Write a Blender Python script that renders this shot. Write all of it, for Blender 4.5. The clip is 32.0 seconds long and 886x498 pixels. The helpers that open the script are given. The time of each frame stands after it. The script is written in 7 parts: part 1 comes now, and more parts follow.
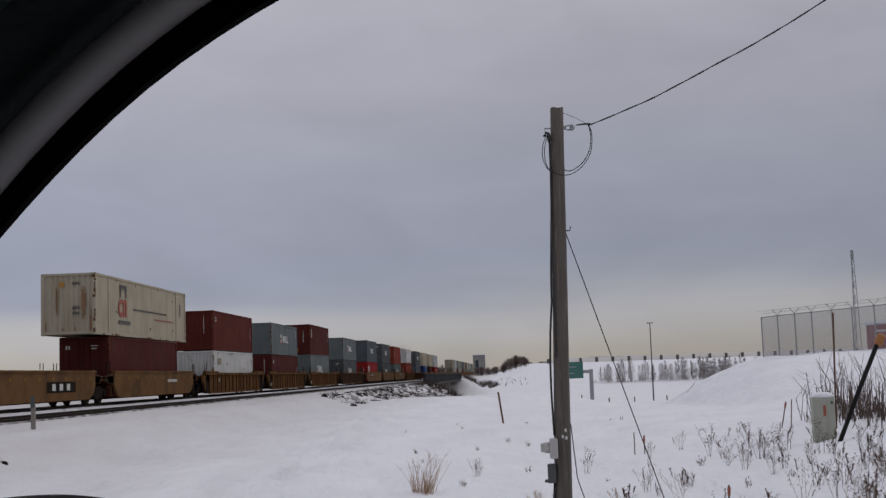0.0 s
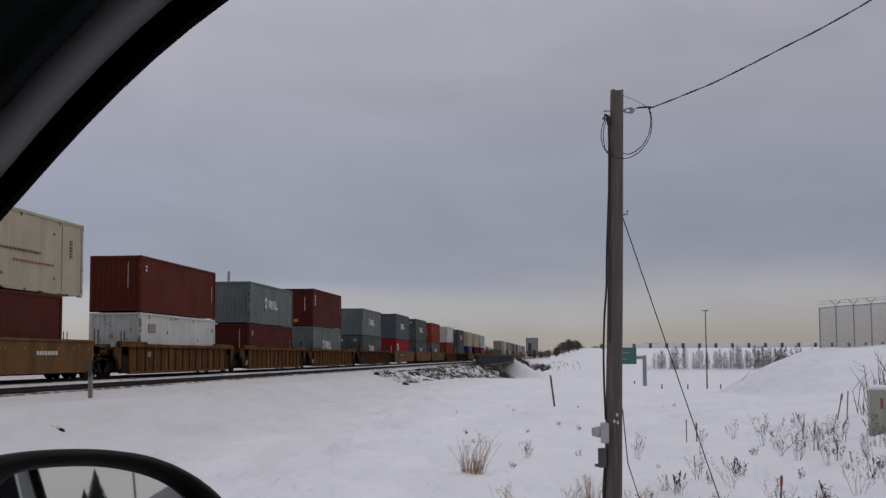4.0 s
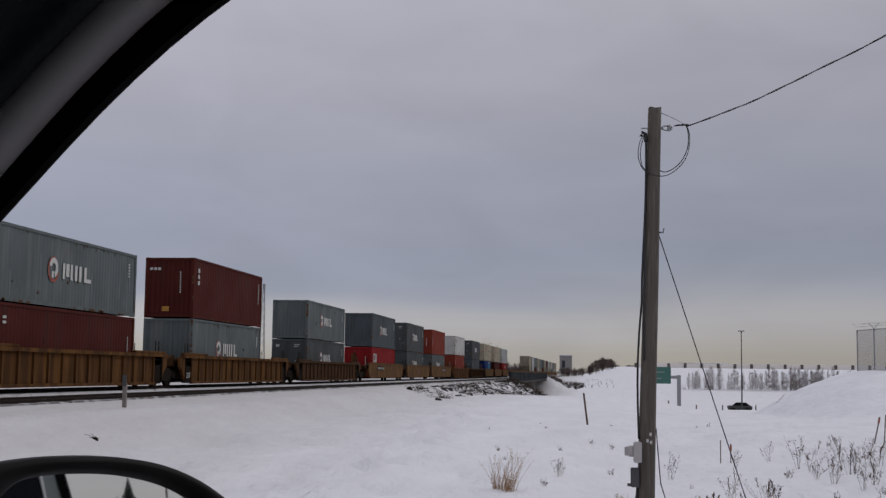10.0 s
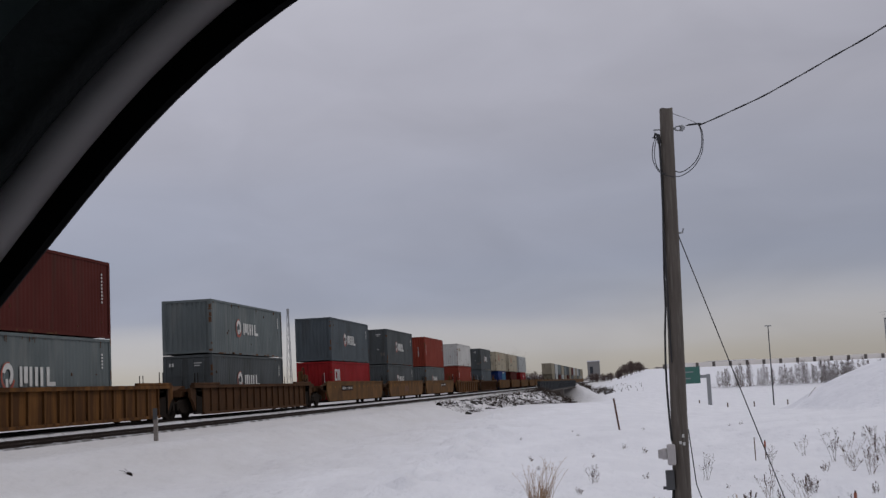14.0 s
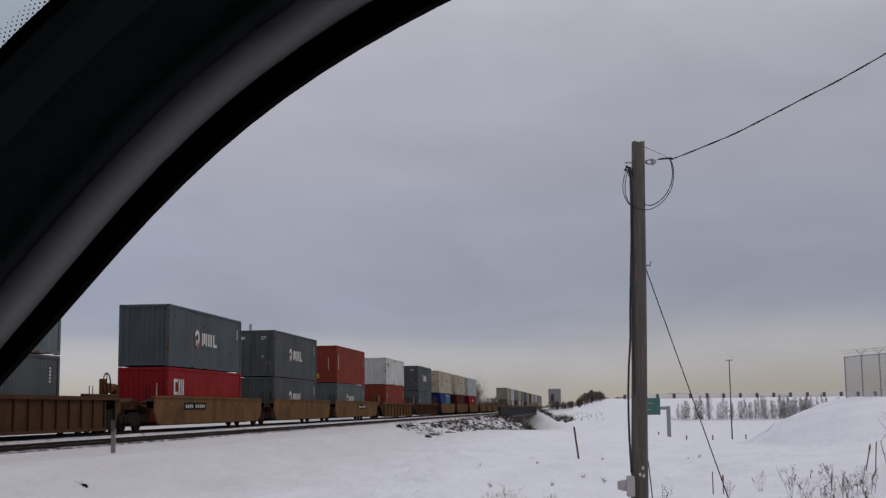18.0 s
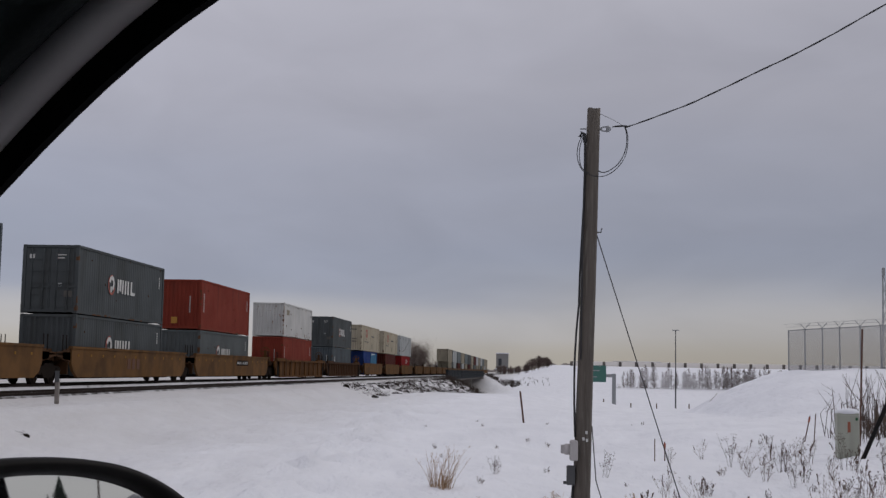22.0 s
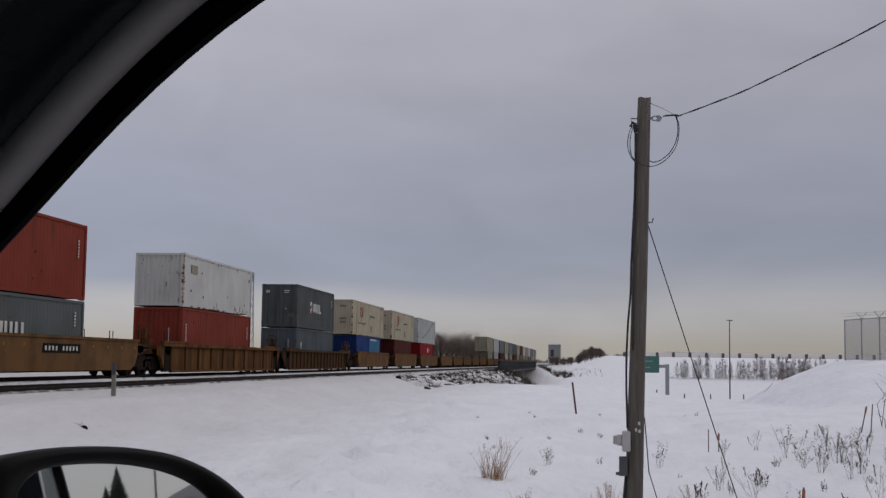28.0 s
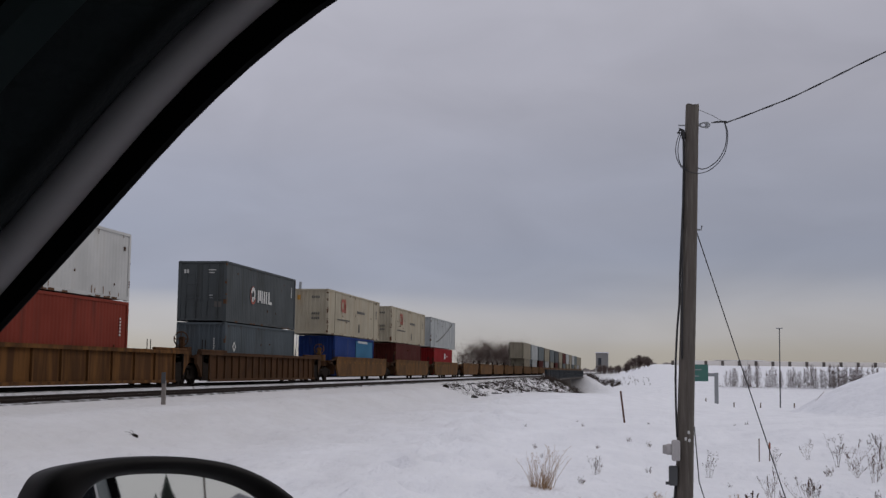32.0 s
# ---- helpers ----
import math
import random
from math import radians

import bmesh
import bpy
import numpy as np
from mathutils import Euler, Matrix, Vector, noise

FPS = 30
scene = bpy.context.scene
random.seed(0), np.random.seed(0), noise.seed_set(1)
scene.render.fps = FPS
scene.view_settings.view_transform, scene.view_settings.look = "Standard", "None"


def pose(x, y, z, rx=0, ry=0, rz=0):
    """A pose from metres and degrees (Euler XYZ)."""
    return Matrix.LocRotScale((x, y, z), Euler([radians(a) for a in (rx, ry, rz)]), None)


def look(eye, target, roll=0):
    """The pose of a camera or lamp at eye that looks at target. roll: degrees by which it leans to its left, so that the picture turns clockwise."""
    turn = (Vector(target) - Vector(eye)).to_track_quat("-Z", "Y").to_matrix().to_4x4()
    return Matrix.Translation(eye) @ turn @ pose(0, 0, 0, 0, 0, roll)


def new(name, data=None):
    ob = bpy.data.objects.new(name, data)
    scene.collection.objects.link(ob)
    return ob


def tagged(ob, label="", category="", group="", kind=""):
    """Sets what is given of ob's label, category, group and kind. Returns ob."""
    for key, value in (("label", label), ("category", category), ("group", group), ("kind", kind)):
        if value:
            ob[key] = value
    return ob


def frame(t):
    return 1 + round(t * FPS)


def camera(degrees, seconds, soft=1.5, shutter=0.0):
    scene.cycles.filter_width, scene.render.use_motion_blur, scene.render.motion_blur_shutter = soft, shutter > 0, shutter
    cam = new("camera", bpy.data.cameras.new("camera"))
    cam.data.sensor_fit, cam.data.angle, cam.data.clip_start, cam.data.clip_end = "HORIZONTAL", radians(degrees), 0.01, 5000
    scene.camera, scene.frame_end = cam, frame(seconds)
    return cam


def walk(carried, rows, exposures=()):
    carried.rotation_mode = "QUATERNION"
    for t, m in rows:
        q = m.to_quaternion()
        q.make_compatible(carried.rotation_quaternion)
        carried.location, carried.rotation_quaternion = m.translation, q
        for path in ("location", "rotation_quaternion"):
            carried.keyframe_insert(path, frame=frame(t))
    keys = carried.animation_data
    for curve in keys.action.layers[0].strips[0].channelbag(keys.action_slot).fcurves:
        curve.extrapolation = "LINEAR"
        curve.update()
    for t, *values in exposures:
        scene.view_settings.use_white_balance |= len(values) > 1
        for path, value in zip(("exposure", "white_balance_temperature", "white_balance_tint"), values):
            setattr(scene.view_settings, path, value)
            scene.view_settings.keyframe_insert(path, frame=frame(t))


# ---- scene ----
cam = camera(39.44, 32.0, soft=1.4)


def camera_pose(x, y, z, yaw, pitch, roll):
    a, b = radians(yaw), radians(pitch)
    ahead = Vector((-math.sin(a) * math.cos(b), math.cos(a) * math.cos(b), math.sin(b)))
    return look((x, y, z), Vector((x, y, z)) + ahead, roll)


# seconds, eye in metres (z from the rail head), yaw, pitch, roll in degrees
PATH = [
    (0, 0.0188, -0.0266, 0.8154, 2.871, 5.806, -2.001),
    (0.5, 0.0254, -0.0382, 0.8173, 3.951, 5.841, -2.188),
    (1, 0.0321, -0.0492, 0.8185, 4.383, 5.500, -2.367),
    (1.5, 0.0262, -0.0415, 0.8175, 4.757, 5.484, -1.678),
    (2, 0.0203, -0.0342, 0.8175, 5.108, 5.757, -1.276),
    (2.5, 0.0201, -0.0229, 0.8138, 5.141, 5.595, 0.387),
    (4.5, 0.0198, 0.0230, 0.7986, 5.563, 4.887, -0.472),
    (5, 0.0185, 0.0338, 0.7965, 5.812, 4.744, -0.560),
    (5.5, 0.0292, 0.0283, 0.7970, 7.140, 2.821, -1.936),
    (6, 0.0378, 0.0224, 0.7989, 7.807, 2.886, 0.292),
    (6.5, 0.0344, 0.0262, 0.8044, 7.842, 3.355, 0.699),
    (7, 0.0303, 0.0301, 0.8083, 7.812, 3.569, 0.690),
    (7.5, 0.0301, 0.0312, 0.8087, 7.818, 4.196, 0.521),
    (8, 0.0293, 0.0326, 0.8083, 7.502, 5.051, -0.079),
    (8.5, 0.0239, 0.0408, 0.8039, 7.399, 6.130, 0.480),
    (9, 0.0209, 0.0485, 0.7995, 6.964, 5.474, 0.905),
    (9.5, 0.0215, 0.0481, 0.7990, 7.091, 5.847, 0.952),
    (10, 0.0227, 0.0483, 0.7976, 7.102, 5.708, 0.732),
    (10.5, 0.0279, 0.0420, 0.7962, 7.209, 5.062, 0.892),
    (11, 0.0320, 0.0363, 0.7947, 4.422, 4.751, 3.619),
    (11.2, 0.0354, 0.0320, 0.7943, 2.697, 4.434, 5.507),
    (11.5, 0.0366, 0.0362, 0.7928, 6.103, 6.055, -4.847),
    (12, 0.0340, 0.0443, 0.7893, 10.525, 4.606, -3.022),
    (12.5, 0.0365, 0.0531, 0.7920, 8.189, 5.343, -3.394),
    (13, 0.0366, 0.0636, 0.7903, 8.375, 5.403, -2.761),
    (13.5, 0.0332, 0.0528, 0.7983, 8.439, 5.942, -3.069),
    (15.5, 0.0103, 0.0128, 0.8253, 6.282, 6.720, -1.189),
    (16, 0.0059, 0.0025, 0.8308, 7.541, 6.720, -1.023),
    (16.5, 0.0039, 0.0019, 0.8316, 7.892, 6.906, -0.983),
    (17, 0.0023, 0.0009, 0.8317, 6.346, 7.504, -1.478),
    (17.5, 0.0004, 0.0008, 0.8288, 6.540, 7.478, -0.914),
    (18, -0.0016, 0.0008, 0.8261, 6.432, 7.367, -0.670),
    (18.5, -0.0021, 0.0009, 0.8261, 6.170, 7.387, -0.924),
    (19, -0.0014, 0.0009, 0.8249, 6.382, 7.383, -0.518),
    (19.5, 0.0052, 0.0037, 0.8158, 5.846, 6.864, 0.438),
    (20, 0.0117, 0.0072, 0.8060, 4.688, 5.687, 2.814),
    (20.5, 0.0115, 0.0153, 0.8043, 4.373, 6.406, 1.224),
    (21, 0.0116, 0.0238, 0.8017, 4.454, 5.510, 0.739),
    (21.5, 0.0087, 0.0272, 0.8014, 4.171, 5.738, 0.567),
    (22, 0.0052, 0.0303, 0.8017, 4.210, 5.639, 1.009),
    (22.5, 0.0062, 0.0266, 0.8024, 4.392, 5.760, 1.013),
    (23, 0.0075, 0.0230, 0.8025, 4.683, 5.936, 1.015),
    (23.5, 0.0091, 0.0218, 0.8024, 4.872, 5.993, 0.988),
    (24, 0.0104, 0.0208, 0.8021, 5.141, 5.967, 0.703),
    (24.5, 0.0114, 0.0205, 0.8029, 5.256, 5.992, 0.489),
    (26.5, 0.0142, 0.0192, 0.8051, 5.436, 5.984, 0.594),
    (27, 0.0137, 0.0139, 0.8018, 5.599, 5.714, 0.915),
    (27.5, 0.0153, 0.0118, 0.8020, 6.138, 5.414, 0.796),
    (28, 0.0172, 0.0099, 0.8017, 6.590, 5.202, 0.800),
    (28.5, 0.0111, 0.0125, 0.8014, 6.652, 5.436, 0.670),
    (29, 0.0051, 0.0150, 0.8005, 6.924, 5.497, 0.747),
    (29.5, 0.0060, 0.0171, 0.8014, 7.211, 5.620, 0.480),
    (30, 0.0058, 0.0194, 0.8018, 7.714, 5.533, 0.137),
    (30.5, 0.0064, 0.0176, 0.8017, 8.047, 5.757, 0.714),
    (31, 0.0059, 0.0159, 0.8021, 8.327, 5.748, 0.597),
    (31.5, 0.0038, 0.0181, 0.8008, 8.470, 5.615, 0.512),
    (32, 0.0056, 0.0177, 0.8021, 8.756, 5.571, 0.753),
]
# the camera opens up a little after the start
walk(cam, [(row[0], camera_pose(*row[1:])) for row in PATH], ((0, -0.04), (2, -0.08), (5, -0.10), (9, -0.06), (11, -0.07), (13, 0.0), (20, -0.01), (28, -0.03), (32, -0.01)))

# ---- world and light: a winter overcast ----
world = bpy.data.worlds.new("winter_sky")
scene.world = world
world.use_nodes = True
wn, wl = world.node_tree.nodes, world.node_tree.links
wn.clear()


def wnode(kind, **inputs):
    n = wn.new(kind)
    for k, v in inputs.items():
        n.inputs[k].default_value = v
    return n


SUN_UP, SUN_TURN = radians(38), radians(60)
w_out = wn.new("ShaderNodeOutputWorld")
w_bg = wnode("ShaderNodeBackground", Strength=1.0)
w_sky = wn.new("ShaderNodeTexSky")
w_sky.sky_type = "NISHITA"
w_sky.sun_disc = False
w_sky.sun_elevation, w_sky.sun_rotation = SUN_UP, SUN_TURN
w_sky.air_density, w_sky.dust_density, w_sky.ozone_density = 1.0, 2.0, 1.0
w_co = wn.new("ShaderNodeTexCoord")
w_sep = wn.new("ShaderNodeSeparateXYZ")
wl.new(w_co.outputs["Generated"], w_sep.inputs[0])
# cloud deck: the height above the horizon, stirred by soft noise
w_map = wn.new("ShaderNodeMapping")
w_map.inputs["Scale"].default_value = (1.1, 1.1, 7.5)
wl.new(w_co.outputs["Generated"], w_map.inputs[0])
w_noise = wnode("ShaderNodeTexNoise", Scale=1.7, Detail=2.0, Roughness=0.45, Distortion=0.3)
wl.new(w_map.outputs[0], w_noise.inputs["Vector"])
w_nz = wn.new("ShaderNodeMath")
w_nz.operation = "MULTIPLY_ADD"
w_nz.inputs[1].default_value, w_nz.inputs[2].default_value = 0.10, -0.05
wl.new(w_noise.outputs[0], w_nz.inputs[0])
w_add = wn.new("ShaderNodeMath")
w_add.operation = "ADD"
wl.new(w_sep.outputs[2], w_add.inputs[0])
wl.new(w_nz.outputs[0], w_add.inputs[1])
w_ramp = wn.new("ShaderNodeValToRGB")
cr = w_ramp.color_ramp
cr.interpolation = "B_SPLINE"
SKY_RAMP = [(0.0, (0.40, 0.37, 0.325)), (0.011, (0.425, 0.40, 0.37)), (0.024, (0.45, 0.437, 0.44)), (0.055, (0.465, 0.46, 0.485)),
            (0.078, (0.305, 0.33, 0.415)), (0.115, (0.30, 0.32, 0.405)), (0.2, (0.385, 0.385, 0.45)), (0.32, (0.455, 0.447, 0.51)), (1.0, (0.74, 0.74, 0.80))]
BACK_RAMP = [(0.0, (0.40, 0.40, 0.41)), (0.05, (0.42, 0.42, 0.43)), (0.09, (0.33, 0.345, 0.40)), (0.2, (0.385, 0.385, 0.45)), (0.32, (0.455, 0.447, 0.51)), (1.0, (0.74, 0.74, 0.80))]
while len(cr.elements) < len(SKY_RAMP):
    cr.elements.new(0.5)
for el, (at, c) in zip(cr.elements, SKY_RAMP):
    el.position, el.color = at, (*c, 1)
wl.new(w_add.outputs[0], w_ramp.inputs[0])
# away from the bright side of the sky the horizon is plain grey cloud
w_back = wn.new("ShaderNodeValToRGB")
cb = w_back.color_ramp
while len(cb.elements) < len(BACK_RAMP):
    cb.elements.new(0.5)
for el, (at, c) in zip(cb.elements, BACK_RAMP):
    el.position, el.color = at, (*c, 1)
wl.new(w_add.outputs[0], w_back.inputs[0])
w_side = wn.new("ShaderNodeMapRange")
w_side.interpolation_type = "SMOOTHSTEP"
w_side.inputs["From Min"].default_value, w_side.inputs["From Max"].default_value = 0.0, 0.75
wl.new(w_sep.outputs[1], w_side.inputs["Value"])
w_all = wn.new("ShaderNodeMixRGB")
wl.new(w_side.outputs[0], w_all.inputs[0])
wl.new(w_back.outputs[0], w_all.inputs[1])
wl.new(w_ramp.outputs[0], w_all.inputs[2])
w_mix = wn.new("ShaderNodeMixRGB")
w_mix.inputs[0].default_value = 0.94
w_dim = wn.new("ShaderNodeMixRGB")
w_dim.blend_type = "MULTIPLY"
w_dim.inputs[0].default_value = 1.0
w_dim.inputs[2].default_value = (0.08, 0.08, 0.08, 1)
wl.new(w_sky.outputs[0], w_dim.inputs[1])
wl.new(w_dim.outputs[0], w_mix.inputs[1])
wl.new(w_all.outputs[0], w_mix.inputs[2])
# soft mottling of the cloud base
w_map2 = wn.new("ShaderNodeMapping")
w_map2.inputs["Scale"].default_value = (3.4, 3.4, 8.0)
wl.new(w_co.outputs["Generated"], w_map2.inputs[0])
w_noise2 = wnode("ShaderNodeTexNoise", Scale=2.3, Detail=4.0, Roughness=0.5, Distortion=0.5)
wl.new(w_map2.outputs[0], w_noise2.inputs["Vector"])
w_mot = wn.new("ShaderNodeMapRange")
for k, v in (("From Min", 0.3), ("From Max", 0.7), ("To Min", 0.952), ("To Max", 1.048)):
    w_mot.inputs[k].default_value = v
wl.new(w_noise2.outputs[0], w_mot.inputs["Value"])
w_mul = wn.new("ShaderNodeMixRGB")
w_mul.blend_type = "MULTIPLY"
w_mul.inputs[0].default_value = 1.0
wl.new(w_mix.outputs[0], w_mul.inputs[1])
wl.new(w_mot.outputs[0], w_mul.inputs[2])
# the deck is brighter towards the line and heavier to the east
w_east = wn.new("ShaderNodeMapRange")
for k, v in (("From Min", -0.42), ("From Max", 0.26), ("To Min", 1.09), ("To Max", 0.875)):
    w_east.inputs[k].default_value = v
wl.new(w_sep.outputs[0], w_east.inputs["Value"])
w_heavy = wn.new("ShaderNodeMixRGB")
w_heavy.blend_type = "MULTIPLY"
w_heavy.inputs[0].default_value = 1.0
wl.new(w_mul.outputs[0], w_heavy.inputs[1])
wl.new(w_east.outputs[0], w_heavy.inputs[2])
wl.new(w_heavy.outputs[0], w_bg.inputs[0])
wl.new(w_bg.outputs[0], w_out.inputs[0])

sun = new("sun", bpy.data.lights.new("sun", "SUN"))
sun.data.energy, sun.data.angle, sun.data.color = 0.5, radians(25), (1.0, 0.95, 0.88)
sun.matrix_world = look((math.sin(SUN_TURN) * 50, math.cos(SUN_TURN) * 50, 50 * math.tan(SUN_UP)), (0, 0, 0))


# ---- mesh helpers ----
class Shape:
    """Gathers simple solids into one mesh."""

    def __init__(self):
        self.v, self.f, self.smooth = [], [], []

    def add(self, verts, faces, smooth=False):
        n = len(self.v)
        self.v += [tuple(p) for p in verts]
        self.f += [tuple(i + n for i in q) for q in faces]
        self.smooth += [smooth] * len(faces)
        return self

    def box(self, x0, x1, y0, y1, z0, z1, m=None):
        p = [Vector((x, y, z)) for z in (z0, z1) for y in (y0, y1) for x in (x0, x1)]
        if m is not None:
            p = [m @ q for q in p]
        return self.add(p, [(0, 2, 3, 1), (4, 5, 7, 6), (0, 1, 5, 4), (2, 6, 7, 3), (0, 4, 6, 2), (1, 3, 7, 5)])

    def bevel_box(self, x0, x1, y0, y1, z0, z1, b):
        """A box with chamfered upright and lying edges."""
        prof = [(x0 + b, y0), (x1 - b, y0), (x1, y0 + b), (x1, y1 - b), (x1 - b, y1), (x0 + b, y1), (x0, y1 - b), (x0, y0 + b)]
        cx, cy = (x0 + x1) / 2, (y0 + y1) / 2
        rings = []
        for z, k in ((z0, b), (z0 + b, 0), (z1 - b, 0), (z1, b)):
            rings.append([(cx + (x - cx) * (1 - 2 * k / (x1 - x0)), cy + (y - cy) * (1 - 2 * k / (y1 - y0)), z) for x, y in prof])
        return self.loft(rings)

    def loft(self, rings, closed=True, cap=True, smooth=False):
        n = len(rings[0])
        v = [p for r in rings for p in r]
        f = []
        for i in range(len(rings) - 1):
            for j in range(n if closed else n - 1):
                k = (j + 1) % n
                f.append((i * n + j, i * n + k, (i + 1) * n + k, (i + 1) * n + j))
        self.add(v, f, smooth)
        if cap and closed:
            m = len(self.v) - len(v)
            self.f += [tuple(m + j for j in reversed(range(n))), tuple(m + (len(rings) - 1) * n + j for j in range(n))]
            self.smooth += [False, False]
        return self

    def tube(self, pts, r, sides=6, smooth=True, cap=True):
        """A round rod along points; r is one radius or one for each point."""
        pts = [Vector(p) for p in pts]
        rings = []
        for i, p in enumerate(pts):
            d = (pts[min(i + 1, len(pts) - 1)] - pts[max(i - 1, 0)]).normalized()
            a = d.cross(Vector((0, 0, 1)) if abs(d.z) < 0.9 else Vector((1, 0, 0))).normalized()
            b = d.cross(a)
            q = r[i] if isinstance(r, (list, tuple)) else r
            rings.append([p + a * (q * math.cos(2 * math.pi * k / sides)) + b * (q * math.sin(2 * math.pi * k / sides)) for k in range(sides)])
        return self.loft(rings, smooth=smooth, cap=cap)

    def prism(self, outline, axis, a, b):
        """An outline of (u, v) pushed along an axis from a to b. axis x: (y, z); y: (x, z); z: (x, y)."""
        def put(u, v, w):
            return {"x": (w, u, v), "y": (u, w, v), "z": (u, v, w)}[axis]
        return self.loft([[put(u, v, a) for u, v in outline], [put(u, v, b) for u, v in outline]])

    def mesh(self, name, material):
        me = bpy.data.meshes.new(name)
        me.from_pydata(self.v, [], self.f)
        me.materials.append(material)
        me.polygons.foreach_set("use_smooth", self.smooth)
        bm = bmesh.new()
        bm.from_mesh(me)
        bmesh.ops.recalc_face_normals(bm, faces=bm.faces)
        bm.to_mesh(me)
        bm.free()
        return me


def part(name, shape, material, parent=None, label="", at=None):
    me = shape if isinstance(shape, bpy.types.Mesh) else shape.mesh(name, material)
    ob = new(name, me)
    if parent is not None:
        ob.parent = parent
    if at is not None:
        ob.matrix_basis = at
    if label:
        ob["label"] = label
    return ob


def thing(name, label, category, at=None, group="", kind="", shape=None, material=None):
    ob = new(name, shape.mesh(name, material) if shape is not None else None)
    if at is not None:
        ob.matrix_basis = at
    return tagged(ob, label, category, group, kind)


# ---- materials ----
def material(name, colour, rough=0.6, metal=0.0, second=None, scale=3.0, amount=0.5, dirt=None, dirt_scale=0.8, dirt_amount=0.35,
             bump=0.0, bump_scale=20.0, streak=False, vary=0.0, stretch=(1, 1, 1), rough_var=0.12, grime=0.6):
    """Colour in two tones by noise, a second layer of dirt or rust, uneven gloss and fine relief, in object space."""
    m = bpy.data.materials.new(name)
    m.use_nodes = True
    nt = m.node_tree
    b = nt.nodes["Principled BSDF"]
    b.inputs["Roughness"].default_value, b.inputs["Metallic"].default_value = rough, metal
    co = nt.nodes.new("ShaderNodeTexCoord")
    mp = nt.nodes.new("ShaderNodeMapping")
    mp.inputs["Scale"].default_value = stretch
    nt.links.new(co.outputs["Object"], mp.inputs[0])

    def noise_of(sc, detail=5.0, st=None):
        src = mp
        if st is not None:
            src = nt.nodes.new("ShaderNodeMapping")
            src.inputs["Scale"].default_value = st
            nt.links.new(co.outputs["Object"], src.inputs[0])
        n = nt.nodes.new("ShaderNodeTexNoise")
        n.inputs["Scale"].default_value, n.inputs["Detail"].default_value = sc, detail
        nt.links.new(src.outputs[0], n.inputs["Vector"])
        return n

    def mix(fac, a, c):
        x = nt.nodes.new("ShaderNodeMixRGB")
        for i, s in enumerate((fac, a, c)):
            if isinstance(s, tuple):
                x.inputs[i].default_value = (*s[:3], 1)
            elif isinstance(s, float):
                x.inputs[i].default_value = s
            else:
                nt.links.new(s, x.inputs[i])
        return x.outputs[0]

    def ramp(sock, lo, hi, top=1.0):
        r = nt.nodes.new("ShaderNodeMapRange")
        r.inputs["From Min"].default_value, r.inputs["From Max"].default_value, r.inputs["To Max"].default_value = lo, hi, top
        nt.links.new(sock, r.inputs["Value"])
        return r.outputs[0]

    second = second or tuple(c * 0.72 for c in colour)
    n1 = noise_of(scale)
    col = mix(ramp(n1.outputs[0], 0.5 - 0.25 / max(amount, 0.1), 0.5 + 0.25 / max(amount, 0.1)), colour, second)
    n2 = noise_of(dirt_scale, 6.0, (1, 1, 0.12) if streak else None)
    if dirt:
        col = mix(ramp(n2.outputs[0], 0.72 - dirt_amount * 0.5, 0.80 - dirt_amount * 0.3, grime), col, dirt)
    if vary:
        oi = nt.nodes.new("ShaderNodeObjectInfo")
        hsv = nt.nodes.new("ShaderNodeHueSaturation")
        mr = nt.nodes.new("ShaderNodeMapRange")
        mr.inputs["To Min"].default_value, mr.inputs["To Max"].default_value = 1 - vary, 1 + vary
        nt.links.new(oi.outputs["Random"], mr.inputs["Value"])
        nt.links.new(mr.outputs[0], hsv.inputs["Value"])
        nt.links.new(col, hsv.inputs["Color"])
        col = hsv.outputs[0]
    nt.links.new(col, b.inputs["Base Color"])
    rr = nt.nodes.new("ShaderNodeMapRange")
    rr.inputs["To Min"].default_value, rr.inputs["To Max"].default_value = max(0.02, rough - rough_var), min(1, rough + rough_var)
    nt.links.new(n1.outputs[0], rr.inputs["Value"])
    nt.links.new(rr.outputs[0], b.inputs["Roughness"])
    if bump:
        nb = noise_of(bump_scale, 6.0)
        bp = nt.nodes.new("ShaderNodeBump")
        bp.inputs["Strength"].default_value, bp.inputs["Distance"].default_value = bump, 0.02
        nt.links.new(nb.outputs[0], bp.inputs["Height"])
        nt.links.new(bp.outputs[0], b.inputs["Normal"])
    return m


def dull(m, level):
    """Turns down the clear reflection of a surface."""
    m.node_tree.nodes["Principled BSDF"].inputs["Specular IOR Level"].default_value = level
    return m


def glow(name, colour, strength):
    m = bpy.data.materials.new(name)
    m.use_nodes = True
    b = m.node_tree.nodes["Principled BSDF"]
    b.inputs["Base Color"].default_value = (*colour, 1)
    b.inputs["Emission Color"].default_value = (*colour, 1)
    b.inputs["Emission Strength"].default_value = strength
    return m


RUST = (0.16, 0.07, 0.035)
GRIME = (0.09, 0.075, 0.06)
PAINT = {}


def paint(key, colour, dirt=RUST, amt=0.3, **kw):
    args = dict(rough=0.8, scale=0.6, amount=0.8, dirt=dirt, dirt_scale=1.3, dirt_amount=amt, streak=True, bump=0.15, bump_scale=6)
    args.update(kw)
    PAINT[key] = dull(material("paint_" + key, colour, **args), 0.07)


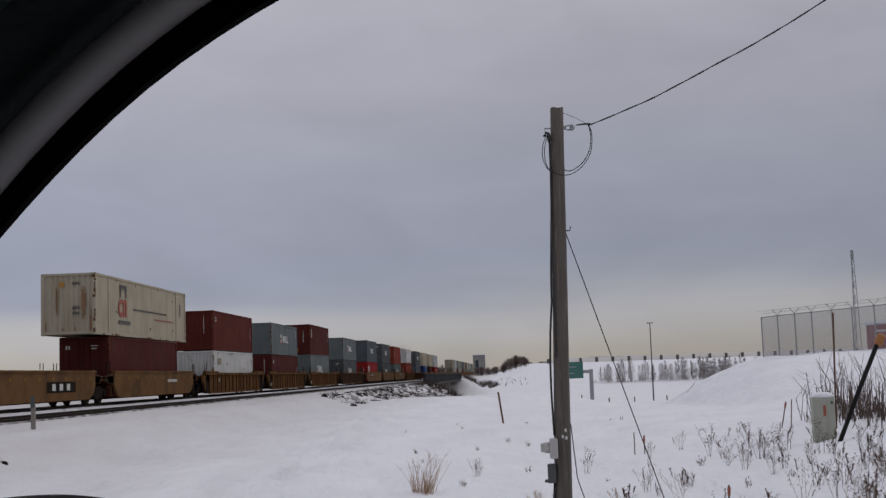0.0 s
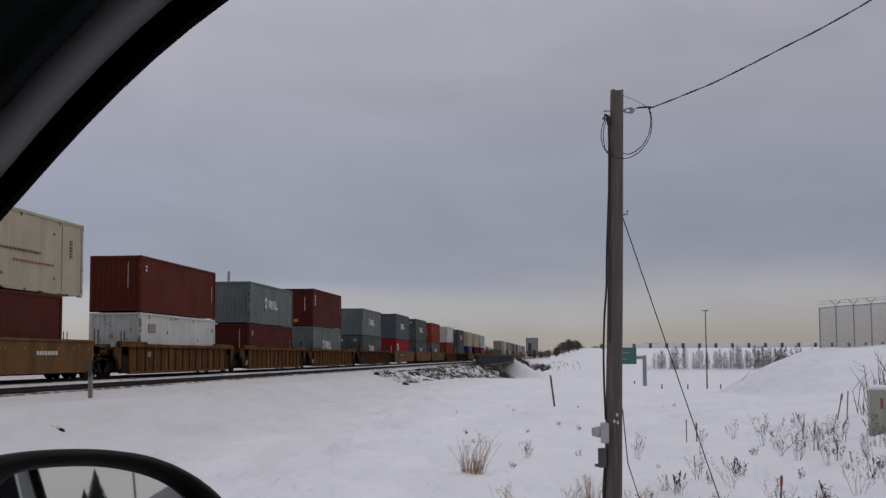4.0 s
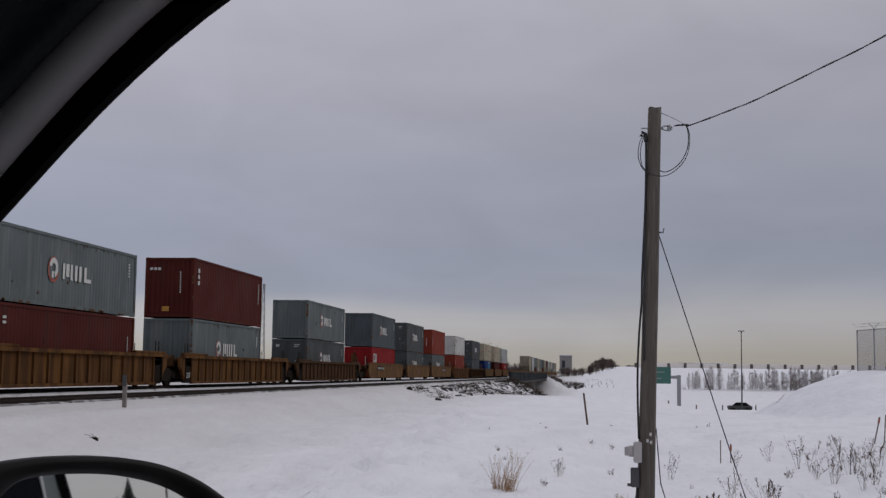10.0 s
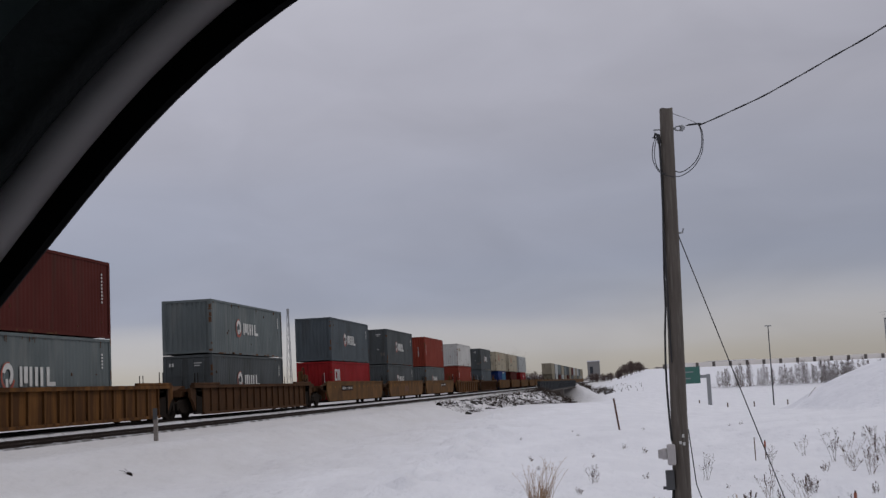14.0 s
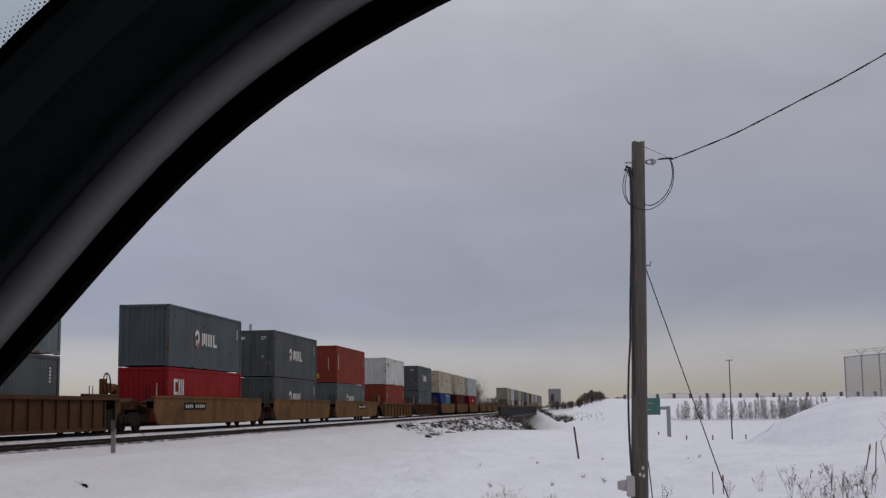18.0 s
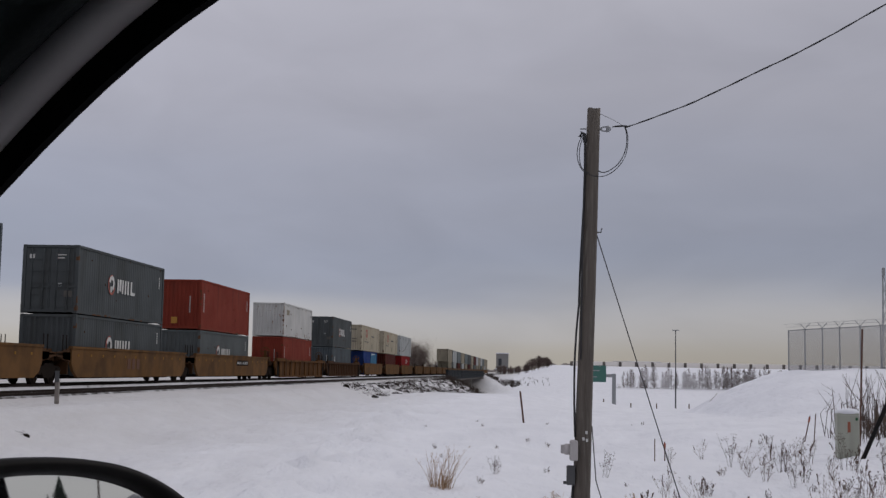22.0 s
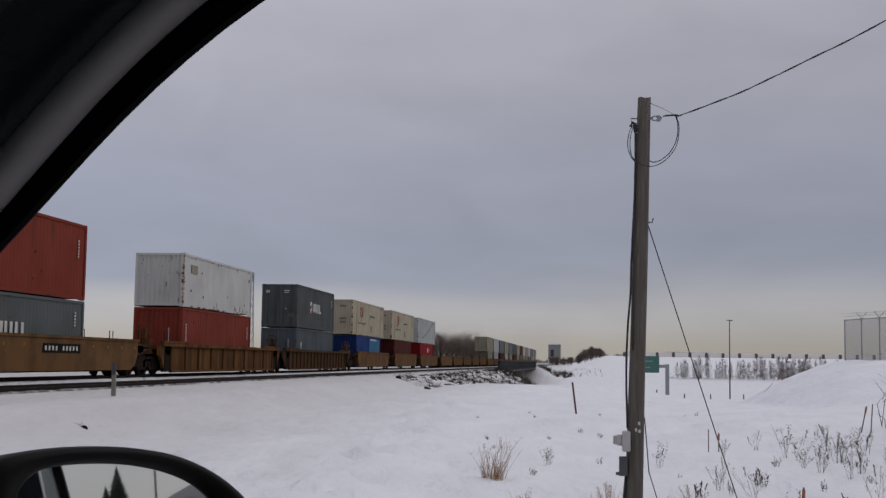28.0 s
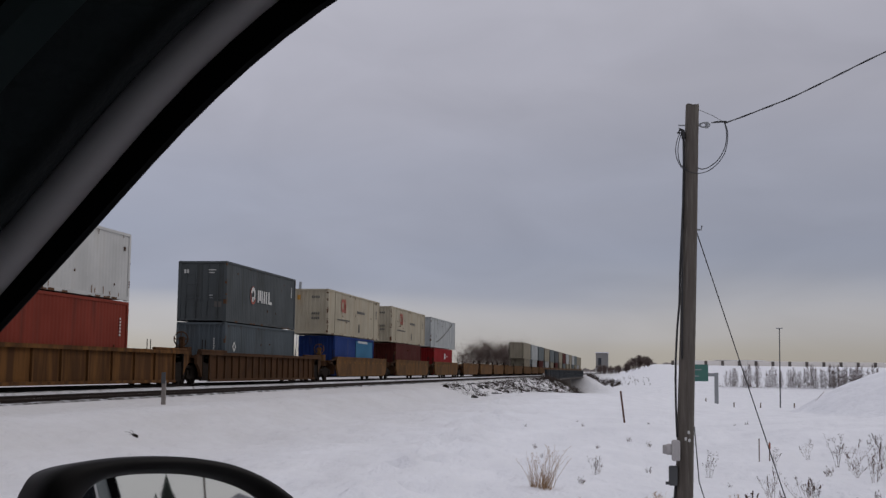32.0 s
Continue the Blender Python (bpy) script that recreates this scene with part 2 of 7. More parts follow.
paint("maroon", (0.082, 0.0195, 0.0155), (0.045, 0.022, 0.016), 0.34)
paint("brown_red", (0.100, 0.023, 0.0165), (0.06, 0.025, 0.017), 0.32)
paint("red", (0.245, 0.017, 0.019), (0.09, 0.02, 0.02), 0.22)
paint("orange_red", (0.205, 0.04, 0.026), (0.085, 0.027, 0.019), 0.3)
paint("grey", (0.128, 0.149, 0.152), (0.19, 0.195, 0.185), 0.42, grime=0.4, dirt_scale=2.2)
paint("steel_grey", (0.108, 0.12, 0.122), (0.085, 0.09, 0.088), 0.4, dirt_scale=2.0)
paint("dark_grey", (0.082, 0.091, 0.094), (0.05, 0.052, 0.05), 0.4, dirt_scale=2.0)
paint("slate", (0.086, 0.102, 0.113), (0.055, 0.058, 0.058), 0.4, dirt_scale=2.0)
paint("white", (0.52, 0.52, 0.505), (0.41, 0.385, 0.345), 0.3, grime=0.5)
paint("cream", (0.40, 0.36, 0.275), (0.29, 0.235, 0.16), 0.42, grime=0.6)
paint("blue", (0.020, 0.045, 0.17), GRIME, 0.2)
paint("light_blue", (0.045, 0.15, 0.26), GRIME, 0.2)
paint("tan", (0.28, 0.25, 0.19), GRIME, 0.3)
paint("pale_grey", (0.40, 0.42, 0.42), GRIME, 0.3)
paint("car_yellow", (0.155, 0.071, 0.023), (0.036, 0.018, 0.010), 0.72, rough=0.85, dirt_scale=2.6, grime=0.72)
paint("car_tan", (0.158, 0.083, 0.034), (0.062, 0.037, 0.021), 0.55, rough=0.85, dirt_scale=0.8, grime=0.7, streak=False)
paint("car_brown", (0.075, 0.037, 0.018), (0.032, 0.019, 0.012), 0.5, rough=0.85, streak=False)
paint("rivet_yellow", (0.26, 0.135, 0.03), (0.1, 0.05, 0.02), 0.4, rough=0.8)
M_STEEL = dull(material("grimy_steel", (0.009, 0.008, 0.007), 0.9, 0.0, second=(0.022, 0.015, 0.011), scale=4, bump=0.3), 0.06)
M_RAIL = dull(material("rail_steel", (0.03, 0.021, 0.017), 0.8, 0.0, second=(0.02, 0.013, 0.01), scale=2), 0.15)
M_TIE = material("weathered_tie", (0.035, 0.03, 0.026), 0.9, second=(0.06, 0.05, 0.045), scale=5, bump=0.5, vary=0.3)
M_LETTER = material("white_lettering", (0.60, 0.60, 0.575), 0.7, second=(0.42, 0.415, 0.40), scale=5)
M_RED_MARK = material("red_marking", (0.33, 0.05, 0.028), 0.7, second=(0.26, 0.075, 0.05), scale=5)
M_BLACK_MARK = material("black_marking", (0.055, 0.052, 0.048), 0.7, second=(0.1, 0.092, 0.08), scale=6)
M_YELLOW_MARK = material("yellow_label", (0.42, 0.20, 0.02), 0.6)
M_RUSTRUN = material("rust_run", (0.17, 0.085, 0.04), 0.9, second=(0.25, 0.16, 0.09), scale=9)

# ---- the ground: one sheet of snow to the horizon ----
def smooth(a, b, x):
    t = min(1.0, max(0.0, (x - a) / (b - a)))
    return t * t * (3 - 2 * t)


LEVELS = [(-4000, -0.6), (-60, -0.5), (1.5, -0.42), (4.5, -0.75), (10, -1.30), (17, -1.48), (22, -1.2), (50, -1.15), (70, -1.45), (85, -1.75), (120, -2.75),
          (170, -3.8), (184, -4.05), (192, -4.4), (300, -4.4), (330, -2.7), (430, 0.8), (600, 4.0), (800, 6.0), (1500, 10.0), (4000, 25.0)]


LEVELS_BESIDE = [(-4000, -0.6), (-60, -0.5), (1.5, -0.42), (4.5, -0.75), (10, -1.2), (22, -1.15), (50, -1.0), (85, -0.95), (110, -1.1), (150, -1.9), (178, -2.5), (186, -2.8), (192, -4.4), (300, -4.4), (330, -2.7), (430, 0.8), (600, 4.0), (800, 6.0), (1500, 10.0), (4000, 25.0)]


def level(y, table=None):
    table = table or LEVELS
    for (a, p), (b, q) in zip(table, table[1:]):
        if y <= b:
            return p + (q - p) * (y - a) / (b - a)
    return table[-1][1]


TRAIL = ((-3.15, 13.3), (-4.9, 42.9))
BRIDGE = (186.0, 318.0)
NEAR_TRACK, FAR_TRACK = -15.6, -20.4


def ground_z(x, y, rough=True):
    z = level(y)
    reach = 9 * smooth(100, 140, y)
    if x < 5 + reach:
        z += (level(y, LEVELS_BESIDE) - z) * smooth(5 + reach, reach - 6, x)
    if y > 325:
        z += (min(z, -0.9 + 0.0022 * (y - 325), 0.65) - z) * smooth(0.02, -0.015, x / y)
    # low bank beside the ditch, and the big mound below the fence
    z += 0.75 * smooth(1.5, 9, x) * smooth(9, 22, y) * (1 - smooth(34, 60, y))
    tm = min(1.0, max(0.0, (x - 11.2) / 7.3))
    f = (1 - (1 - tm) ** 2) * smooth(34, 80, y) * (1 - smooth(87, 106, y))
    z += (1.25 + 0.03 * (min(x, 34) - 18) - z) * f
    # hollow round the foot of the pole
    z -= 0.2 * math.exp(-((x - 0.7) / 2.6) ** 2 - ((y - 17.4) / 3.2) ** 2)
    # railway embankment, cut where the line crosses the highway
    drop = max(0.3, -0.3 - z)
    foot = -12.6 + 1.5 + 1.9 * drop
    e = smooth(foot, -12.6, x) if x > -18 else 1 - smooth(-24.5, -30, x) * 0
    if x < -18:
        e = smooth(-29, -23.5, x)
    far_left = z + (-0.7 - z) * (1 - smooth(300, 560, y))
    if x < -18:
        z = far_left
    if BRIDGE[0] < y < BRIDGE[1]:
        e *= max(1 - smooth(BRIDGE[0], BRIDGE[0] + 6, y), smooth(BRIDGE[1] - 6, BRIDGE[1], y))
        if x < -18:
            z = -4.4
    z += (-0.30 - z) * e
    if x > -18 and y < 150:
        # snow drifted up against the near track
        z += 0.115 * e * smooth(-13.2, -14.3, x) * smooth(-15.6, -14.9, x)
    if rough:
        k = (1 - e) * (1 if y > 3 else 0.3)
        z += k * 0.16 * noise.noise(Vector((x * 0.16, y * 0.13, 0)))
        if -25 < x < 32 and 2 < y < 90:
            # an old trail of footprints that leads off across the field
            across = (x - TRAIL[0][0]) - (y - TRAIL[0][1]) * (TRAIL[1][0] - TRAIL[0][0]) / (TRAIL[1][1] - TRAIL[0][1])
            z += 0.34 * math.exp(-((across + 0.35) / 0.9) ** 2) * (noise.noise(Vector((x * 2.1, y * 1.1, 1))) + 0.25)
            z += k * 0.11 * noise.noise(Vector((x * 0.55, y * 0.42, 5))) + k * 0.055 * noise.noise(Vector((x * 1.5, y * 1.1, 9))) + k * 0.10 * max(0, noise.noise(Vector((x * 0.9 + y * 0.35, y * 0.25, 3))) - 0.15)
    return z


def spread(parts):
    out = []
    for a, b, n in parts:
        out += [a + (b - a) * i / n for i in range(n)]
    return out + [parts[-1][1]]


def snow_material():
    m = material("snow", (0.82, 0.825, 0.865), 0.8, second=(0.735, 0.74, 0.78), scale=0.55, amount=0.95, rough_var=0.1, stretch=(1.5, 0.6, 1))
    nt = m.node_tree
    b = nt.nodes["Principled BSDF"]
    b.inputs["Specular IOR Level"].default_value = 0.25
    # the snow turns greyer towards the line, uneven
    co = nt.nodes.new("ShaderNodeTexCoord")
    sx = nt.nodes.new("ShaderNodeSeparateXYZ")
    nt.links.new(co.outputs["Object"], sx.inputs[0])
    nz = nt.nodes.new("ShaderNodeTexNoise")
    nz.inputs["Scale"].default_value, nz.inputs["Detail"].default_value, nz.inputs["Roughness"].default_value = 0.4, 8.0, 0.7
    along = nt.nodes.new("ShaderNodeMapping")
    along.inputs["Scale"].default_value = (1.7, 0.45, 1)
    nt.links.new(co.outputs["Object"], along.inputs[0])
    nt.links.new(along.outputs[0], nz.inputs["Vector"])
    w = nt.nodes.new("ShaderNodeMath")
    w.operation, w.inputs[1].default_value = "MULTIPLY_ADD", 9.0
    nt.links.new(nz.outputs[0], w.inputs[0])
    nt.links.new(sx.outputs[0], w.inputs[2])
    mr = nt.nodes.new("ShaderNodeMapRange")
    mr.inputs["From Min"].default_value, mr.inputs["From Max"].default_value, mr.inputs["To Max"].default_value = 0.5, -10.5, 1.0
    nt.links.new(w.outputs[0], mr.inputs["Value"])
    greyed = nt.nodes.new("ShaderNodeMixRGB")
    greyed.inputs[2].default_value = (0.52, 0.505, 0.50, 1)
    nt.links.new(mr.outputs[0], greyed.inputs[0])
    nt.links.new(b.inputs["Base Color"].links[0].from_socket, greyed.inputs[1])
    nt.links.new(greyed.outputs[0], b.inputs["Base Color"])
    co = nt.nodes.new("ShaderNodeTexCoord")
    last = None
    # wind crust, old footprints and fine grain
    for sc, dist, strength, st in ((0.45, 0.5, 0.6, (1, 0.4, 1)), (0.9, 0.26, 0.55, (1, 0.45, 1)), (2.4, 0.11, 1.0, (1, 0.5, 1)), (13.0, 0.014, 0.25, (1, 1, 1))):
        mp = nt.nodes.new("ShaderNodeMapping")
        mp.inputs["Scale"].default_value = st
        nt.links.new(co.outputs["Object"], mp.inputs[0])
        n = nt.nodes.new("ShaderNodeTexNoise")
        n.inputs["Scale"].default_value, n.inputs["Detail"].default_value, n.inputs["Roughness"].default_value = sc, 5.0, 0.55
        nt.links.new(mp.outputs[0], n.inputs["Vector"])
        bp = nt.nodes.new("ShaderNodeBump")
        bp.inputs["Strength"].default_value, bp.inputs["Distance"].default_value = strength, dist
        nt.links.new(n.outputs[0], bp.inputs["Height"])
        if last:
            nt.links.new(last.outputs[0], bp.inputs["Normal"])
        last = bp
    nt.links.new(last.outputs[0], b.inputs["Normal"])
    return m


M_SNOW = snow_material()
gx = spread([(-4000, -400, 12), (-400, -60, 17), (-60, -30, 15), (-30, 12, 160), (12, 40, 40), (40, 120, 27), (120, 500, 19), (500, 4000, 12)])
gy = spread([(-400, -20, 12), (-20, 4, 12), (4, 50, 170), (50, 120, 70), (120, 186, 26), (186, 192, 4), (192, 312, 24), (312, 318, 3), (318, 440, 20), (440, 1000, 20), (1000, 4600, 14)])
gs = Shape()
nx = len(gx)
gs.add([(x, y, ground_z(x, y)) for y in gy for x in gx],
       [(j * nx + i, j * nx + i + 1, (j + 1) * nx + i + 1, (j + 1) * nx + i) for j in range(len(gy) - 1) for i in range(nx - 1)], True)
ground = thing("ground", "snow-covered field with a ditch, a mound and an embankment", "snow field", kind="structure", shape=gs, material=M_SNOW)

# ---- the two railway tracks ----
M_BALLAST = material("snowy_ballast", (0.075, 0.069, 0.065), 0.95, second=(0.16, 0.152, 0.148), scale=9, amount=0.9, dirt=(0.58, 0.58, 0.61), dirt_scale=1.9, dirt_amount=0.55, bump=0.8, bump_scale=30, grime=0.8)


M_PACKED = material("packed_snow_ballast", (0.66, 0.67, 0.70), 0.9, second=(0.48, 0.47, 0.48), scale=1.2, dirt=(0.12, 0.11, 0.10), dirt_scale=2.6, dirt_amount=0.22, bump=0.6, bump_scale=14, grime=0.9)


def railway_track(xc, top, label, bed_material, half):
    track = thing("railway_track", label, "railway track", pose(xc, 0, 0), "tracks at the crossing", "structure")
    bed = Shape()
    prof = [(-half - 0.4, top - 0.36), (-half, top - 0.09), (half, top - 0.09), (half + 0.3, top - 0.36)]
    ys = spread([(-150, 15, 12), (15, 140, 620), (140, 700, 40)])
    rows = []
    for y in ys:
        j = 1 if 15 < y < 140 else 0
        rows.append([(u + j * 0.07 * noise.noise(Vector((y * 1.7, i * 5.0, xc))), y, w + j * 0.02 * noise.noise(Vector((y * 2.6, i * 9.0, xc + 3)))) for i, (u, w) in enumerate(prof)])
    bed.loft(rows, closed=False, cap=False)
    part("ballast_bed", bed, bed_material, track, "ballast patched with snow")
    rail = Shape()
    r = [(-0.07, -0.155), (0.07, -0.155), (0.07, -0.14), (0.012, -0.125), (0.012, -0.045), (0.036, -0.035), (0.036, 0), (-0.036, 0), (-0.036, -0.035), (-0.012, -0.045), (-0.012, -0.125), (-0.07, -0.14)]
    rail.prism([(u, top + w) for u, w in r], "y", -150, 700)
    me = rail.mesh("rail", M_RAIL)
    for side in (-0.755, 0.755):
        part("rail", me, None, track, at=pose(side, 0, 0))
    tie = Shape().box(-0.97, 0.97, -0.11, 0.11, top - 0.2, top - 0.098).mesh("tie", M_TIE)
    for i in range(150):
        part("tie", tie, None, track, at=pose(random.uniform(-0.03, 0.03), 18 + i * 0.55, random.uniform(-0.01, 0.005), 0, 0, random.uniform(-1, 1)))
    return track


railway_track(FAR_TRACK, 0.0, "railway track with dark rails in snowy ballast under the train", M_PACKED, 1.35)
railway_track(NEAR_TRACK, -0.05, "empty railway track with rusty rails in snowy ballast", M_BALLAST, 0.97)


# ---- the train ----
NEAR_FACE = -19.16
TRAVEL = [(0, 99.24), (4, 74.47), (8, 49.71), (12, 24.87), (16, 0.0), (20, -24.82), (24, -49.5), (28, -74.04), (32, -98.6)]
MOVERS = []  # things that ride with the train: (object, x, s, z)
WHEELS = []


def ride(ob, x, s, z):
    ob.matrix_basis = pose(x, s + TRAVEL[0][1], z)
    MOVERS.append((ob, x, s, z))
    return ob


def corrugated(length, height, base, pitch=0.28, depth=0.019):
    """A ribbed sheet in the y-z plane, facing +x."""
    n = max(4, round(length / pitch))
    p = length / n
    line = []
    for i in range(n):
        line += [(0, i * p), (0, (i + 0.28) * p), (-depth, (i + 0.5) * p), (-depth, (i + 0.78) * p)]
    line.append((0, length))
    s = Shape()
    s.loft([[(x, y, base) for x, y in line], [(x, y, base + height) for x, y in line]], closed=False, cap=False)
    return s


PANELS = {}


def shared(key, build):
    if key not in PANELS:
        PANELS[key] = build()
    return PANELS[key]


def bars(parent, name, mat, x, items, label=""):
    """Flat painted marks on a side that faces +x: (y0, y1, z0, z1); rows of tiny marks stay joined."""
    marks = [[v] for v in items] if len(items) < 9 else [items]
    for m in marks:
        s = Shape()
        for a, b, c, d in m:
            s.box(x - 0.01, x + 0.006, a, b, c, d)
        ob = part(name, s, mat, parent, label)
        if len(m) > 1:
            tagged(ob, label, kind="stuff")


def end_bars(parent, name, mat, y, items, label=""):
    marks = [[v] for v in items] if len(items) < 4 else [items]
    for m in marks:
        s = Shape()
        for a, b, c, d in m:
            s.box(a, b, y - 0.006, y + 0.01, c, d)
        ob = part(name, s, mat, parent, label)
        if len(m) > 1:
            tagged(ob, label, kind="stuff")


def shipping_container(s, z, length, height, key, front="panel", mark="", label="", far=False):
    """A steel box; its near end at y 0, its near side towards +x."""
    w = 2.59 if length > 14 else 2.44
    h = w / 2
    col = PAINT[key]
    c = thing("shipping_container", label, "shipping container", group="containers on the train")
    fx = h - 0.035
    side = shared(("side", length, height, key), lambda: corrugated(length - 0.28, height - 0.24, 0.14, 0.28, 0.005 if length > 14 else 0.004 if key == "white" else 0.011).mesh("side_panel", col))
    part("side_panel", side, None, c, at=pose(fx, 0.14, 0))
    part("side_panel", side, None, c, at=pose(-fx, length - 0.14, 0, 0, 0, 180))
    roof = shared(("roof", length, height, key), lambda: Shape().box(-h + 0.03, h - 0.03, 0.05, length - 0.05, height - 0.06, height - 0.02).mesh("roof", col))
    part("roof", roof, None, c)

    def rails():
        q = Shape()
        for sx in (-1, 1):
            a, b = sorted((sx * h, sx * (h - 0.07)))
            q.box(a, b, 0.1, length - 0.1, 0.018, 0.15)
            q.box(a, b, 0.1, length - 0.1, height - 0.11, height - 0.005)
        for y in (0.0, length - 0.08):
            q.box(-h + 0.1, h - 0.1, y, y + 0.08, 0.05, 0.17)
            q.box(-h + 0.1, h - 0.1, y, y + 0.08, height - 0.12, height - 0.005)
        q.box(-h + 0.05, h - 0.05, 0.05, length - 0.05, 0.08, 0.12)
        return q.mesh("frame", col)
    part("frame", shared(("frame", length, height, key), rails), None, c)
    post = shared(("post", height, key), lambda: Shape().box(-0.075, 0.075, -0.075, 0.075, 0.1, height - 0.1).mesh("corner_post", col))
    posts_y = [0.075, length - 0.075] + ([2.0, length - 2.0] if length > 14 else [])
    if not far:
        for y in posts_y:
            for sx in (-1, 1):
                part("corner_post", post, None, c, at=pose(sx * (h - 0.073), y, 0))
        for y in (0.09, length - 0.09):
            for sx in (-1, 1):
                for zz in (-0.002, height - 0.118):
                    part("corner_casting", shared(("casting", key), lambda: Shape().bevel_box(-0.09, 0.09, -0.09, 0.09, 0, 0.12, 0.012).mesh("corner_casting", col)), None, c, at=pose(sx * (h - 0.088), y, zz))
    end = shared(("end", w, height, key), lambda: corrugated(w - 0.28, height - 0.24, 0.14, 0.25, 0.045).mesh("end_panel", col))
    part("end_panel", end, None, c, at=pose(h - 0.14, length - 0.04, 0, 0, 0, 90))
    if front == "panel" or far:
        part("end_panel", end, None, c, at=pose(-h + 0.14, 0.04, 0, 0, 0, -90))
    else:
        leaf = shared(("door", w, height, key), lambda: door_leaf(h - 0.15, height - 0.28, col))
        for x in (-h + 0.145, 0.005):
            d = part("door", leaf, None, c, at=pose(x, 0.03, 0.14))
            for bx in (0.27, 0.78):
                part("lock_bar", shared(("bar", height, key), lambda: lock_bar(height - 0.3, PAINT[key])), None, d, "painted locking bar", at=pose(bx, -0.04, 0.01))
        end_bars(c, "door_label", M_LETTER, 0.005, [(0.28, 0.68, height * 0.845, height * 0.86), (0.32, 0.6, height * 0.80, height * 0.815), (-0.92, -0.7, height * 0.80, height * 0.86)])
        end_bars(c, "door_label", M_BLACK_MARK, 0.004, [(0.62, 0.98, height * 0.24, height * 0.33)], "dark data plate")
        end_bars(c, "door_label", PAINT["pale_grey"], 0.006, [(0.36, 0.52, height * 0.38 + 0.13 * i, height * 0.38 + 0.13 * i + 0.05) for i in range(2)], "small pale label")
    if mark:
        markings(c, mark, h + 0.002, length, height)
    if not far:
        wear(c, h, length, height, key)
    ride(c, NEAR_FACE - h, s, z)
    return c


M_RUSTDARK = dull(material("dark_rust", (0.115, 0.058, 0.030), 0.95, second=(0.075, 0.036, 0.02), scale=7), 0.1)
M_SCUFF = {k: material("scuff_" + k, tuple(v * f for v in c), 0.85, second=tuple(v * 0.8 for v in c), scale=6)
           for k, c, f in (("grey", (0.128, 0.149, 0.152), 1.2), ("white", (0.52, 0.52, 0.505), 0.88), ("cream", (0.40, 0.36, 0.275), 0.82))}


def wear(c, h, length, height, key):
    """Rust on the near corner posts and along the bottom rail, runs below the roof rail, and scuffed or faded ribs."""
    q = random.Random(900 + len(MOVERS))
    heavy = {"grey": 1.0, "white": 0.9, "cream": 0.9}.get(key, 0.45)
    rust, scuff = Shape(), Shape()
    x = h + 0.003
    z = 0.12
    while z < height - 0.2:
        dz = q.uniform(0.06, 0.34)
        if q.random() < 0.75 * heavy:
            w = q.uniform(0.02, 0.13)
            rust.box(x - 0.012, x, q.uniform(0.0, 0.03), w, z, z + dz)
            rust.box(h - q.uniform(0.04, 0.15), h - 0.005, -0.004, 0.01, z, z + dz * q.uniform(0.5, 1))
        if q.random() < 0.3 * heavy:
            rust.box(x - 0.012, x, length - q.uniform(0.04, 0.12), length - 0.01, z, z + dz)
        z += dz * q.uniform(0.8, 1.6)
    for i in range(int(16 * heavy) + 3):
        y = q.uniform(0.2, length - 0.4)
        rust.box(x - 0.012, x, y, y + q.uniform(0.05, 0.5), 0.012, 0.02 + q.uniform(0.02, 0.09))
        if q.random() < 0.5:
            y = q.uniform(0.2, length - 0.4)
            rust.box(x - 0.012, x, y, y + q.uniform(0.015, 0.035), height - 0.11 - q.uniform(0.03, 0.22) * heavy, height - 0.10)
    for i in range(5):
        y, zz = q.uniform(0.4, length - 0.5), q.uniform(0.3, height - 0.5)
        rust.box(x - 0.03, x - 0.001, y, y + q.uniform(0.02, 0.06), zz, zz + q.uniform(0.03, 0.12))
    # ribs that were dented and touched up, or have faded
    n = max(4, round((length - 0.28) / 0.28))
    p = (length - 0.28) / n
    for i in range(n):
        if q.random() < 0.22:
            a = 0.14 + i * p
            lo = q.uniform(0.14, 0.9)
            scuff.box(h - 0.05, h - 0.0335, a + 0.008, a + 0.27 * p, lo, min(height - 0.13, lo + q.uniform(0.4, 1.8)))
    tagged(part("rust_wear", rust, M_RUSTDARK, c, "rust on posts and rails"), kind="stuff")
    if key in M_SCUFF:
        tagged(part("scuffed_ribs", scuff, M_SCUFF[key], c, "faded and touched-up ribs"), kind="stuff")


def door_leaf(w, h, col):
    s = Shape().box(0, w, 0, 0.05, 0, h)
    for i in range(5):
        s.box(0.06, w - 0.06, -0.022, 0, h * (0.05 + 0.19 * i), h * (0.05 + 0.19 * i) + h * 0.13)
    return s.mesh("door", col)


def lock_bar(h, col):
    s = Shape().tube([(0, 0, 0), (0, 0, h)], 0.022, 6)
    for z in (0.1, h * 0.33, h * 0.66, h - 0.1):
        s.box(-0.05, 0.05, -0.02, 0.04, z - 0.03, z + 0.03)
    s.box(0, 0.35, -0.03, 0.0, h * 0.36, h * 0.38)
    return s.mesh("lock_bar", col)


def ring(s, x, y, z, r0, r1, a0=0, a1=360, n=20):
    for i in range(n):
        p, q = radians(a0 + (a1 - a0) * i / n), radians(a0 + (a1 - a0) * (i + 1) / n)
        o = [(x, y + r * math.cos(t), z + r * math.sin(t)) for t in (p, q) for r in (r0, r1)]
        s.add(o, [(0, 1, 3, 2)])
    return s


def s_seed(c):
    return len(MOVERS)


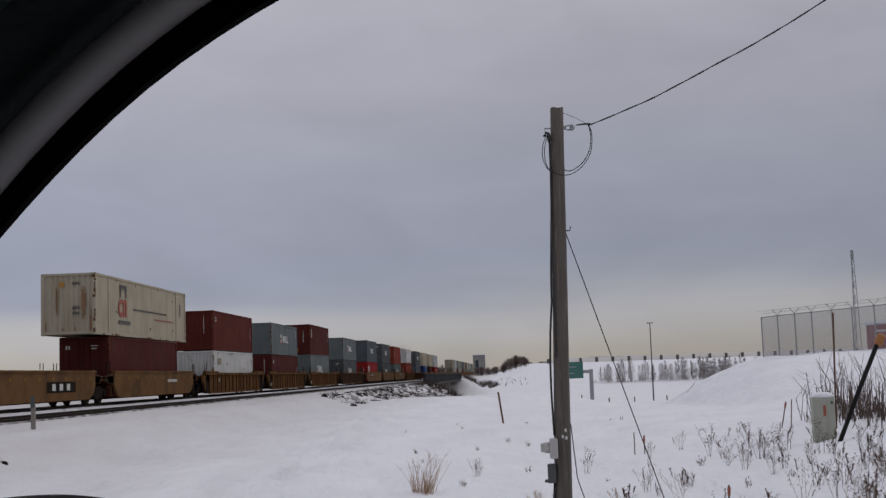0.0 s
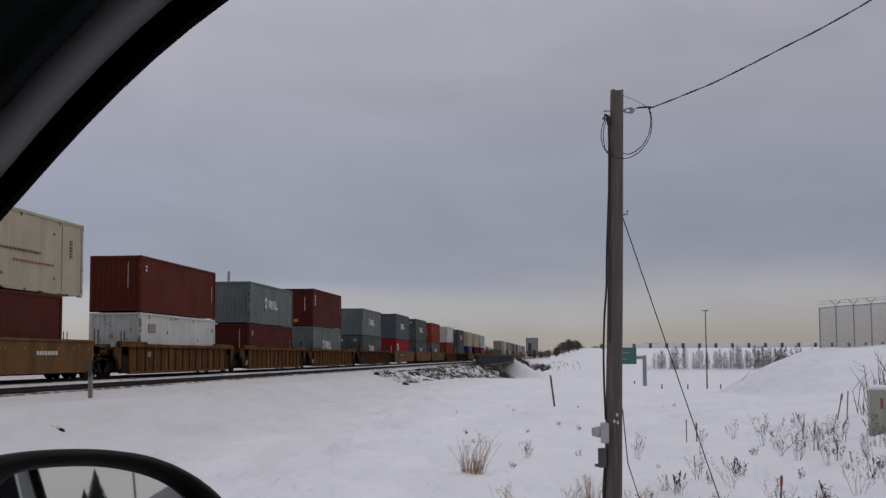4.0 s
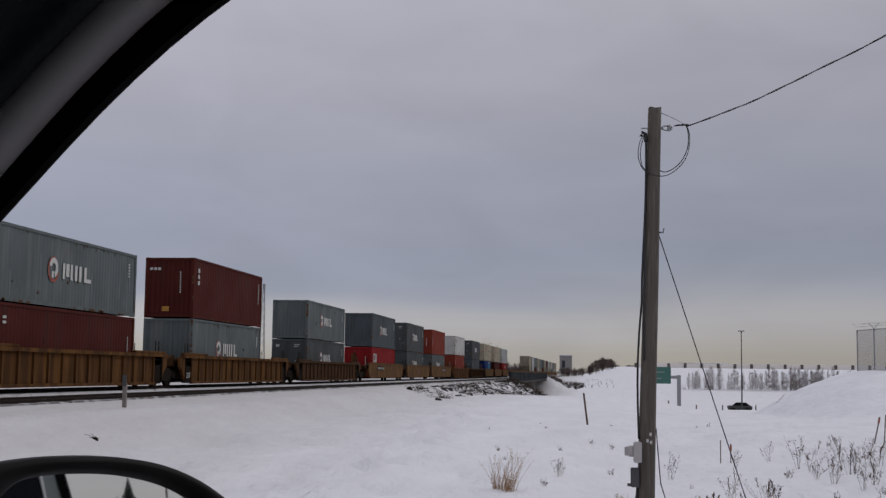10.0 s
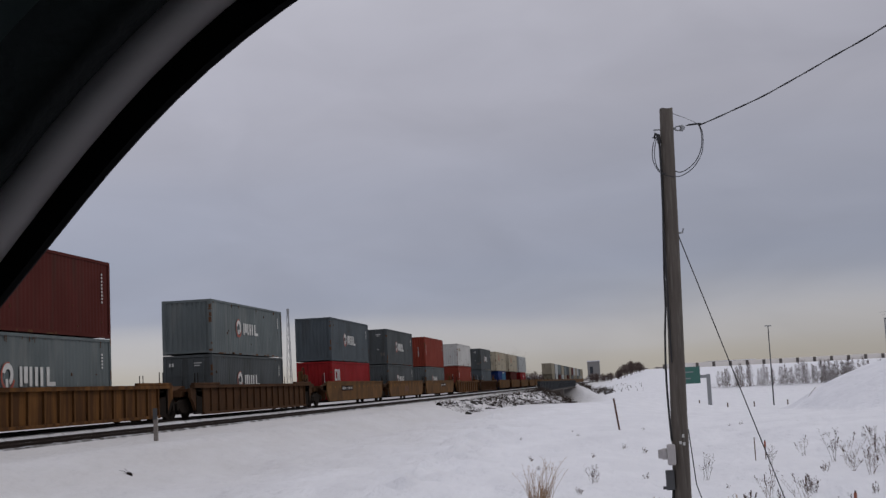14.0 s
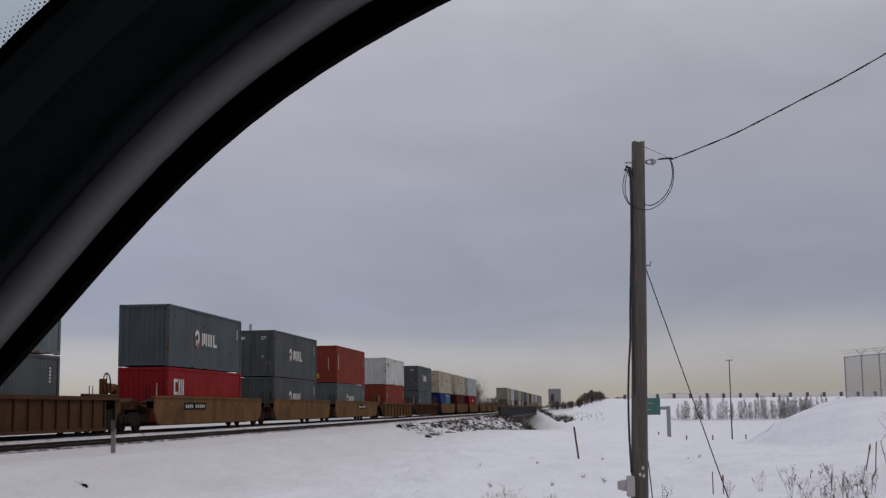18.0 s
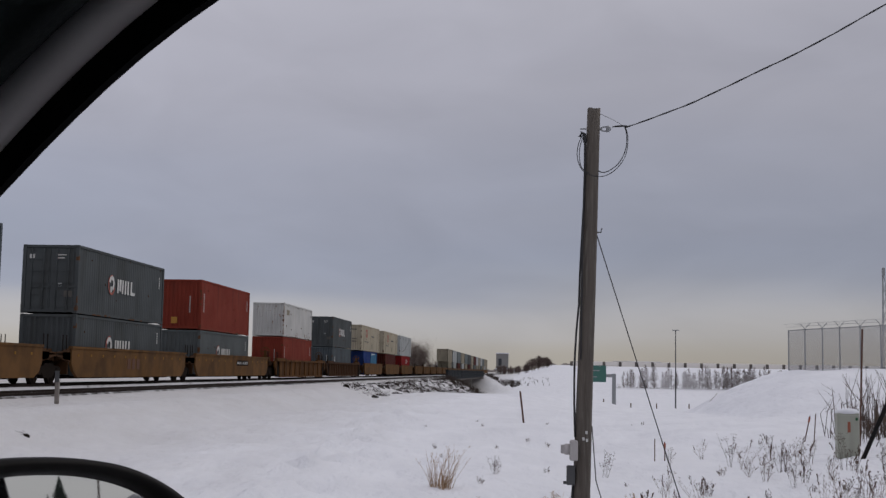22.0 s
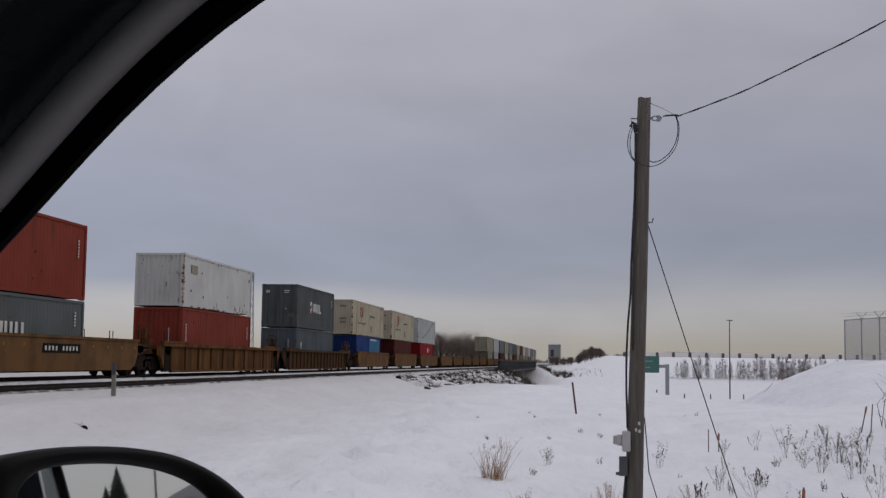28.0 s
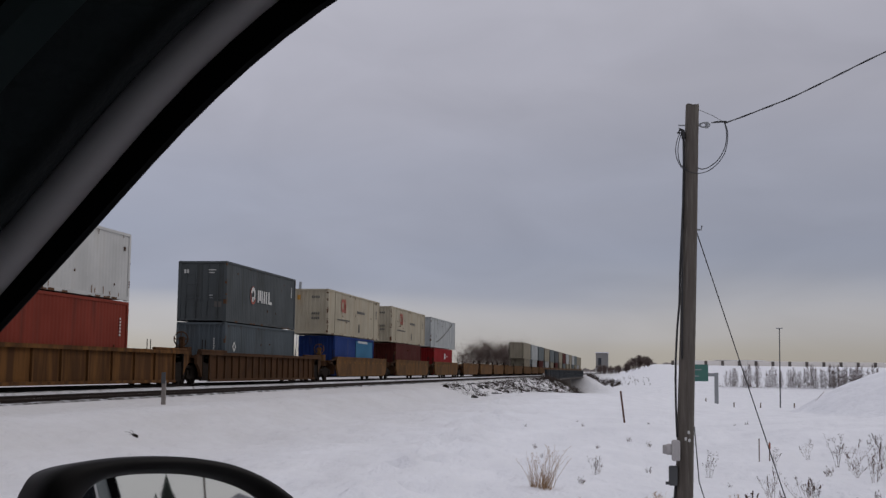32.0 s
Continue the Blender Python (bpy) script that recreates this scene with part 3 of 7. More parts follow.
def markings(c, mark, x, length, height):
    k = height / 2.9
    if mark in ("shipline", "shipline_low"):
        s = Shape()
        ring(s, x + 0.006, 4.2, 1.5 * k, 0.36, 0.46, 75, 345, 16)
        part("emblem", s, M_RED_MARK, c, "worn red arc of the emblem")
        s = Shape()
        ring(s, x + 0.0062, 4.2, 1.56 * k, 0.17, 0.36, -70, 170, 14)
        part("emblem_face", s, M_LETTER, c, "worn white swirl of the emblem")
        bars(c, "emblem_face", M_LETTER, x, [(4.05, 4.22, 1.16 * k, 1.42 * k)])
        lo, hi = 1.18 * k, 1.82 * k
        bars(c, "brand_bar", M_LETTER, x, [(4.98, 5.15, lo, hi), (5.26, 5.52, lo + 0.1, hi), (5.64, 5.82, lo, hi), (6.02, 6.22, lo, hi), (6.4, 6.6, lo, hi), (6.86, 7.06, lo, hi), (7.06, 7.5, lo, lo + 0.14)])
        bars(c, "code_strip", M_LETTER, x, [(length - 0.9, length - 0.78, height * 0.62 + 0.12 * i, height * 0.62 + 0.12 * i + 0.07) for i in range(5)])
    elif mark == "domestic":
        s = Shape()
        ring(s, x + 0.006, 4.25, 2.0 * k, 0.40, 0.50, 0, 180, 12)
        s.box(x - 0.01, x + 0.006, 3.72, 4.78, 2.0 * k + 0.46, 2.0 * k + 0.58).box(x - 0.01, x + 0.005, 3.72, 3.86, 2.0 * k - 0.05, 2.0 * k + 0.46).box(x - 0.01, x + 0.005, 4.64, 4.78, 2.0 * k - 0.05, 2.0 * k + 0.46)
        part("arch_mark", s, M_BLACK_MARK, c, "faded grey arch mark")
        red_logo(c, x, 3.4, 0.98 * k, 2.2)
        bars(c, "line_mark", M_BLACK_MARK, x, [(5.9 + 0.33 * i, 6.13 + 0.33 * i, 1.40 * k, 1.49 * k) for i in range(19)])
        end_bars(c, "rust_streak", M_RUSTRUN, 0.03, [(px, px + 0.05, 1.5 * k - l, 1.5 * k + u) for px, l, u in ((-0.60, 0.35, 0.75), (-0.56, 0.55, 0.6), (0.62, 0.3, 0.75), (0.67, 0.75, 0.6), (0.72, 0.6, 0.75), (0.78, 0.2, 0.45), (1.02, 1.3, -0.6), (1.08, 1.35, -0.3), (1.14, 1.35, 0.4), (-1.1, 1.35, -0.9), (0.3, 1.35, -1.1), (-0.3, 1.35, -1.15))], "brown rust run")
        end_bars(c, "end_code_strip", M_BLACK_MARK, 0.028, [(0.2 + 0.12 * i, 0.28 + 0.12 * i, zz, zz + 0.14) for i in range(3) for zz in (0.95, 1.2, 2.35)])
        end_bars(c, "end_label", M_YELLOW_MARK, 0.028, [(-0.42, -0.2, 2.25, 2.5)])
        bars(c, "red_line_mark", M_RED_MARK, x, [(9.8 + 0.3 * i, 9.98 + 0.3 * i, 1.04 * k, 1.11 * k) for i in range(12)])
        bars(c, "code_strip", M_BLACK_MARK, x, [(3.5 + 0.32 * i, 3.75 + 0.32 * i, 0.62 * k, 0.8 * k) for i in range(6)] + [(length - 1.3, length - 1.1, 1.5 + 0.12 * i, 1.57 + 0.12 * i) for i in range(6)])
    elif mark == "domestic_plain":
        red_logo(c, x, 3.5, 1.55 * k, 2.3)
        end_bars(c, "end_code_strip", M_BLACK_MARK, 0.028, [(0.2 + 0.14 * i, 0.29 + 0.14 * i, zz, zz + 0.15) for i in range(4) for zz in (0.95, 1.25, 2.3)])
        end_bars(c, "end_label", M_YELLOW_MARK, 0.028, [(-0.75, -0.55, 2.2, 2.5)])
        bars(c, "line_mark", M_BLACK_MARK, x, [(8.4 + 0.5 * i, 8.8 + 0.5 * i, 1.7 * k, 1.86 * k) for i in range(5)] + [(2.6 + 0.3 * i, 2.8 + 0.3 * i, 1.0 * k, 1.1 * k) for i in range(12)])
        bars(c, "code_strip", M_BLACK_MARK, x, [(length - 1.3, length - 1.1, 1.6 + 0.12 * i, 1.67 + 0.12 * i) for i in range(5)] + [(9.0, 9.25, 0.35, 0.95)])
    elif mark == "leasing":
        bars(c, "brand_bar", M_LETTER, x, [(0.58, 0.80, 2.12 * k + 0.17 * i, 2.12 * k + 0.17 * i + 0.09) for i in range(2)])
        bars(c, "code_strip", M_LETTER, x, [(length - 0.78, length - 0.71, height * 0.35 + 0.1 * i, height * 0.35 + 0.1 * i + 0.06) for i in range(9)])
        end_bars(c, "end_code_strip", M_LETTER, 0.036, [(0.56, 0.595, 1.25 * k + 0.085 * i, 1.315 * k + 0.085 * i) for i in range(14)])
    elif mark == "letters_high":
        bars(c, "brand_bar", M_LETTER, x, [(0.62, 0.84, 1.62 * k + 0.3 * i, 1.62 * k + 0.3 * i + 0.2) for i in range(3)])
        bars(c, "code_strip", M_LETTER, x, [(length - 0.8, length - 0.7, height * 0.45 + 0.13 * i, height * 0.45 + 0.13 * i + 0.07) for i in range(9)])
        end_bars(c, "end_code_strip", M_LETTER, 0.036, [(0.5, 0.56, 1.2 * k + 0.12 * i, 1.27 * k + 0.12 * i) for i in range(9)] + [(-1.0 + 0.2 * i, -0.86 + 0.2 * i, 2.3 * k, 2.42 * k) for i in range(3)])
        end_bars(c, "end_label", M_YELLOW_MARK, 0.036, [(-0.35, 0.0, 0.32, 0.55)])
    elif mark == "caption":
        bars(c, "brand_bar", M_LETTER, x, [(0.62, 0.95, 1.75 * k, 2.35 * k), (1.05, 1.2, 1.75 * k, 2.35 * k), (1.28, 1.42, 1.75 * k, 2.35 * k), (1.55, 1.66, 1.75 * k, 2.35 * k)])
        end_bars(c, "end_code_strip", M_LETTER, 0.036, [(0.62, 0.68, 0.9 * k + 0.12 * i, 0.97 * k + 0.12 * i) for i in range(10)])
    elif mark == "codes":
        bars(c, "code_strip", M_LETTER, x, [(0.5, 0.62, 1.05 * k + 0.14 * i, 1.13 * k + 0.14 * i) for i in range(8)] + [(length - 0.8, length - 0.7, height * 0.55 + 0.12 * i, height * 0.55 + 0.12 * i + 0.07) for i in range(6)])
        end_bars(c, "end_code_strip", M_LETTER, 0.036, [(0.5, 0.56, 1.0 * k + 0.12 * i, 1.07 * k + 0.12 * i) for i in range(8)])
        end_bars(c, "end_label", M_YELLOW_MARK, 0.036, [(-0.55, -0.2, 0.35, 0.72)])
    elif mark == "white_box":
        bars(c, "label_patch", PAINT["pale_grey"] if height > 2.7 else PAINT["tan"], x - 0.002, [(1.15, 2.1, 1.9 * k, 2.35 * k)], "stained label patch")
        q = random.Random(int(length * 10 + 7 * s_seed(c)))
        for i in range(16):
            u, v, r = q.uniform(-1.0, 1.05), 0.2 + (height - 0.5) * q.random(), q.uniform(0.018, 0.05)
            end_bars(c, "rust_spot", M_RUSTRUN, 0.032, [(u, u + r, v, v + r * q.uniform(1, 4.5))], "rust spot")
        for i in range(10):
            v = 0.15 + (height - 0.4) * i / 10
            end_bars(c, "rust_spot", M_RUSTRUN, -0.002, [(1.12 + q.uniform(0, 0.06), 1.2, v, v + q.uniform(0.08, 0.26))], "rust along the corner post")
            bars(c, "rust_spot", M_RUSTRUN, x - 0.004, [(0.02, q.uniform(0.05, 0.13), v, v + q.uniform(0.08, 0.26))], "rust along the corner post")
        for i in range(9):
            u = q.uniform(2.5, length - 0.4)
            bars(c, "rust_spot", M_RUSTRUN, x - 0.002, [(u, u + q.uniform(0.02, 0.05), 0.13, 0.17 + 0.32 * q.random() ** 2)], "rust run at the bottom rail")
        bars(c, "rust_streak", PAINT["car_brown"], x, [(length - 0.62, length - 0.5, 1.9, 2.3 * k)], "rust stain")
    elif mark == "asian_line":
        bars(c, "panel_mark", PAINT["light_blue"], x, [(6.2, 11.7, 0.2, height - 0.2)], "lighter blue half of the side")
        bars(c, "brand_bar", M_LETTER, x + 0.006, [(7.0 + 0.75 * i, 7.5 + 0.75 * i, 0.35, 1.1) for i in range(5)] + [(6.8 + 0.4 * i, 7.1 + 0.4 * i, 2.25, 2.4) for i in range(8)])
    elif mark == "swoosh":
        s = Shape()
        for i in range(12):
            a, b = 3.0 + 0.9 * i, 3.0 + 0.9 * (i + 1)
            za, zb = 0.5 + 2.1 * (i / 12) ** 1.3, 0.5 + 2.1 * ((i + 1) / 12) ** 1.3
            s.add([(x + 0.006, a, za * k), (x + 0.006, b, zb * k), (x + 0.006, b, zb * k + 0.12), (x + 0.006, a, za * k + 0.12)], [(0, 1, 2, 3)])
        part("swoosh_mark", s, M_BLACK_MARK, c, "dark curved stripe")
    elif mark == "red_codes":
        bars(c, "brand_bar", M_LETTER, x, [(6.5, 7.3, 1.55, 2.1), (8.2, 8.6, 1.75, 1.9), (9.0, 11.2, 0.9, 1.0)])
    elif mark == "lozenge":
        s = Shape()
        ring(s, x + 0.006, 1.35, 1.45, 0.13, 0.27, 0, 360, 4)
        part("lozenge_mark", s, M_LETTER, c, "small white lozenge")
        end_bars(c, "end_code_strip", M_LETTER, 0.036, [(0.62, 0.68, 1.0 + 0.11 * i, 1.07 + 0.11 * i) for i in range(8)])
    elif mark == "block":
        bars(c, "brand_bar", M_LETTER, x, [(0.75, 0.95, 1.3, 2.05), (0.95, 1.3, 1.9, 2.05), (0.95, 1.3, 1.3, 1.45), (1.45, 1.6, 1.3, 2.05), (1.75, 1.9, 1.3, 2.05), (2.05, 2.2, 1.3, 2.05)])
        end_bars(c, "end_code_strip", M_LETTER, 0.036, [(0.62, 0.68, 1.0 + 0.11 * i, 1.07 + 0.11 * i) for i in range(8)])


def red_logo(c, x, y, z, w):
    """Two loops of a thick orange-red band, as a plain shape."""
    s = Shape()
    t = w * 0.085
    ring(s, x + 0.006, y + w * 0.22, z + w * 0.2, w * 0.2 - t, w * 0.2, 45, 315, 14)
    ring(s, x + 0.006, y + w * 0.5, z + w * 0.28, w * 0.13 - t, w * 0.13, 0, 180, 10)
    s.box(x - 0.01, x + 0.006, y + w * 0.37, y + w * 0.37 + t, z, z + w * 0.28)
    s.box(x - 0.01, x + 0.006, y + w * 0.63 - t, y + w * 0.63, z, z + w * 0.28)
    part("loop_mark", s, M_RED_MARK, c, "orange-red loop mark")


# well cars

def wheelset_mesh():
    s = Shape()
    for sx in (-1, 1):
        for x0, x1, r0, r1 in ((0.70, 0.735, 0.50, 0.50), (0.735, 0.83, 0.47, 0.46)):
            s.loft([[(sx * xx, rr * math.cos(a * math.pi / 12), rr * math.sin(a * math.pi / 12)) for a in range(24)] for xx, rr in ((x0, r0), (x1, r1))])
        s.loft([[(sx * xx, rr * math.cos(a * math.pi / 6), rr * math.sin(a * math.pi / 6)) for a in range(12)] for xx, rr in ((0.83, 0.16), (0.9, 0.13))])
        for a in range(5):
            s.box(sx * 0.84 - 0.012, sx * 0.84 + 0.012, -0.03, 0.03, 0.2, 0.4, Matrix.Rotation(a * 2 * math.pi / 5, 4, "X"))
    s.tube([(-0.75, 0, 0), (0.75, 0, 0)], 0.09, 8)
    return s.mesh("wheelset", M_STEEL)


def side_frame_mesh():
    prof = [(-1.25, 0.62), (-1.05, 0.70), (-0.55, 0.72), (-0.35, 0.82), (0.35, 0.82), (0.55, 0.72), (1.05, 0.70), (1.25, 0.62), (1.25, 0.38), (1.0, 0.36), (0.72, 0.5), (0.42, 0.24), (-0.42, 0.24), (-0.72, 0.5), (-1.0, 0.36), (-1.25, 0.38)]
    s = Shape().prism(prof, "x", -0.07, 0.07)
    for y in (-0.2, -0.07, 0.07, 0.2):
        s.tube([(0, y, 0.3), (0, y, 0.66)], 0.05, 6)
    for y in (-0.89, 0.89):
        s.box(-0.1, 0.1, y - 0.13, y + 0.13, 0.36, 0.62)
    return s.mesh("side_frame", M_STEEL)


def truck(car, y):
    if "wheelset" not in PANELS:
        PANELS["wheelset"], PANELS["side_frame"] = wheelset_mesh(), side_frame_mesh()
        PANELS["bolster"] = Shape().box(-1.0, 1.0, -0.22, 0.22, 0.46, 0.72).tube([(0, 0, 0.7), (0, 0, 0.9)], 0.3, 12).mesh("bolster", M_STEEL)
    t = part("truck", PANELS["bolster"], None, car, "grimy two-axle truck", at=pose(0, y, 0))
    for sx in (-1, 1):
        part("side_frame", PANELS["side_frame"], None, t, at=pose(sx * 1.0, 0, 0.02))
    for dy in (-0.89, 0.89):
        w = part("wheelset", PANELS["wheelset"], None, t, at=pose(0, dy, 0.46))
        WHEELS.append((w, dy))


def well_side(kind, length, sx, mat):
    """The side of a well as its plate, top chord and bottom chord."""
    if kind == "smooth":
        prof = [(0, 1.50), (length, 1.50), (length, 0.85), (length - 0.25, 0.52), (length - 0.75, 0.27), (0.75, 0.27), (0.25, 0.52), (0, 0.85)]
        plate = Shape().prism(prof, "x", *sorted((sx * 1.30, sx * 1.42)))
        chords = [("top_chord", Shape().box(*sorted((sx * 1.28, sx * 1.47)), -0.05, length + 0.05, 1.46, 1.555))]
    else:
        plate = Shape().box(*sorted((sx * 1.29, sx * 1.34)), 0, length, 0.16, 1.38)
        chords = [("top_chord", Shape().box(*sorted((sx * 1.28, sx * 1.50)), -1.35, length + 1.35, 1.32, 1.46)),
                  ("bottom_chord", Shape().box(*sorted((sx * 1.30, sx * 1.46)), 0, length, 0.12, 0.24))]
    return plate.mesh("side_sill", mat), [(n, c.mesh(n, mat)) for n, c in chords]


def well_car(s0, s1, kind, colour, trucks, label, plate=(), brake=False, number="", spacing=1.12, faint=()):
    """One well of a double-stack car: s0 to s1 are the ends of its side sills."""
    length = s1 - s0
    mat = PAINT[colour]
    car = thing("well_car", label, "freight car", group="well cars of the train")
    for sx in (-1, 1):
        plate_me, chords = well_side(kind, length, sx, mat)
        sill = part("side_sill", plate_me, None, car)
        for nm, me in chords:
            part(nm, me, None, sill)
        if kind == "ribbed":
            n = round(length / spacing)
            rib = shared(("rib", colour), lambda: Shape().prism([(0, 0.14), (0.08, 0.2), (0.09, 1.33), (0, 1.36)], "y", -0.05, 0.05).mesh("rib", mat))
            for i in range(n + 1):
                y = 0.06 + (length - 0.12) * i / n
                part("rib", rib, None, sill, at=pose(1.335, y, 0) if sx > 0 else pose(-1.335, y, 0, 0, 0, 180))
        else:
            for i in range(round(length / 1.5)):
                part("rivet_plate", shared(("riv", colour), lambda: Shape().box(0, 0.012, -0.07, 0.07, 1.14, 1.25).mesh("rivet_plate", PAINT["rivet_yellow"])), None, sill,
                     at=pose(sx * 1.42 if sx > 0 else -1.432, 0.75 + 1.5 * i, 0))
    floor = Shape()
    for i in range(int(length / 2.4)):
        floor.box(-1.3, 1.3, 1.0 + i * 2.4, 1.3 + i * 2.4, 0.22, 0.33)
    floor.box(-0.5, 0.5, 0.3, length - 0.3, 0.2, 0.30)
    part("floor", floor, M_STEEL, car)
    for y, d in ((0, -1), (length, 1)):
        e = Shape()
        e.prism([(y, 0.6), (y, 1.45), (y + d * 0.25, 1.45), (y + d * 0.9, 1.30), (y + d * 1.7, 1.22), (y + d * 1.7, 0.92), (y + d * 0.7, 0.88)], "x", -0.55, 0.55)
        e.prism([(y, 0.9), (y, 1.46), (y + d * 0.7, 1.34), (y + d * 1.5, 1.28), (y + d * 1.5, 1.14)], "x", -1.36, -1.22)
        e.prism([(y, 0.9), (y, 1.46), (y + d * 0.7, 1.34), (y + d * 1.5, 1.28), (y + d * 1.5, 1.14)], "x", 1.22, 1.36)
        e.box(-1.36, 1.36, *sorted((y + d * 0.2, y + d * 1.45)), 1.18, 1.24)
        e.box(-1.36, 1.36, *sorted((y, y + d * 0.85)), 0.98, 1.30)
        e.box(-1.0, 1.0, *sorted((y + d * 0.8, y + d * 1.75)), 0.95, 1.2)
        e.box(-1.27, 1.27, *sorted((y - d * 0.02, y + d * 0.1)), 0.40, 1.1)
        part("end_structure", e, PAINT["car_brown"], car, "grimy end platform")
        if kind == "ribbed":
            for sx in (-1, 1):
                part("top_lip", Shape().bevel_box(*sorted((sx * 1.30, sx * 1.46)), *sorted((y + d * 1.3, y - d * 2.3)), 1.455, 1.56, 0.02), mat, car)
            for sx in (-1, 1):
                part("recess_panel", Shape().box(*sorted((sx * 1.26, sx * 1.36)), *sorted((y + d * 0.02, y + d * 0.95)), 0.16, 1.32), M_STEEL, car, "black recessed end panel")
                part("end_wing", Shape().prism([(y + d * 0.95, 0.32), (y + d * 0.95, 1.325), (y + d * 1.6, 1.325), (y + d * 1.6, 0.92), (y + d * 1.3, 0.72)], "x", *sorted((sx * 1.27, sx * 1.40))), mat, car, "rusty end wing plate")
                for k in range(4):
                    part("ladder_rung", shared("rung", lambda: Shape().box(-0.02, 0.02, -0.24, 0.24, -0.02, 0.02).mesh("ladder_rung", M_STEEL)), None, car, at=pose(sx * 1.365, y + d * 0.36, 0.3 + 0.3 * k))
                part("step_post", shared("step_post", lambda: Shape().box(-0.03, 0.03, -0.03, 0.03, 0.25, 1.33).mesh("step_post", M_STEEL)), None, car, at=pose(sx * 1.40, y + d * 0.92, 0))
        g = Shape()
        if "grab" not in PANELS:
            PANELS["grab"] = g.tube([(0, 0, 1.24), (0, 0, 2.0)], 0.022, 5).mesh("grab_iron", M_STEEL)
        for gx_ in (-1.3, 1.3):
            for k in (0.35, 0.75):
                part("grab_iron", PANELS["grab"], None, car, at=pose(gx_, y + d * k, 0))
    if kind == "ribbed":
        for k in ((2,) if s0 < -20 else ()):
            part("placard", Shape().box(1.34, 1.352, 0.06 + (length - 0.12) * (k + 0.3) / round(length / 1.12), 0.06 + (length - 0.12) * (k + 0.7) / round(length / 1.12), 0.88, 1.12), PAINT["tan"], car, "small pale placard")
    for y in trucks:
        truck(car, y)
    if brake == "far":
        y = length + 1.0
        rim_ = [(1.12, y - 0.25 + 0.40 * math.cos(a * math.pi / 8), 2.0 + 0.42 * math.sin(a * math.pi / 8)) for a in range(17)]
        w = Shape().tube(rim_, 0.03, 5)
        for a in range(0, 16, 4):
            w.tube([(1.12, y - 0.25, 2.0), rim_[a]], 0.022, 4)
        part("brake_wheel", w, PAINT["car_brown"], car, "dark brake wheel")
        part("brake_stand", Shape().bevel_box(0.86, 1.08, y - 0.42, y - 0.08, 1.24, 2.2, 0.03), PAINT["car_yellow"], car, "yellow-brown brake stand")
        part("gear_box", Shape().bevel_box(0.82, 1.1, y - 0.1, y + 0.5, 1.62, 1.95, 0.05), PAINT["car_yellow"], car, "yellow-brown gear box")
        part("air_cylinder", Shape().tube([(0.9, y + 0.3, 1.86), (0.9, y + 1.15, 1.86)], 0.16, 12), PAINT["car_yellow"], car, "yellow-brown air cylinder")
        part("valve", Shape().bevel_box(0.8, 1.05, y + 1.0, y + 1.3, 1.3, 1.98, 0.04), PAINT["car_brown"], car, "grimy brake valve")
        part("platform", Shape().bevel_box(0.6, 1.36, y - 0.7, y + 1.5, 1.2, 1.3, 0.02), PAINT["car_brown"], car)
    elif brake:
        b = Shape().box(0.3, 0.9, -1.5, -1.0, 1.24, 1.65).box(-0.9, 0.1, -1.5, -1.1, 1.24, 1.45)
        ring_pts = [(0.6 + 0.32 * math.cos(a * math.pi / 8), -1.56, 2.0 + 0.32 * math.sin(a * math.pi / 8)) for a in range(17)]
        b.tube(ring_pts, 0.03, 5)
        for a in range(4):
            b.tube([(0.6, -1.56, 2.0), ring_pts[a * 4]], 0.022, 4)
        b.box(0.5, 0.7, -1.55, -1.35, 1.6, 2.1)
        part("brake_stand", b, mat, car, "brake wheel on its stand")
    if plate:
        y0, y1, z0, z1, n = plate
        part("data_plate", Shape().box(1.418, 1.432, y0, y1, z0, z1), M_STEEL, car, "black stencil panel")
        wdt = (y1 - y0) / (n + 1)
        bars(car, "stencil_bar", M_LETTER, 1.432, [(y0 + wdt * (i + 0.7), y0 + wdt * (i + 1.15), z0 + 0.09, z1 - 0.09) for i in range(n) if n < 5 or i != 4], "worn white stencil bar")
    for y0, y1, z0, z1, n, m_ in faint:
        wdt = (y1 - y0) / n
        bars(car, "faded_stencil", m_, 1.424, [(y0 + wdt * (i + 0.12), y0 + wdt * (i + 0.8), z0, z1) for i in range(n)], "faded stencil bar")
    if number:
        t = bpy.data.curves.new("stencil_number", "FONT")
        t.body, t.size, t.extrude, t.align_x = number, 0.36, 0.004, "CENTER"
        t.materials.append(M_LETTER)
        ob = new("stencil_number", t)
        ob.parent, ob["label"] = car, "white stencilled number"
        ob.matrix_basis = pose(1.41, -0.47, 0.40, 90, 0, 90)
    ride(car, FAR_TRACK + 0.02, s0, 0)
    return car


WELL_SMOOTH = "tan-brown double-stack well car with smooth plate sides, dusty"
WELL_RIB = "rusty yellow-brown double-stack well car with ribbed sides"
WELL_DARK = "dark brown double-stack well car with ribbed sides"
JOINT = -1.7
M_FADED = material("faded_stencil_red", (0.075, 0.026, 0.016), 0.9, second=(0.12, 0.055, 0.026), scale=5)
well_car(-58.2, -43.2, "smooth", "car_tan", [JOINT], WELL_SMOOTH, plate=(9.0, 12.4, 0.62, 1.08, 3))
well_car(-40.4, -25.6, "smooth", "car_tan", [-1.4, 14.8 + 1.6], WELL_SMOOTH, faint=((9.3, 11.2, 0.95, 1.1, 8, M_LETTER),))
well_car(-21.4, -5.6, "ribbed", "car_yellow", [-1.9], WELL_RIB)
well_car(-0.5, 14.6, "ribbed", "car_yellow", [-2.5], WELL_RIB, number="257")
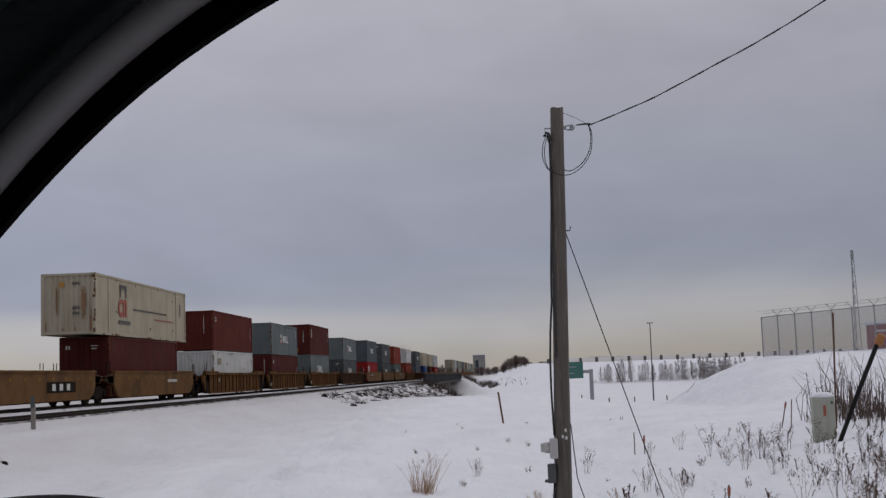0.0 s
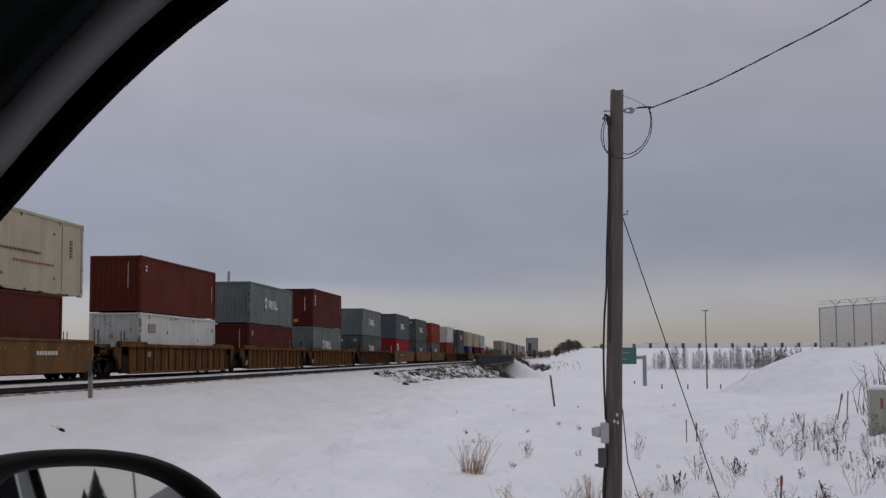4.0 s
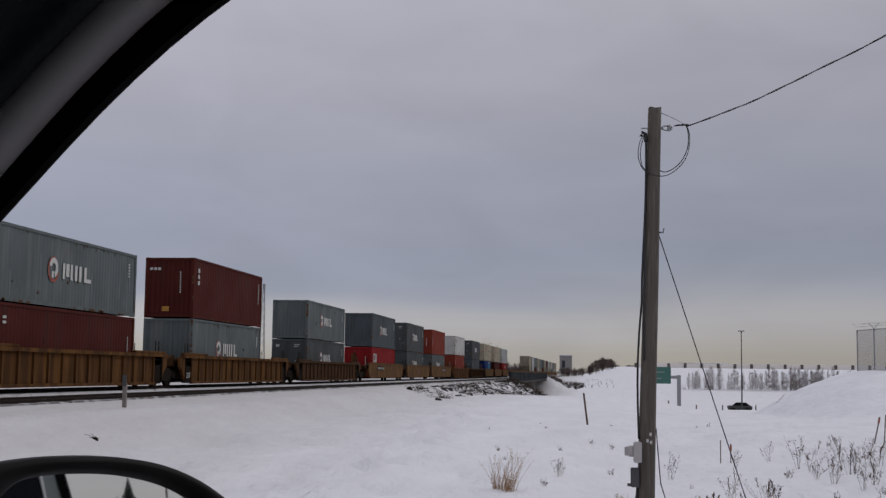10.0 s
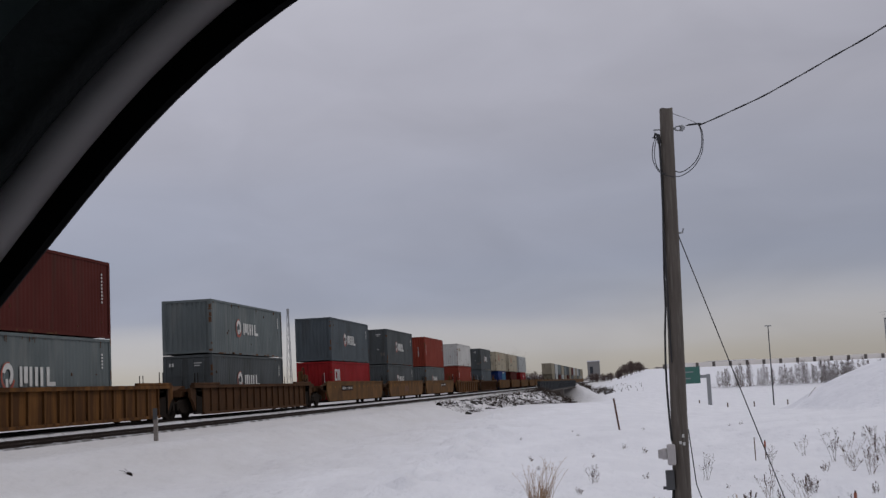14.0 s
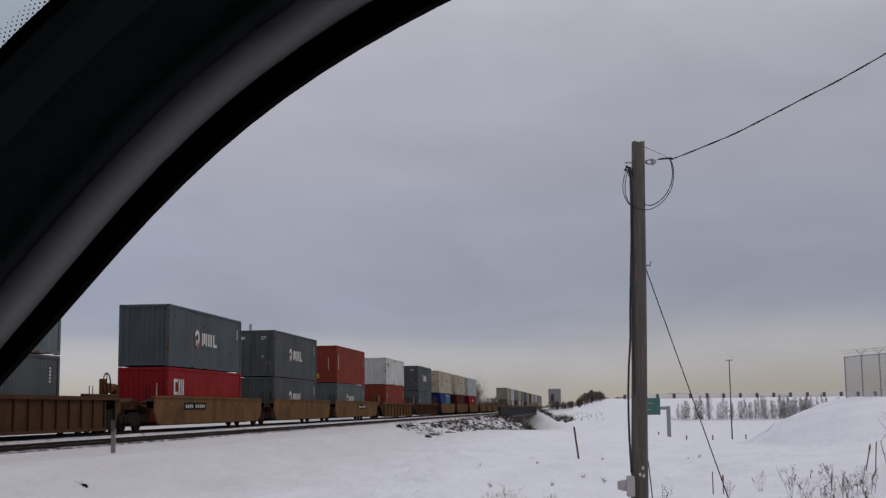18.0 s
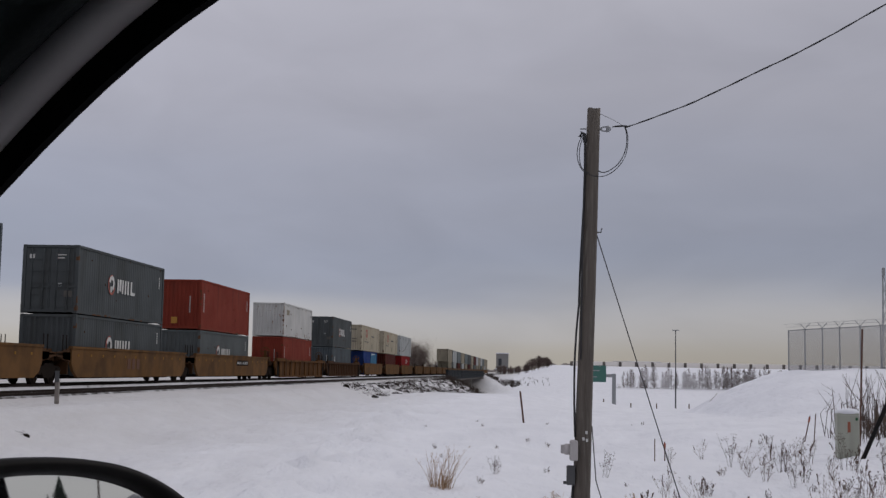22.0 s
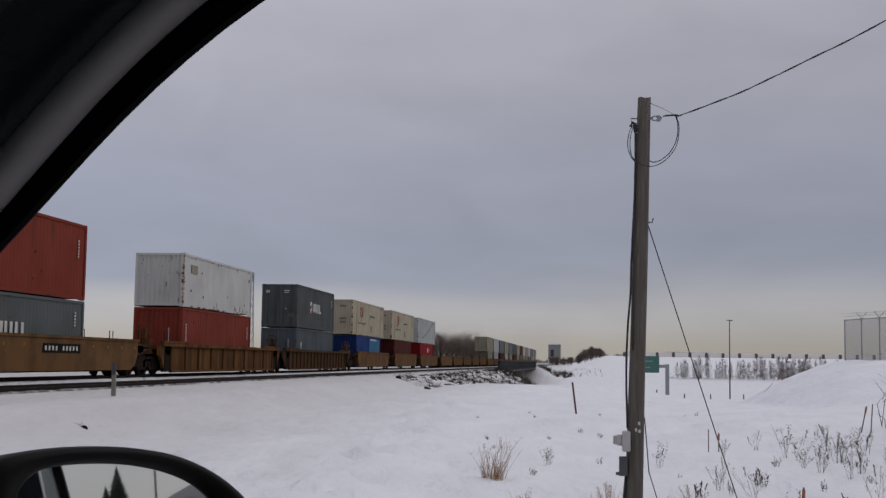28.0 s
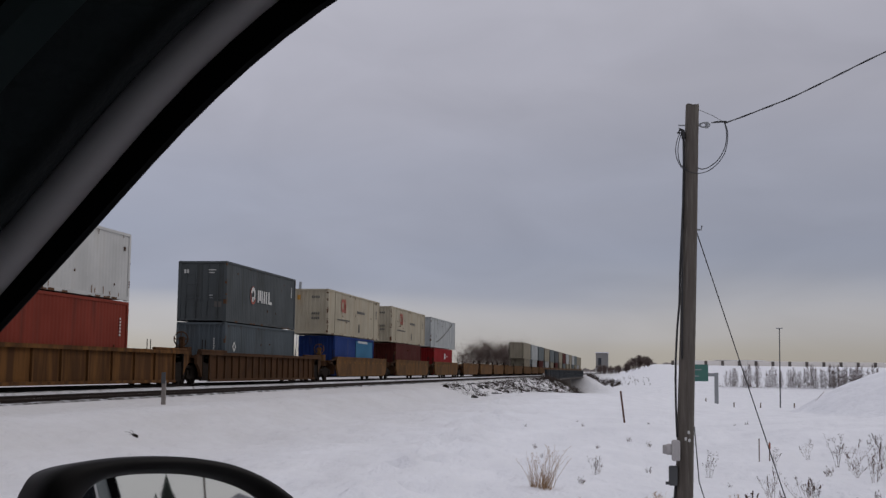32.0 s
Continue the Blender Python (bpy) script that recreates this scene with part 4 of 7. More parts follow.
well_car(19.6, 36.6, "ribbed", "car_yellow", [-2.5, 17.0 + 1.6], WELL_RIB, number="257")
well_car(42.0, 60.2, "ribbed", "car_brown", [-1.5, 18.2 + 1.5], WELL_DARK, brake="far")
well_car(65.8, 84.1, "smooth", "car_tan", [-1.4], WELL_SMOOTH, plate=(4.1, 7.5, 0.92, 1.26, 10))
well_car(87.2, 104.0, "smooth", "car_tan", [-1.55], WELL_SMOOTH, faint=((7.0, 9.0, 0.62, 1.12, 3, M_FADED),))
well_car(106.1, 125.2, "smooth", "car_tan", [-1.05, 19.1 + 1.5], WELL_SMOOTH, plate=(9.7, 13.0, 0.92, 1.26, 10))
well_car(129.6, 148.4, "ribbed", "car_yellow", [-1.5, 18.8 + 1.5], WELL_RIB, brake=True, spacing=2.1)
well_car(152.7, 171.4, "ribbed", "car_brown", [-1.5, 18.7 + 1.5], WELL_DARK, brake=True)
well_car(177.2, 193.5, "smooth", "car_tan", [-1.6], WELL_SMOOTH, brake=True)
well_car(197.7, 213.6, "smooth", "car_tan", [-2.1], WELL_SMOOTH)
well_car(217.6, 233.4, "smooth", "car_tan", [-2.0, 17.6], WELL_SMOOTH)
for a, b in ((238.4, 251.9), (254.2, 267.3), (269.5, 282.4), (284.7, 297.8), (300.0, 314.2)):
    well_car(a, b, "smooth", "car_tan", [-1.2], "empty " + WELL_SMOOTH)

F0 = 0.32
LO, HC = 2.59, 2.90
T40, T53 = 12.19, 16.15


def stack(s, low, high):
    """A lower and an upper box: (offset, length, height, paint, front, mark, label)."""
    z = F0
    for off, length, height, key, front, mark, label in (low, high):
        shipping_container(s + off, z, length, height, key, front, mark, label)
        z += height + 0.035


stack(-40.57, (0, T40, HC, "maroon", "door", "", "dark red container with doors and lock bars in a well"),
      (-1.98, T53, HC, "cream", "panel", "domestic", "rust-streaked cream 53-foot container with faded marks"))
stack(-19.43, (0, T40, LO, "white", "panel", "white_box", "dirty white container in a well car"), (0, T40, LO, "brown_red", "panel", "leasing", "dull red-brown container on a white one"))
stack(0.40, (0, T40, LO, "maroon", "panel", "leasing", "dark red container low in a well car"), (0, T40, LO, "grey", "panel", "shipline", "grey container with white brand bars and emblem"))
stack(20.10, (0, T40, HC, "grey", "panel", "shipline", "grey-green container low in a well car"), (0, T40, HC, "maroon", "panel", "letters_high", "dark maroon container with white codes"))
stack(43.97, (0, T40, LO, "dark_grey", "door", "shipline", "dark grey container with doors in a brown well"), (0, T40, LO, "grey", "panel", "shipline", "grey container with white brand bars"))
stack(68.19, (0, T40, LO, "red", "panel", "block", "bright red container low in a well car"), (0, T40, HC, "slate", "panel", "shipline", "slate blue-grey container with emblem and brand bars"))
stack(88.02, (0, T40, LO, "dark_grey", "panel", "shipline", "dark grey container low in a well car"), (0, T40, HC, "dark_grey", "door", "shipline", "dark grey container with its doors to the front"))
stack(107.64, (0, T40, LO, "steel_grey", "panel", "shipline", "steel grey container low in a well car"), (0, T40, HC, "orange_red", "panel", "codes", "faded orange-red container with white codes"))
stack(131.61, (0, T40, HC, "orange_red", "panel", "codes", "faded orange-red container in a ribbed well"), (0, T40, LO, "white", "panel", "white_box", "dirty white container with rust runs"))
stack(155.33, (0, T40, LO, "slate", "panel", "lozenge", "blue-grey container low in a well car"), (0, T40, HC, "dark_grey", "door", "shipline", "dark grey container with doors and brand bars"))
stack(177.34, (0, T40, LO, "blue", "panel", "asian_line", "deep blue container with a light blue half"), (-1.98, T53, HC, "cream", "panel", "domestic_plain", "cream 53-foot container with orange-red loop mark"))
stack(198.4, (0, T40, LO, "maroon", "panel", "", "dark red container low in a well car"), (-1.98, T53, HC, "cream", "panel", "domestic_plain", "cream 53-foot container with orange-red loop mark"))
stack(218.3, (0, T40, LO, "red", "panel", "red_codes", "bright red container with white lettering bars"), (-1.98, T53, HC, "pale_grey", "panel", "swoosh", "pale grey 53-foot container with a dark curved stripe"))
FAR_LOAD = [("tan", "tan"), ("pale_grey", "pale_grey"), ("grey", "maroon"), ("tan", "pale_grey"), ("grey", "tan"), ("dark_grey", "maroon"), ("tan", "tan"), ("maroon", "grey"),
            ("pale_grey", "tan"), ("tan", "tan"), ("pale_grey", "grey"), ("grey", "tan"), ("tan", "pale_grey"), ("tan", "tan")]
for i, (hi_, lo_) in enumerate(FAR_LOAD):
    s = 318.5 + i * 18.0
    well_car(s - 0.6, s + 15.4, "smooth", "car_tan", [-1.2], WELL_SMOOTH)
    shipping_container(s + 1.98, F0, T40, LO, lo_, label="weathered container low in a well car far down the line", far=True)
    shipping_container(s, F0 + LO + 0.015, T53, HC, hi_, label="weathered long container far down the line", far=True)

# ---- things beside the line ----
M_POLE = material("weathered_pole_wood", (0.115, 0.098, 0.082), 0.9, second=(0.055, 0.045, 0.038), scale=3, amount=0.9, dirt=(0.16, 0.145, 0.125), dirt_scale=6, dirt_amount=0.4, stretch=(6, 6, 0.35), bump=0.7, bump_scale=9)
M_CABLE = material("black_cable", (0.018, 0.018, 0.02), 0.6)
M_GALV = material("galvanised_steel", (0.30, 0.31, 0.32), 0.5, 0.4, second=(0.22, 0.23, 0.24), scale=5)
M_PALE_BOX = material("pale_enamel", (0.42, 0.40, 0.39), 0.5, second=(0.33, 0.31, 0.31), scale=6, dirt=GRIME, dirt_scale=4, dirt_amount=0.25)
M_DARK_BOX = material("dark_grey_box", (0.065, 0.067, 0.07), 0.6)
M_RUSTY = material("rusty_stake", (0.12, 0.055, 0.035), 0.85, second=(0.07, 0.035, 0.025), scale=8, bump=0.3)
M_ORANGE = material("orange_tape", (0.33, 0.10, 0.055), 0.7, second=(0.24, 0.075, 0.045), scale=9)
M_TWIG = material("dry_stems", (0.235, 0.17, 0.13), 0.9, second=(0.11, 0.08, 0.065), scale=12)
M_FARBARK = dull(material("pale_bare_branches", (0.16, 0.12, 0.108), 0.95, second=(0.11, 0.082, 0.074), scale=2), 0.1)
M_SPRIG = material("dark_stems", (0.10, 0.07, 0.055), 0.9, second=(0.055, 0.04, 0.032), scale=10)
M_SEED = dull(material("seed_heads", (0.135, 0.088, 0.066), 0.95, second=(0.06, 0.041, 0.034), scale=20, bump=0.5), 0.1)
M_GRASS = dull(material("dry_grass", (0.50, 0.34, 0.205), 0.9, second=(0.27, 0.165, 0.092), scale=15, amount=0.9), 0.15)
M_BARK = material("bare_branches", (0.115, 0.092, 0.082), 0.95, second=(0.075, 0.06, 0.054), scale=3)

POLE_BASE, POLE_TOP = Vector((0.6926, 17.94, -1.90)), Vector((0.865, 17.94, 4.655))


def on_pole(z):
    return POLE_BASE.lerp(POLE_TOP, (z - POLE_BASE.z) / (POLE_TOP.z - POLE_BASE.z))


def utility_pole():
    pole = thing("utility_pole", "weathered grey-brown wooden utility pole with a meter box", "utility pole", Matrix.Translation(POLE_BASE))
    s = Shape()
    rows = []
    for i in range(13):
        t = i / 12
        c = (POLE_TOP - POLE_BASE) * t
        r = 0.128 + (0.096 - 0.128) * t
        rows.append([c + Vector((math.cos(a * math.pi / 10) * r * (1 + 0.02 * math.sin(3 * a + i)), math.sin(a * math.pi / 10) * r, 0.012 * math.cos(a) if i == 12 else 0)) for a in range(20)])
    s.loft(rows, smooth=True)
    part("shaft", s, M_POLE, pole)

    def rel(z, dx=0.0, dy=0.0):
        return on_pole(z) - POLE_BASE + Vector((dx, dy, 0))
    b = Shape().bevel_box(-0.135, -0.02, -0.10, 0.10, -0.345, -0.06, 0.015)
    part("meter_box", b, M_PALE_BOX, pole, "pale meter box", at=Matrix.Translation(rel(-0.08, -0.06, -0.1)))
    m = Shape().tube([(0, 0.0, 0), (0, -0.07, 0), (0, -0.075, 0), (0, -0.13, 0)], [0.078, 0.078, 0.066, 0.06], 16)
    part("meter", m, M_PALE_BOX, pole, "round meter", at=Matrix.Translation(rel(-0.27, -0.185, -0.1)) @ pose(0, 0, 0, 0, 0, -90))
    part("switch_box", Shape().bevel_box(-0.055, 0.065, -0.06, 0.06, -0.27, 0, 0.01).box(-0.10, -0.055, -0.02, 0.02, -0.26, -0.22), M_DARK_BOX, pole, "dark grey switch box", at=Matrix.Translation(rel(-0.5, -0.17, -0.08)))
    c = Shape()
    c.tube([rel(z, -0.115 + 0.012 * math.sin(z * 2.3) - (0.055 * math.sin(math.pi * (z + 0.1) / 1.9) if z < 1.8 else 0), -0.06) for z in (-0.1, 0.15, 0.4, 0.7, 1.0, 1.4, 1.8, 2.2, 2.6, 3.2, 3.7, 4.2)], 0.017, 6)
    c.tube([rel(-0.75, -0.12, -0.06), rel(-1.1, -0.14, -0.05), rel(-1.5, -0.12, -0.05)], 0.022, 6)
    c.tube([rel(z, -0.11 + 0.05 * max(0, 3.0 - z) * 0.35, -0.12) for z in (3.0, 2.3, 1.6, 1.0)], 0.012, 5)
    c.tube([rel(4.15, -0.115, -0.06), rel(4.27, -0.13, -0.06), rel(4.295, -0.17, -0.06), rel(4.23, -0.19, -0.06)], 0.028, 8)
    part("service_cable", c, M_CABLE, pole, "black service cable")

    def bent(pts, n=6):
        """Points of a smooth curve through the given ones."""
        pts = [Vector(q) for q in pts]
        pts = [2 * pts[0] - pts[1]] + pts + [2 * pts[-1] - pts[-2]]
        out = []
        for i in range(1, len(pts) - 2):
            a, b_, c_, d_ = pts[i - 1:i + 3]
            for j in range(n):
                t = j / n
                out.append(0.5 * (2 * b_ + (c_ - a) * t + (2 * a - 5 * b_ + 4 * c_ - d_) * t * t + (3 * b_ - a - 3 * c_ + d_) * t ** 3))
        return out + [pts[-2]]

    def at_head(pts):
        return bent([Vector((x, 17.80 if 0.72 < x < 1.0 else 17.86, z)) - POLE_BASE for x, z in pts])
    part("drip_loop", Shape().tube(at_head([(1.312, 4.375), (1.335, 4.26), (1.335, 4.12), (1.30, 3.98), (1.22, 3.84), (1.10, 3.74), (1.0, 3.705), (0.93, 3.715)]), 0.0075, 6), M_CABLE, pole, "drooping loop of grey cable")
    part("drip_loop", Shape().tube(at_head([(1.318, 4.375), (1.352, 4.25), (1.35, 4.1), (1.31, 3.93), (1.20, 3.77), (1.06, 3.67), (0.93, 3.635), (0.80, 3.665), (0.70, 3.74), (0.64, 3.86), (0.622, 3.99), (0.65, 4.15), (0.70, 4.25)]), 0.0065, 6), M_CABLE, pole, "long thin loop of grey cable")
    part("drip_loop", Shape().tube(at_head([(0.715, 4.26), (0.668, 4.1), (0.655, 3.95), (0.68, 3.80), (0.74, 3.71), (0.80, 3.69)]), 0.0065, 6), M_CABLE, pole, "thin loop of grey cable")
    part("through_bolt", Shape().tube([rel(4.36, -0.19), rel(4.36, 0.13)], 0.011, 6), M_GALV, pole, "galvanised bolt")
    part("clevis", Shape().tube(bent([rel(4.36, 0.09), rel(4.39, 0.15), rel(4.385, 0.23), rel(4.36, 0.25), rel(4.335, 0.23), rel(4.33, 0.15), rel(4.36, 0.09)]), 0.011, 6), M_GALV, pole, "galvanised clevis")
    part("spool_insulator", Shape().tube([rel(4.315, 0.21), rel(4.335, 0.21), rel(4.36, 0.21), rel(4.385, 0.21), rel(4.405, 0.21)], [0.022, 0.034, 0.02, 0.034, 0.022], 10), M_GALV, pole, "grey spool insulator")
    part("wire_grip", Shape().tube([rel(4.39, 0.27), rel(4.40, 0.33), rel(4.405, 0.45), rel(4.41, 0.49)], [0.006, 0.014, 0.014, 0.006], 6), M_CABLE, pole, "dark wire grip")
    part("stay_hook", Shape().tube([rel(2.84, 0.10), rel(2.84, 0.16), rel(2.90, 0.17)], 0.013, 5), M_GALV, pole, "galvanised stay hook")
    for z, dx in ((-0.03, 0.04), (-0.12, 0.0), (-0.14, 0.05)):
        part("tag", Shape().box(-0.016, 0.016, -0.004, 0.004, -0.022, 0.022), M_LETTER, pole, "small white tag", at=Matrix.Translation(rel(z, dx, -0.122)))
    # the line that leaves the pole top, and the stay
    pts = bent([(1.31, 17.94, 4.38), (1.45, 17.84, 4.41), (2.16, 17.2, 4.575), (2.855, 16.5, 4.80), (3.505, 15.9, 5.03), (4.15, 15.2, 5.30), (6.5, 13.2, 6.40), (11.0, 9.5, 8.8)], 12)
    for ph, rad in ((0, 0.0085), (3.1, 0.006)):
        part("overhead_wire", Shape().tube([q + Vector((0, 0.0055 * math.cos(q.x * 11 + ph), 0.0055 * math.sin(q.x * 11 + ph))) - POLE_BASE for q in pts], rad, 5), M_CABLE, pole, "strand of twisted black overhead wire")
    part("top_wire", Shape().tube([rel(4.59, 0.08), rel(4.50, 0.28), Vector((1.31, 17.94, 4.40)) - POLE_BASE], 0.0045, 4), M_GALV, pole)
    part("stay_wire", Shape().tube([rel(2.80, 0.1), Vector((2.35, 17.57, -1.80)) - POLE_BASE], 0.008, 5), M_CABLE, pole, "steel stay wire to the ground")
    part("ground_wire", Shape().tube([rel(0.05, 0.12), rel(-0.7, 0.19, -0.2), rel(-1.4, 0.42, -0.5), rel(-1.65, 0.5, -0.6)], 0.008, 5), M_CABLE, pole)


utility_pole()


def stake(x, y, height, r, mat, lean, label, name="stake", category="stake"):
    z = ground_z(x, y)
    ob = thing(name, label, category, pose(x, y, z - 0.1, lean[0], lean[1], 0), "stakes in the snow")
    part("rod", Shape().box(-r, r, -r, r, 0, height + 0.1), mat, ob)
    return ob


stake(-0.29, 47.6, 1.20, 0.035, M_RUSTY, (0, -7), "rust-brown wooden stake leaning in the snow")
for x, y, h, m, ln in ((2.94, 27.9, 0.42, M_RUSTY, 0), (2.72, 27.9, 0.5, M_TWIG, 0), (3.11, 18.4, 0.42, M_RUSTY, 3), (6.23, 29.2, 0.62, M_RUSTY, 12), (6.46, 29.2, 0.62, M_TWIG, 4),
                       (12.1, 88.0, 1.15, M_TWIG, 42)):
    st = stake(x, y, h, 0.011, m, (0, ln), "thin brown wooden survey stake")
    if m == M_RUSTY and y < 30:
        part("tape", Shape().box(-0.02, 0.02, -0.02, 0.02, h - 0.05, h + 0.07), M_ORANGE, st, "faded orange tape")
for x, y in ((7.49, 205.0), (8.3, 205.0)):
    stake(x, y, 4.0, 0.12, M_ORANGE, (0, 8), "orange-topped snow marker far off")
rod = stake(6.72, 26.2, 2.4, 0.016, M_RUSTY, (0, 2), "tall thin red-brown marker rod", "marker_rod", "marker")

# marker post by the line
mp = thing("marker_post", "short grey post with a small dark sign by the track", "marker post", pose(-13.22, 33.9, ground_z(-13.22, 33.9) - 0.1))
part("post", Shape().bevel_box(-0.055, 0.055, -0.045, 0.045, 0, 0.78, 0.006), material("grey_brown_post", (0.24, 0.215, 0.195), 0.8, second=(0.16, 0.14, 0.125), scale=7), mp)
part("sign", Shape().box(-0.06, 0.06, -0.06, -0.045, 0.7, 1.02), M_DARK_BOX, mp, "small dark sign plate")

# the roadside cabinet
cz = ground_z(6.12, 24.8)
cab = thing("utility_cabinet", "pale green-grey utility cabinet capped with snow", "utility cabinet", pose(6.15, 24.9, cz - 0.02, 0, 0, -6) @ Matrix.Diagonal((0.9, 0.9, 1.02, 1)))
M_CAB = material("cabinet_paint", (0.36, 0.37, 0.31), 0.6, second=(0.29, 0.30, 0.25), scale=3, dirt=GRIME, dirt_amount=0.25, streak=True)
part("body", Shape().bevel_box(-0.23, 0.23, -0.2, 0.2, 0, 0.86, 0.012), M_CAB, cab)
part("door", Shape().bevel_box(-0.2, 0.2, -0.212, -0.195, 0.06, 0.82, 0.004), M_CAB, cab)
part("warning_label", Shape().box(-0.02, 0.04, -0.218, -0.21, 0.5, 0.7), M_ORANGE, cab, "orange-red warning label")
part("sticker", Shape().tube([(0.17, -0.218, 0.75), (0.17, -0.21, 0.75)], 0.03, 10), material("green_sticker", (0.02, 0.10, 0.04), 0.5), cab, "round green sticker")
sc_ = Shape()
sc_.loft([[(0.24 * k * math.cos(a * math.pi / 8) * 1.1, 0.21 * k * math.sin(a * math.pi / 8) * 1.1, z) for a in range(16)] for k, z in ((1.0, 0.85), (0.98, 0.89), (0.75, 0.93), (0.3, 0.95))], smooth=True)
part("snow_cap", sc_, M_SNOW, cab, "cap of snow")

# striped red signal box behind, with its leaning arm
arm = thing("leaning_pole", "black pole leaning over the snow with a yellow head", "pole", pose(6.15, 24.0, ground_z(6.15, 24.0) - 0.04))
part("shaft", Shape().tube([(0, 0, -0.1), (0.43, 0, 0.88), (0.88, 0, 1.86)], 0.042, 10), dull(material("tarred_pole", (0.014, 0.012, 0.012), 0.8), 0.2), arm)
part("head", Shape().bevel_box(-0.075, 0.075, -0.07, 0.07, -0.03, 0.2, 0.03), material("yellow_orange_head", (0.36, 0.15, 0.04), 0.7, second=(0.22, 0.09, 0.03), scale=9), arm, "yellow-orange head", at=pose(0.90, 0, 1.86, 0, 24, 0))
box = thing("signal_hut", "small red hut with pale stripes and snow on its roof", "hut", pose(25.2, 82.5, ground_z(25.2, 82.5) - 0.2))
M_HUT = material("red_hut_paint", (0.26, 0.035, 0.03), 0.6, second=(0.2, 0.03, 0.025), scale=2)
hz = 3.45 - ground_z(25.2, 82.5) + 0.2
part("body", Shape().bevel_box(-1.4, 1.4, -1.2, 1.2, 0, hz - 0.35, 0.03), M_HUT, box)
part("stripe", Shape().box(-1.42, 1.42, -1.22, -1.19, hz - 0.85, hz - 0.72).box(-1.42, 1.42, -1.22, -1.19, hz - 1.25, hz - 1.12), M_LETTER, box, "pale stripe")
part("roof", Shape().bevel_box(-1.6, 1.6, -1.4, 1.4, hz - 0.36, hz - 0.15, 0.06), M_SNOW, box, "snow-covered roof")


# weeds and dry grass
def weed_mesh(seed, height):
    """A spray of thin wandering stems; each forks into twigs that carry small seed heads."""
    rnd = random.Random(seed)
    st, hd = Shape(), Shape()

    def seed_head(c, r):
        hd.loft([[c + Vector((math.cos(u * 1.57) * r * w, math.sin(u * 1.57) * r * w, zz * r)) for u in range(4)] for w, zz in ((0.5, -0.8), (1, 0.0), (0.4, 0.9))])

    for i in range(rnd.randint(6, 10)):
        a, tilt = rnd.uniform(0, 6.28), abs(rnd.gauss(0, 0.3))
        h = height * rnd.uniform(0.45, 1.0)
        p = Vector((rnd.uniform(-0.07, 0.07), rnd.uniform(-0.07, 0.07), -0.1))
        d = Vector((math.cos(a) * tilt, math.sin(a) * tilt, 1))
        pts = [p]
        for k in range(5):
            d = d + Vector((rnd.uniform(-0.14, 0.14), rnd.uniform(-0.14, 0.14), 0.0))
            pts.append(pts[-1] + d.normalized() * h * 0.23)
        st.tube(pts, [0.0042, 0.0038, 0.0034, 0.003, 0.0025, 0.0018], 3)
        for k in range(rnd.randint(5, 10)):
            u = rnd.uniform(1.6, 4.9)
            q0 = pts[int(u)].lerp(pts[int(u) + 1], u % 1)
            b = rnd.uniform(0, 6.28)
            l = height * rnd.uniform(0.06, 0.24) * (1.25 - u / 6)
            q1 = q0 + Vector((math.cos(b) * 0.7, math.sin(b) * 0.7, rnd.uniform(0.3, 1.2))) * l
            st.tube([q0, q1], [0.0024, 0.0015], 3)
            for _ in range(rnd.randint(1, 3)):
                e = q1 + Vector((rnd.uniform(-1, 1), rnd.uniform(-1, 1), rnd.uniform(0.1, 1))) * l * 0.4
                st.tube([q1, e], [0.0016, 0.0012], 3)
                if rnd.random() < 0.5:
                    seed_head(e, rnd.uniform(0.005, 0.0125))
        if rnd.random() < 0.3:
            # a dark seed spike at the tip
            for k in range(7):
                c = pts[-1].lerp(pts[-2], k / 6) + Vector((rnd.uniform(-0.012, 0.012), rnd.uniform(-0.012, 0.012), 0))
                seed_head(c, rnd.uniform(0.012, 0.02))
    return st.mesh("stems", M_TWIG if seed % 2 else M_SPRIG), hd.mesh("seed_heads", M_SEED)


WEEDS = [weed_mesh(40 + i, h) for i, h in enumerate((0.55, 0.7, 0.85, 1.0, 0.6, 0.8, 0.35, 0.4))]


def weed(x, y, k, size=1.0, turn=0.0):
    ob = thing("dry_weed", "dry brown weed with seed heads standing in the snow", "weed", pose(x, y, ground_z(x, y), 0, 0, turn) @ Matrix.Scale(size, 4), "weeds round the pole")
    for me, nm in zip(WEEDS[k], ("stalk", "seed_head")):
        tagged(part(nm, me, None, ob), kind="stuff")


PLACED = [(-0.70, 24.2, 2, 0.6), (-0.66, 24.3, 5, 0.6), (1.33, 16.3, 3, 1.1), (1.44, 24.8, 2, 0.9), (1.77, 19.6, 0, 1.0), (2.07, 16.8, 2, 1.0), (2.1, 15.5, 1, 1.1), (2.82, 15.5, 3, 1.0), (3.99, 25.4, 2, 1.1), (4.02, 21.8, 5, 1.0),
          (2.93, 21.0, 0, 0.9), (1.1, 17.0, 4, 0.8), (5.0, 24.0, 3, 0.9), (5.5, 22.5, 2, 1.1), (4.6, 19.2, 1, 1.0), (3.6, 17.6, 4, 1.0)]
for i, (x, y, k, sz) in enumerate(PLACED):
    weed(x, y, k, sz * 0.78, i * 47)
rnd = random.Random(11)
for i in range(84):
    y = rnd.uniform(14.2, 29)
    x = (0.09 + 0.26 * rnd.random() ** 0.8) * y + 0.2
    if not (abs(x - 0.247 * y) < 0.45 and y < 25):
        weed(x, y, rnd.randrange(8), rnd.uniform(0.35, 0.75), rnd.uniform(0, 360))
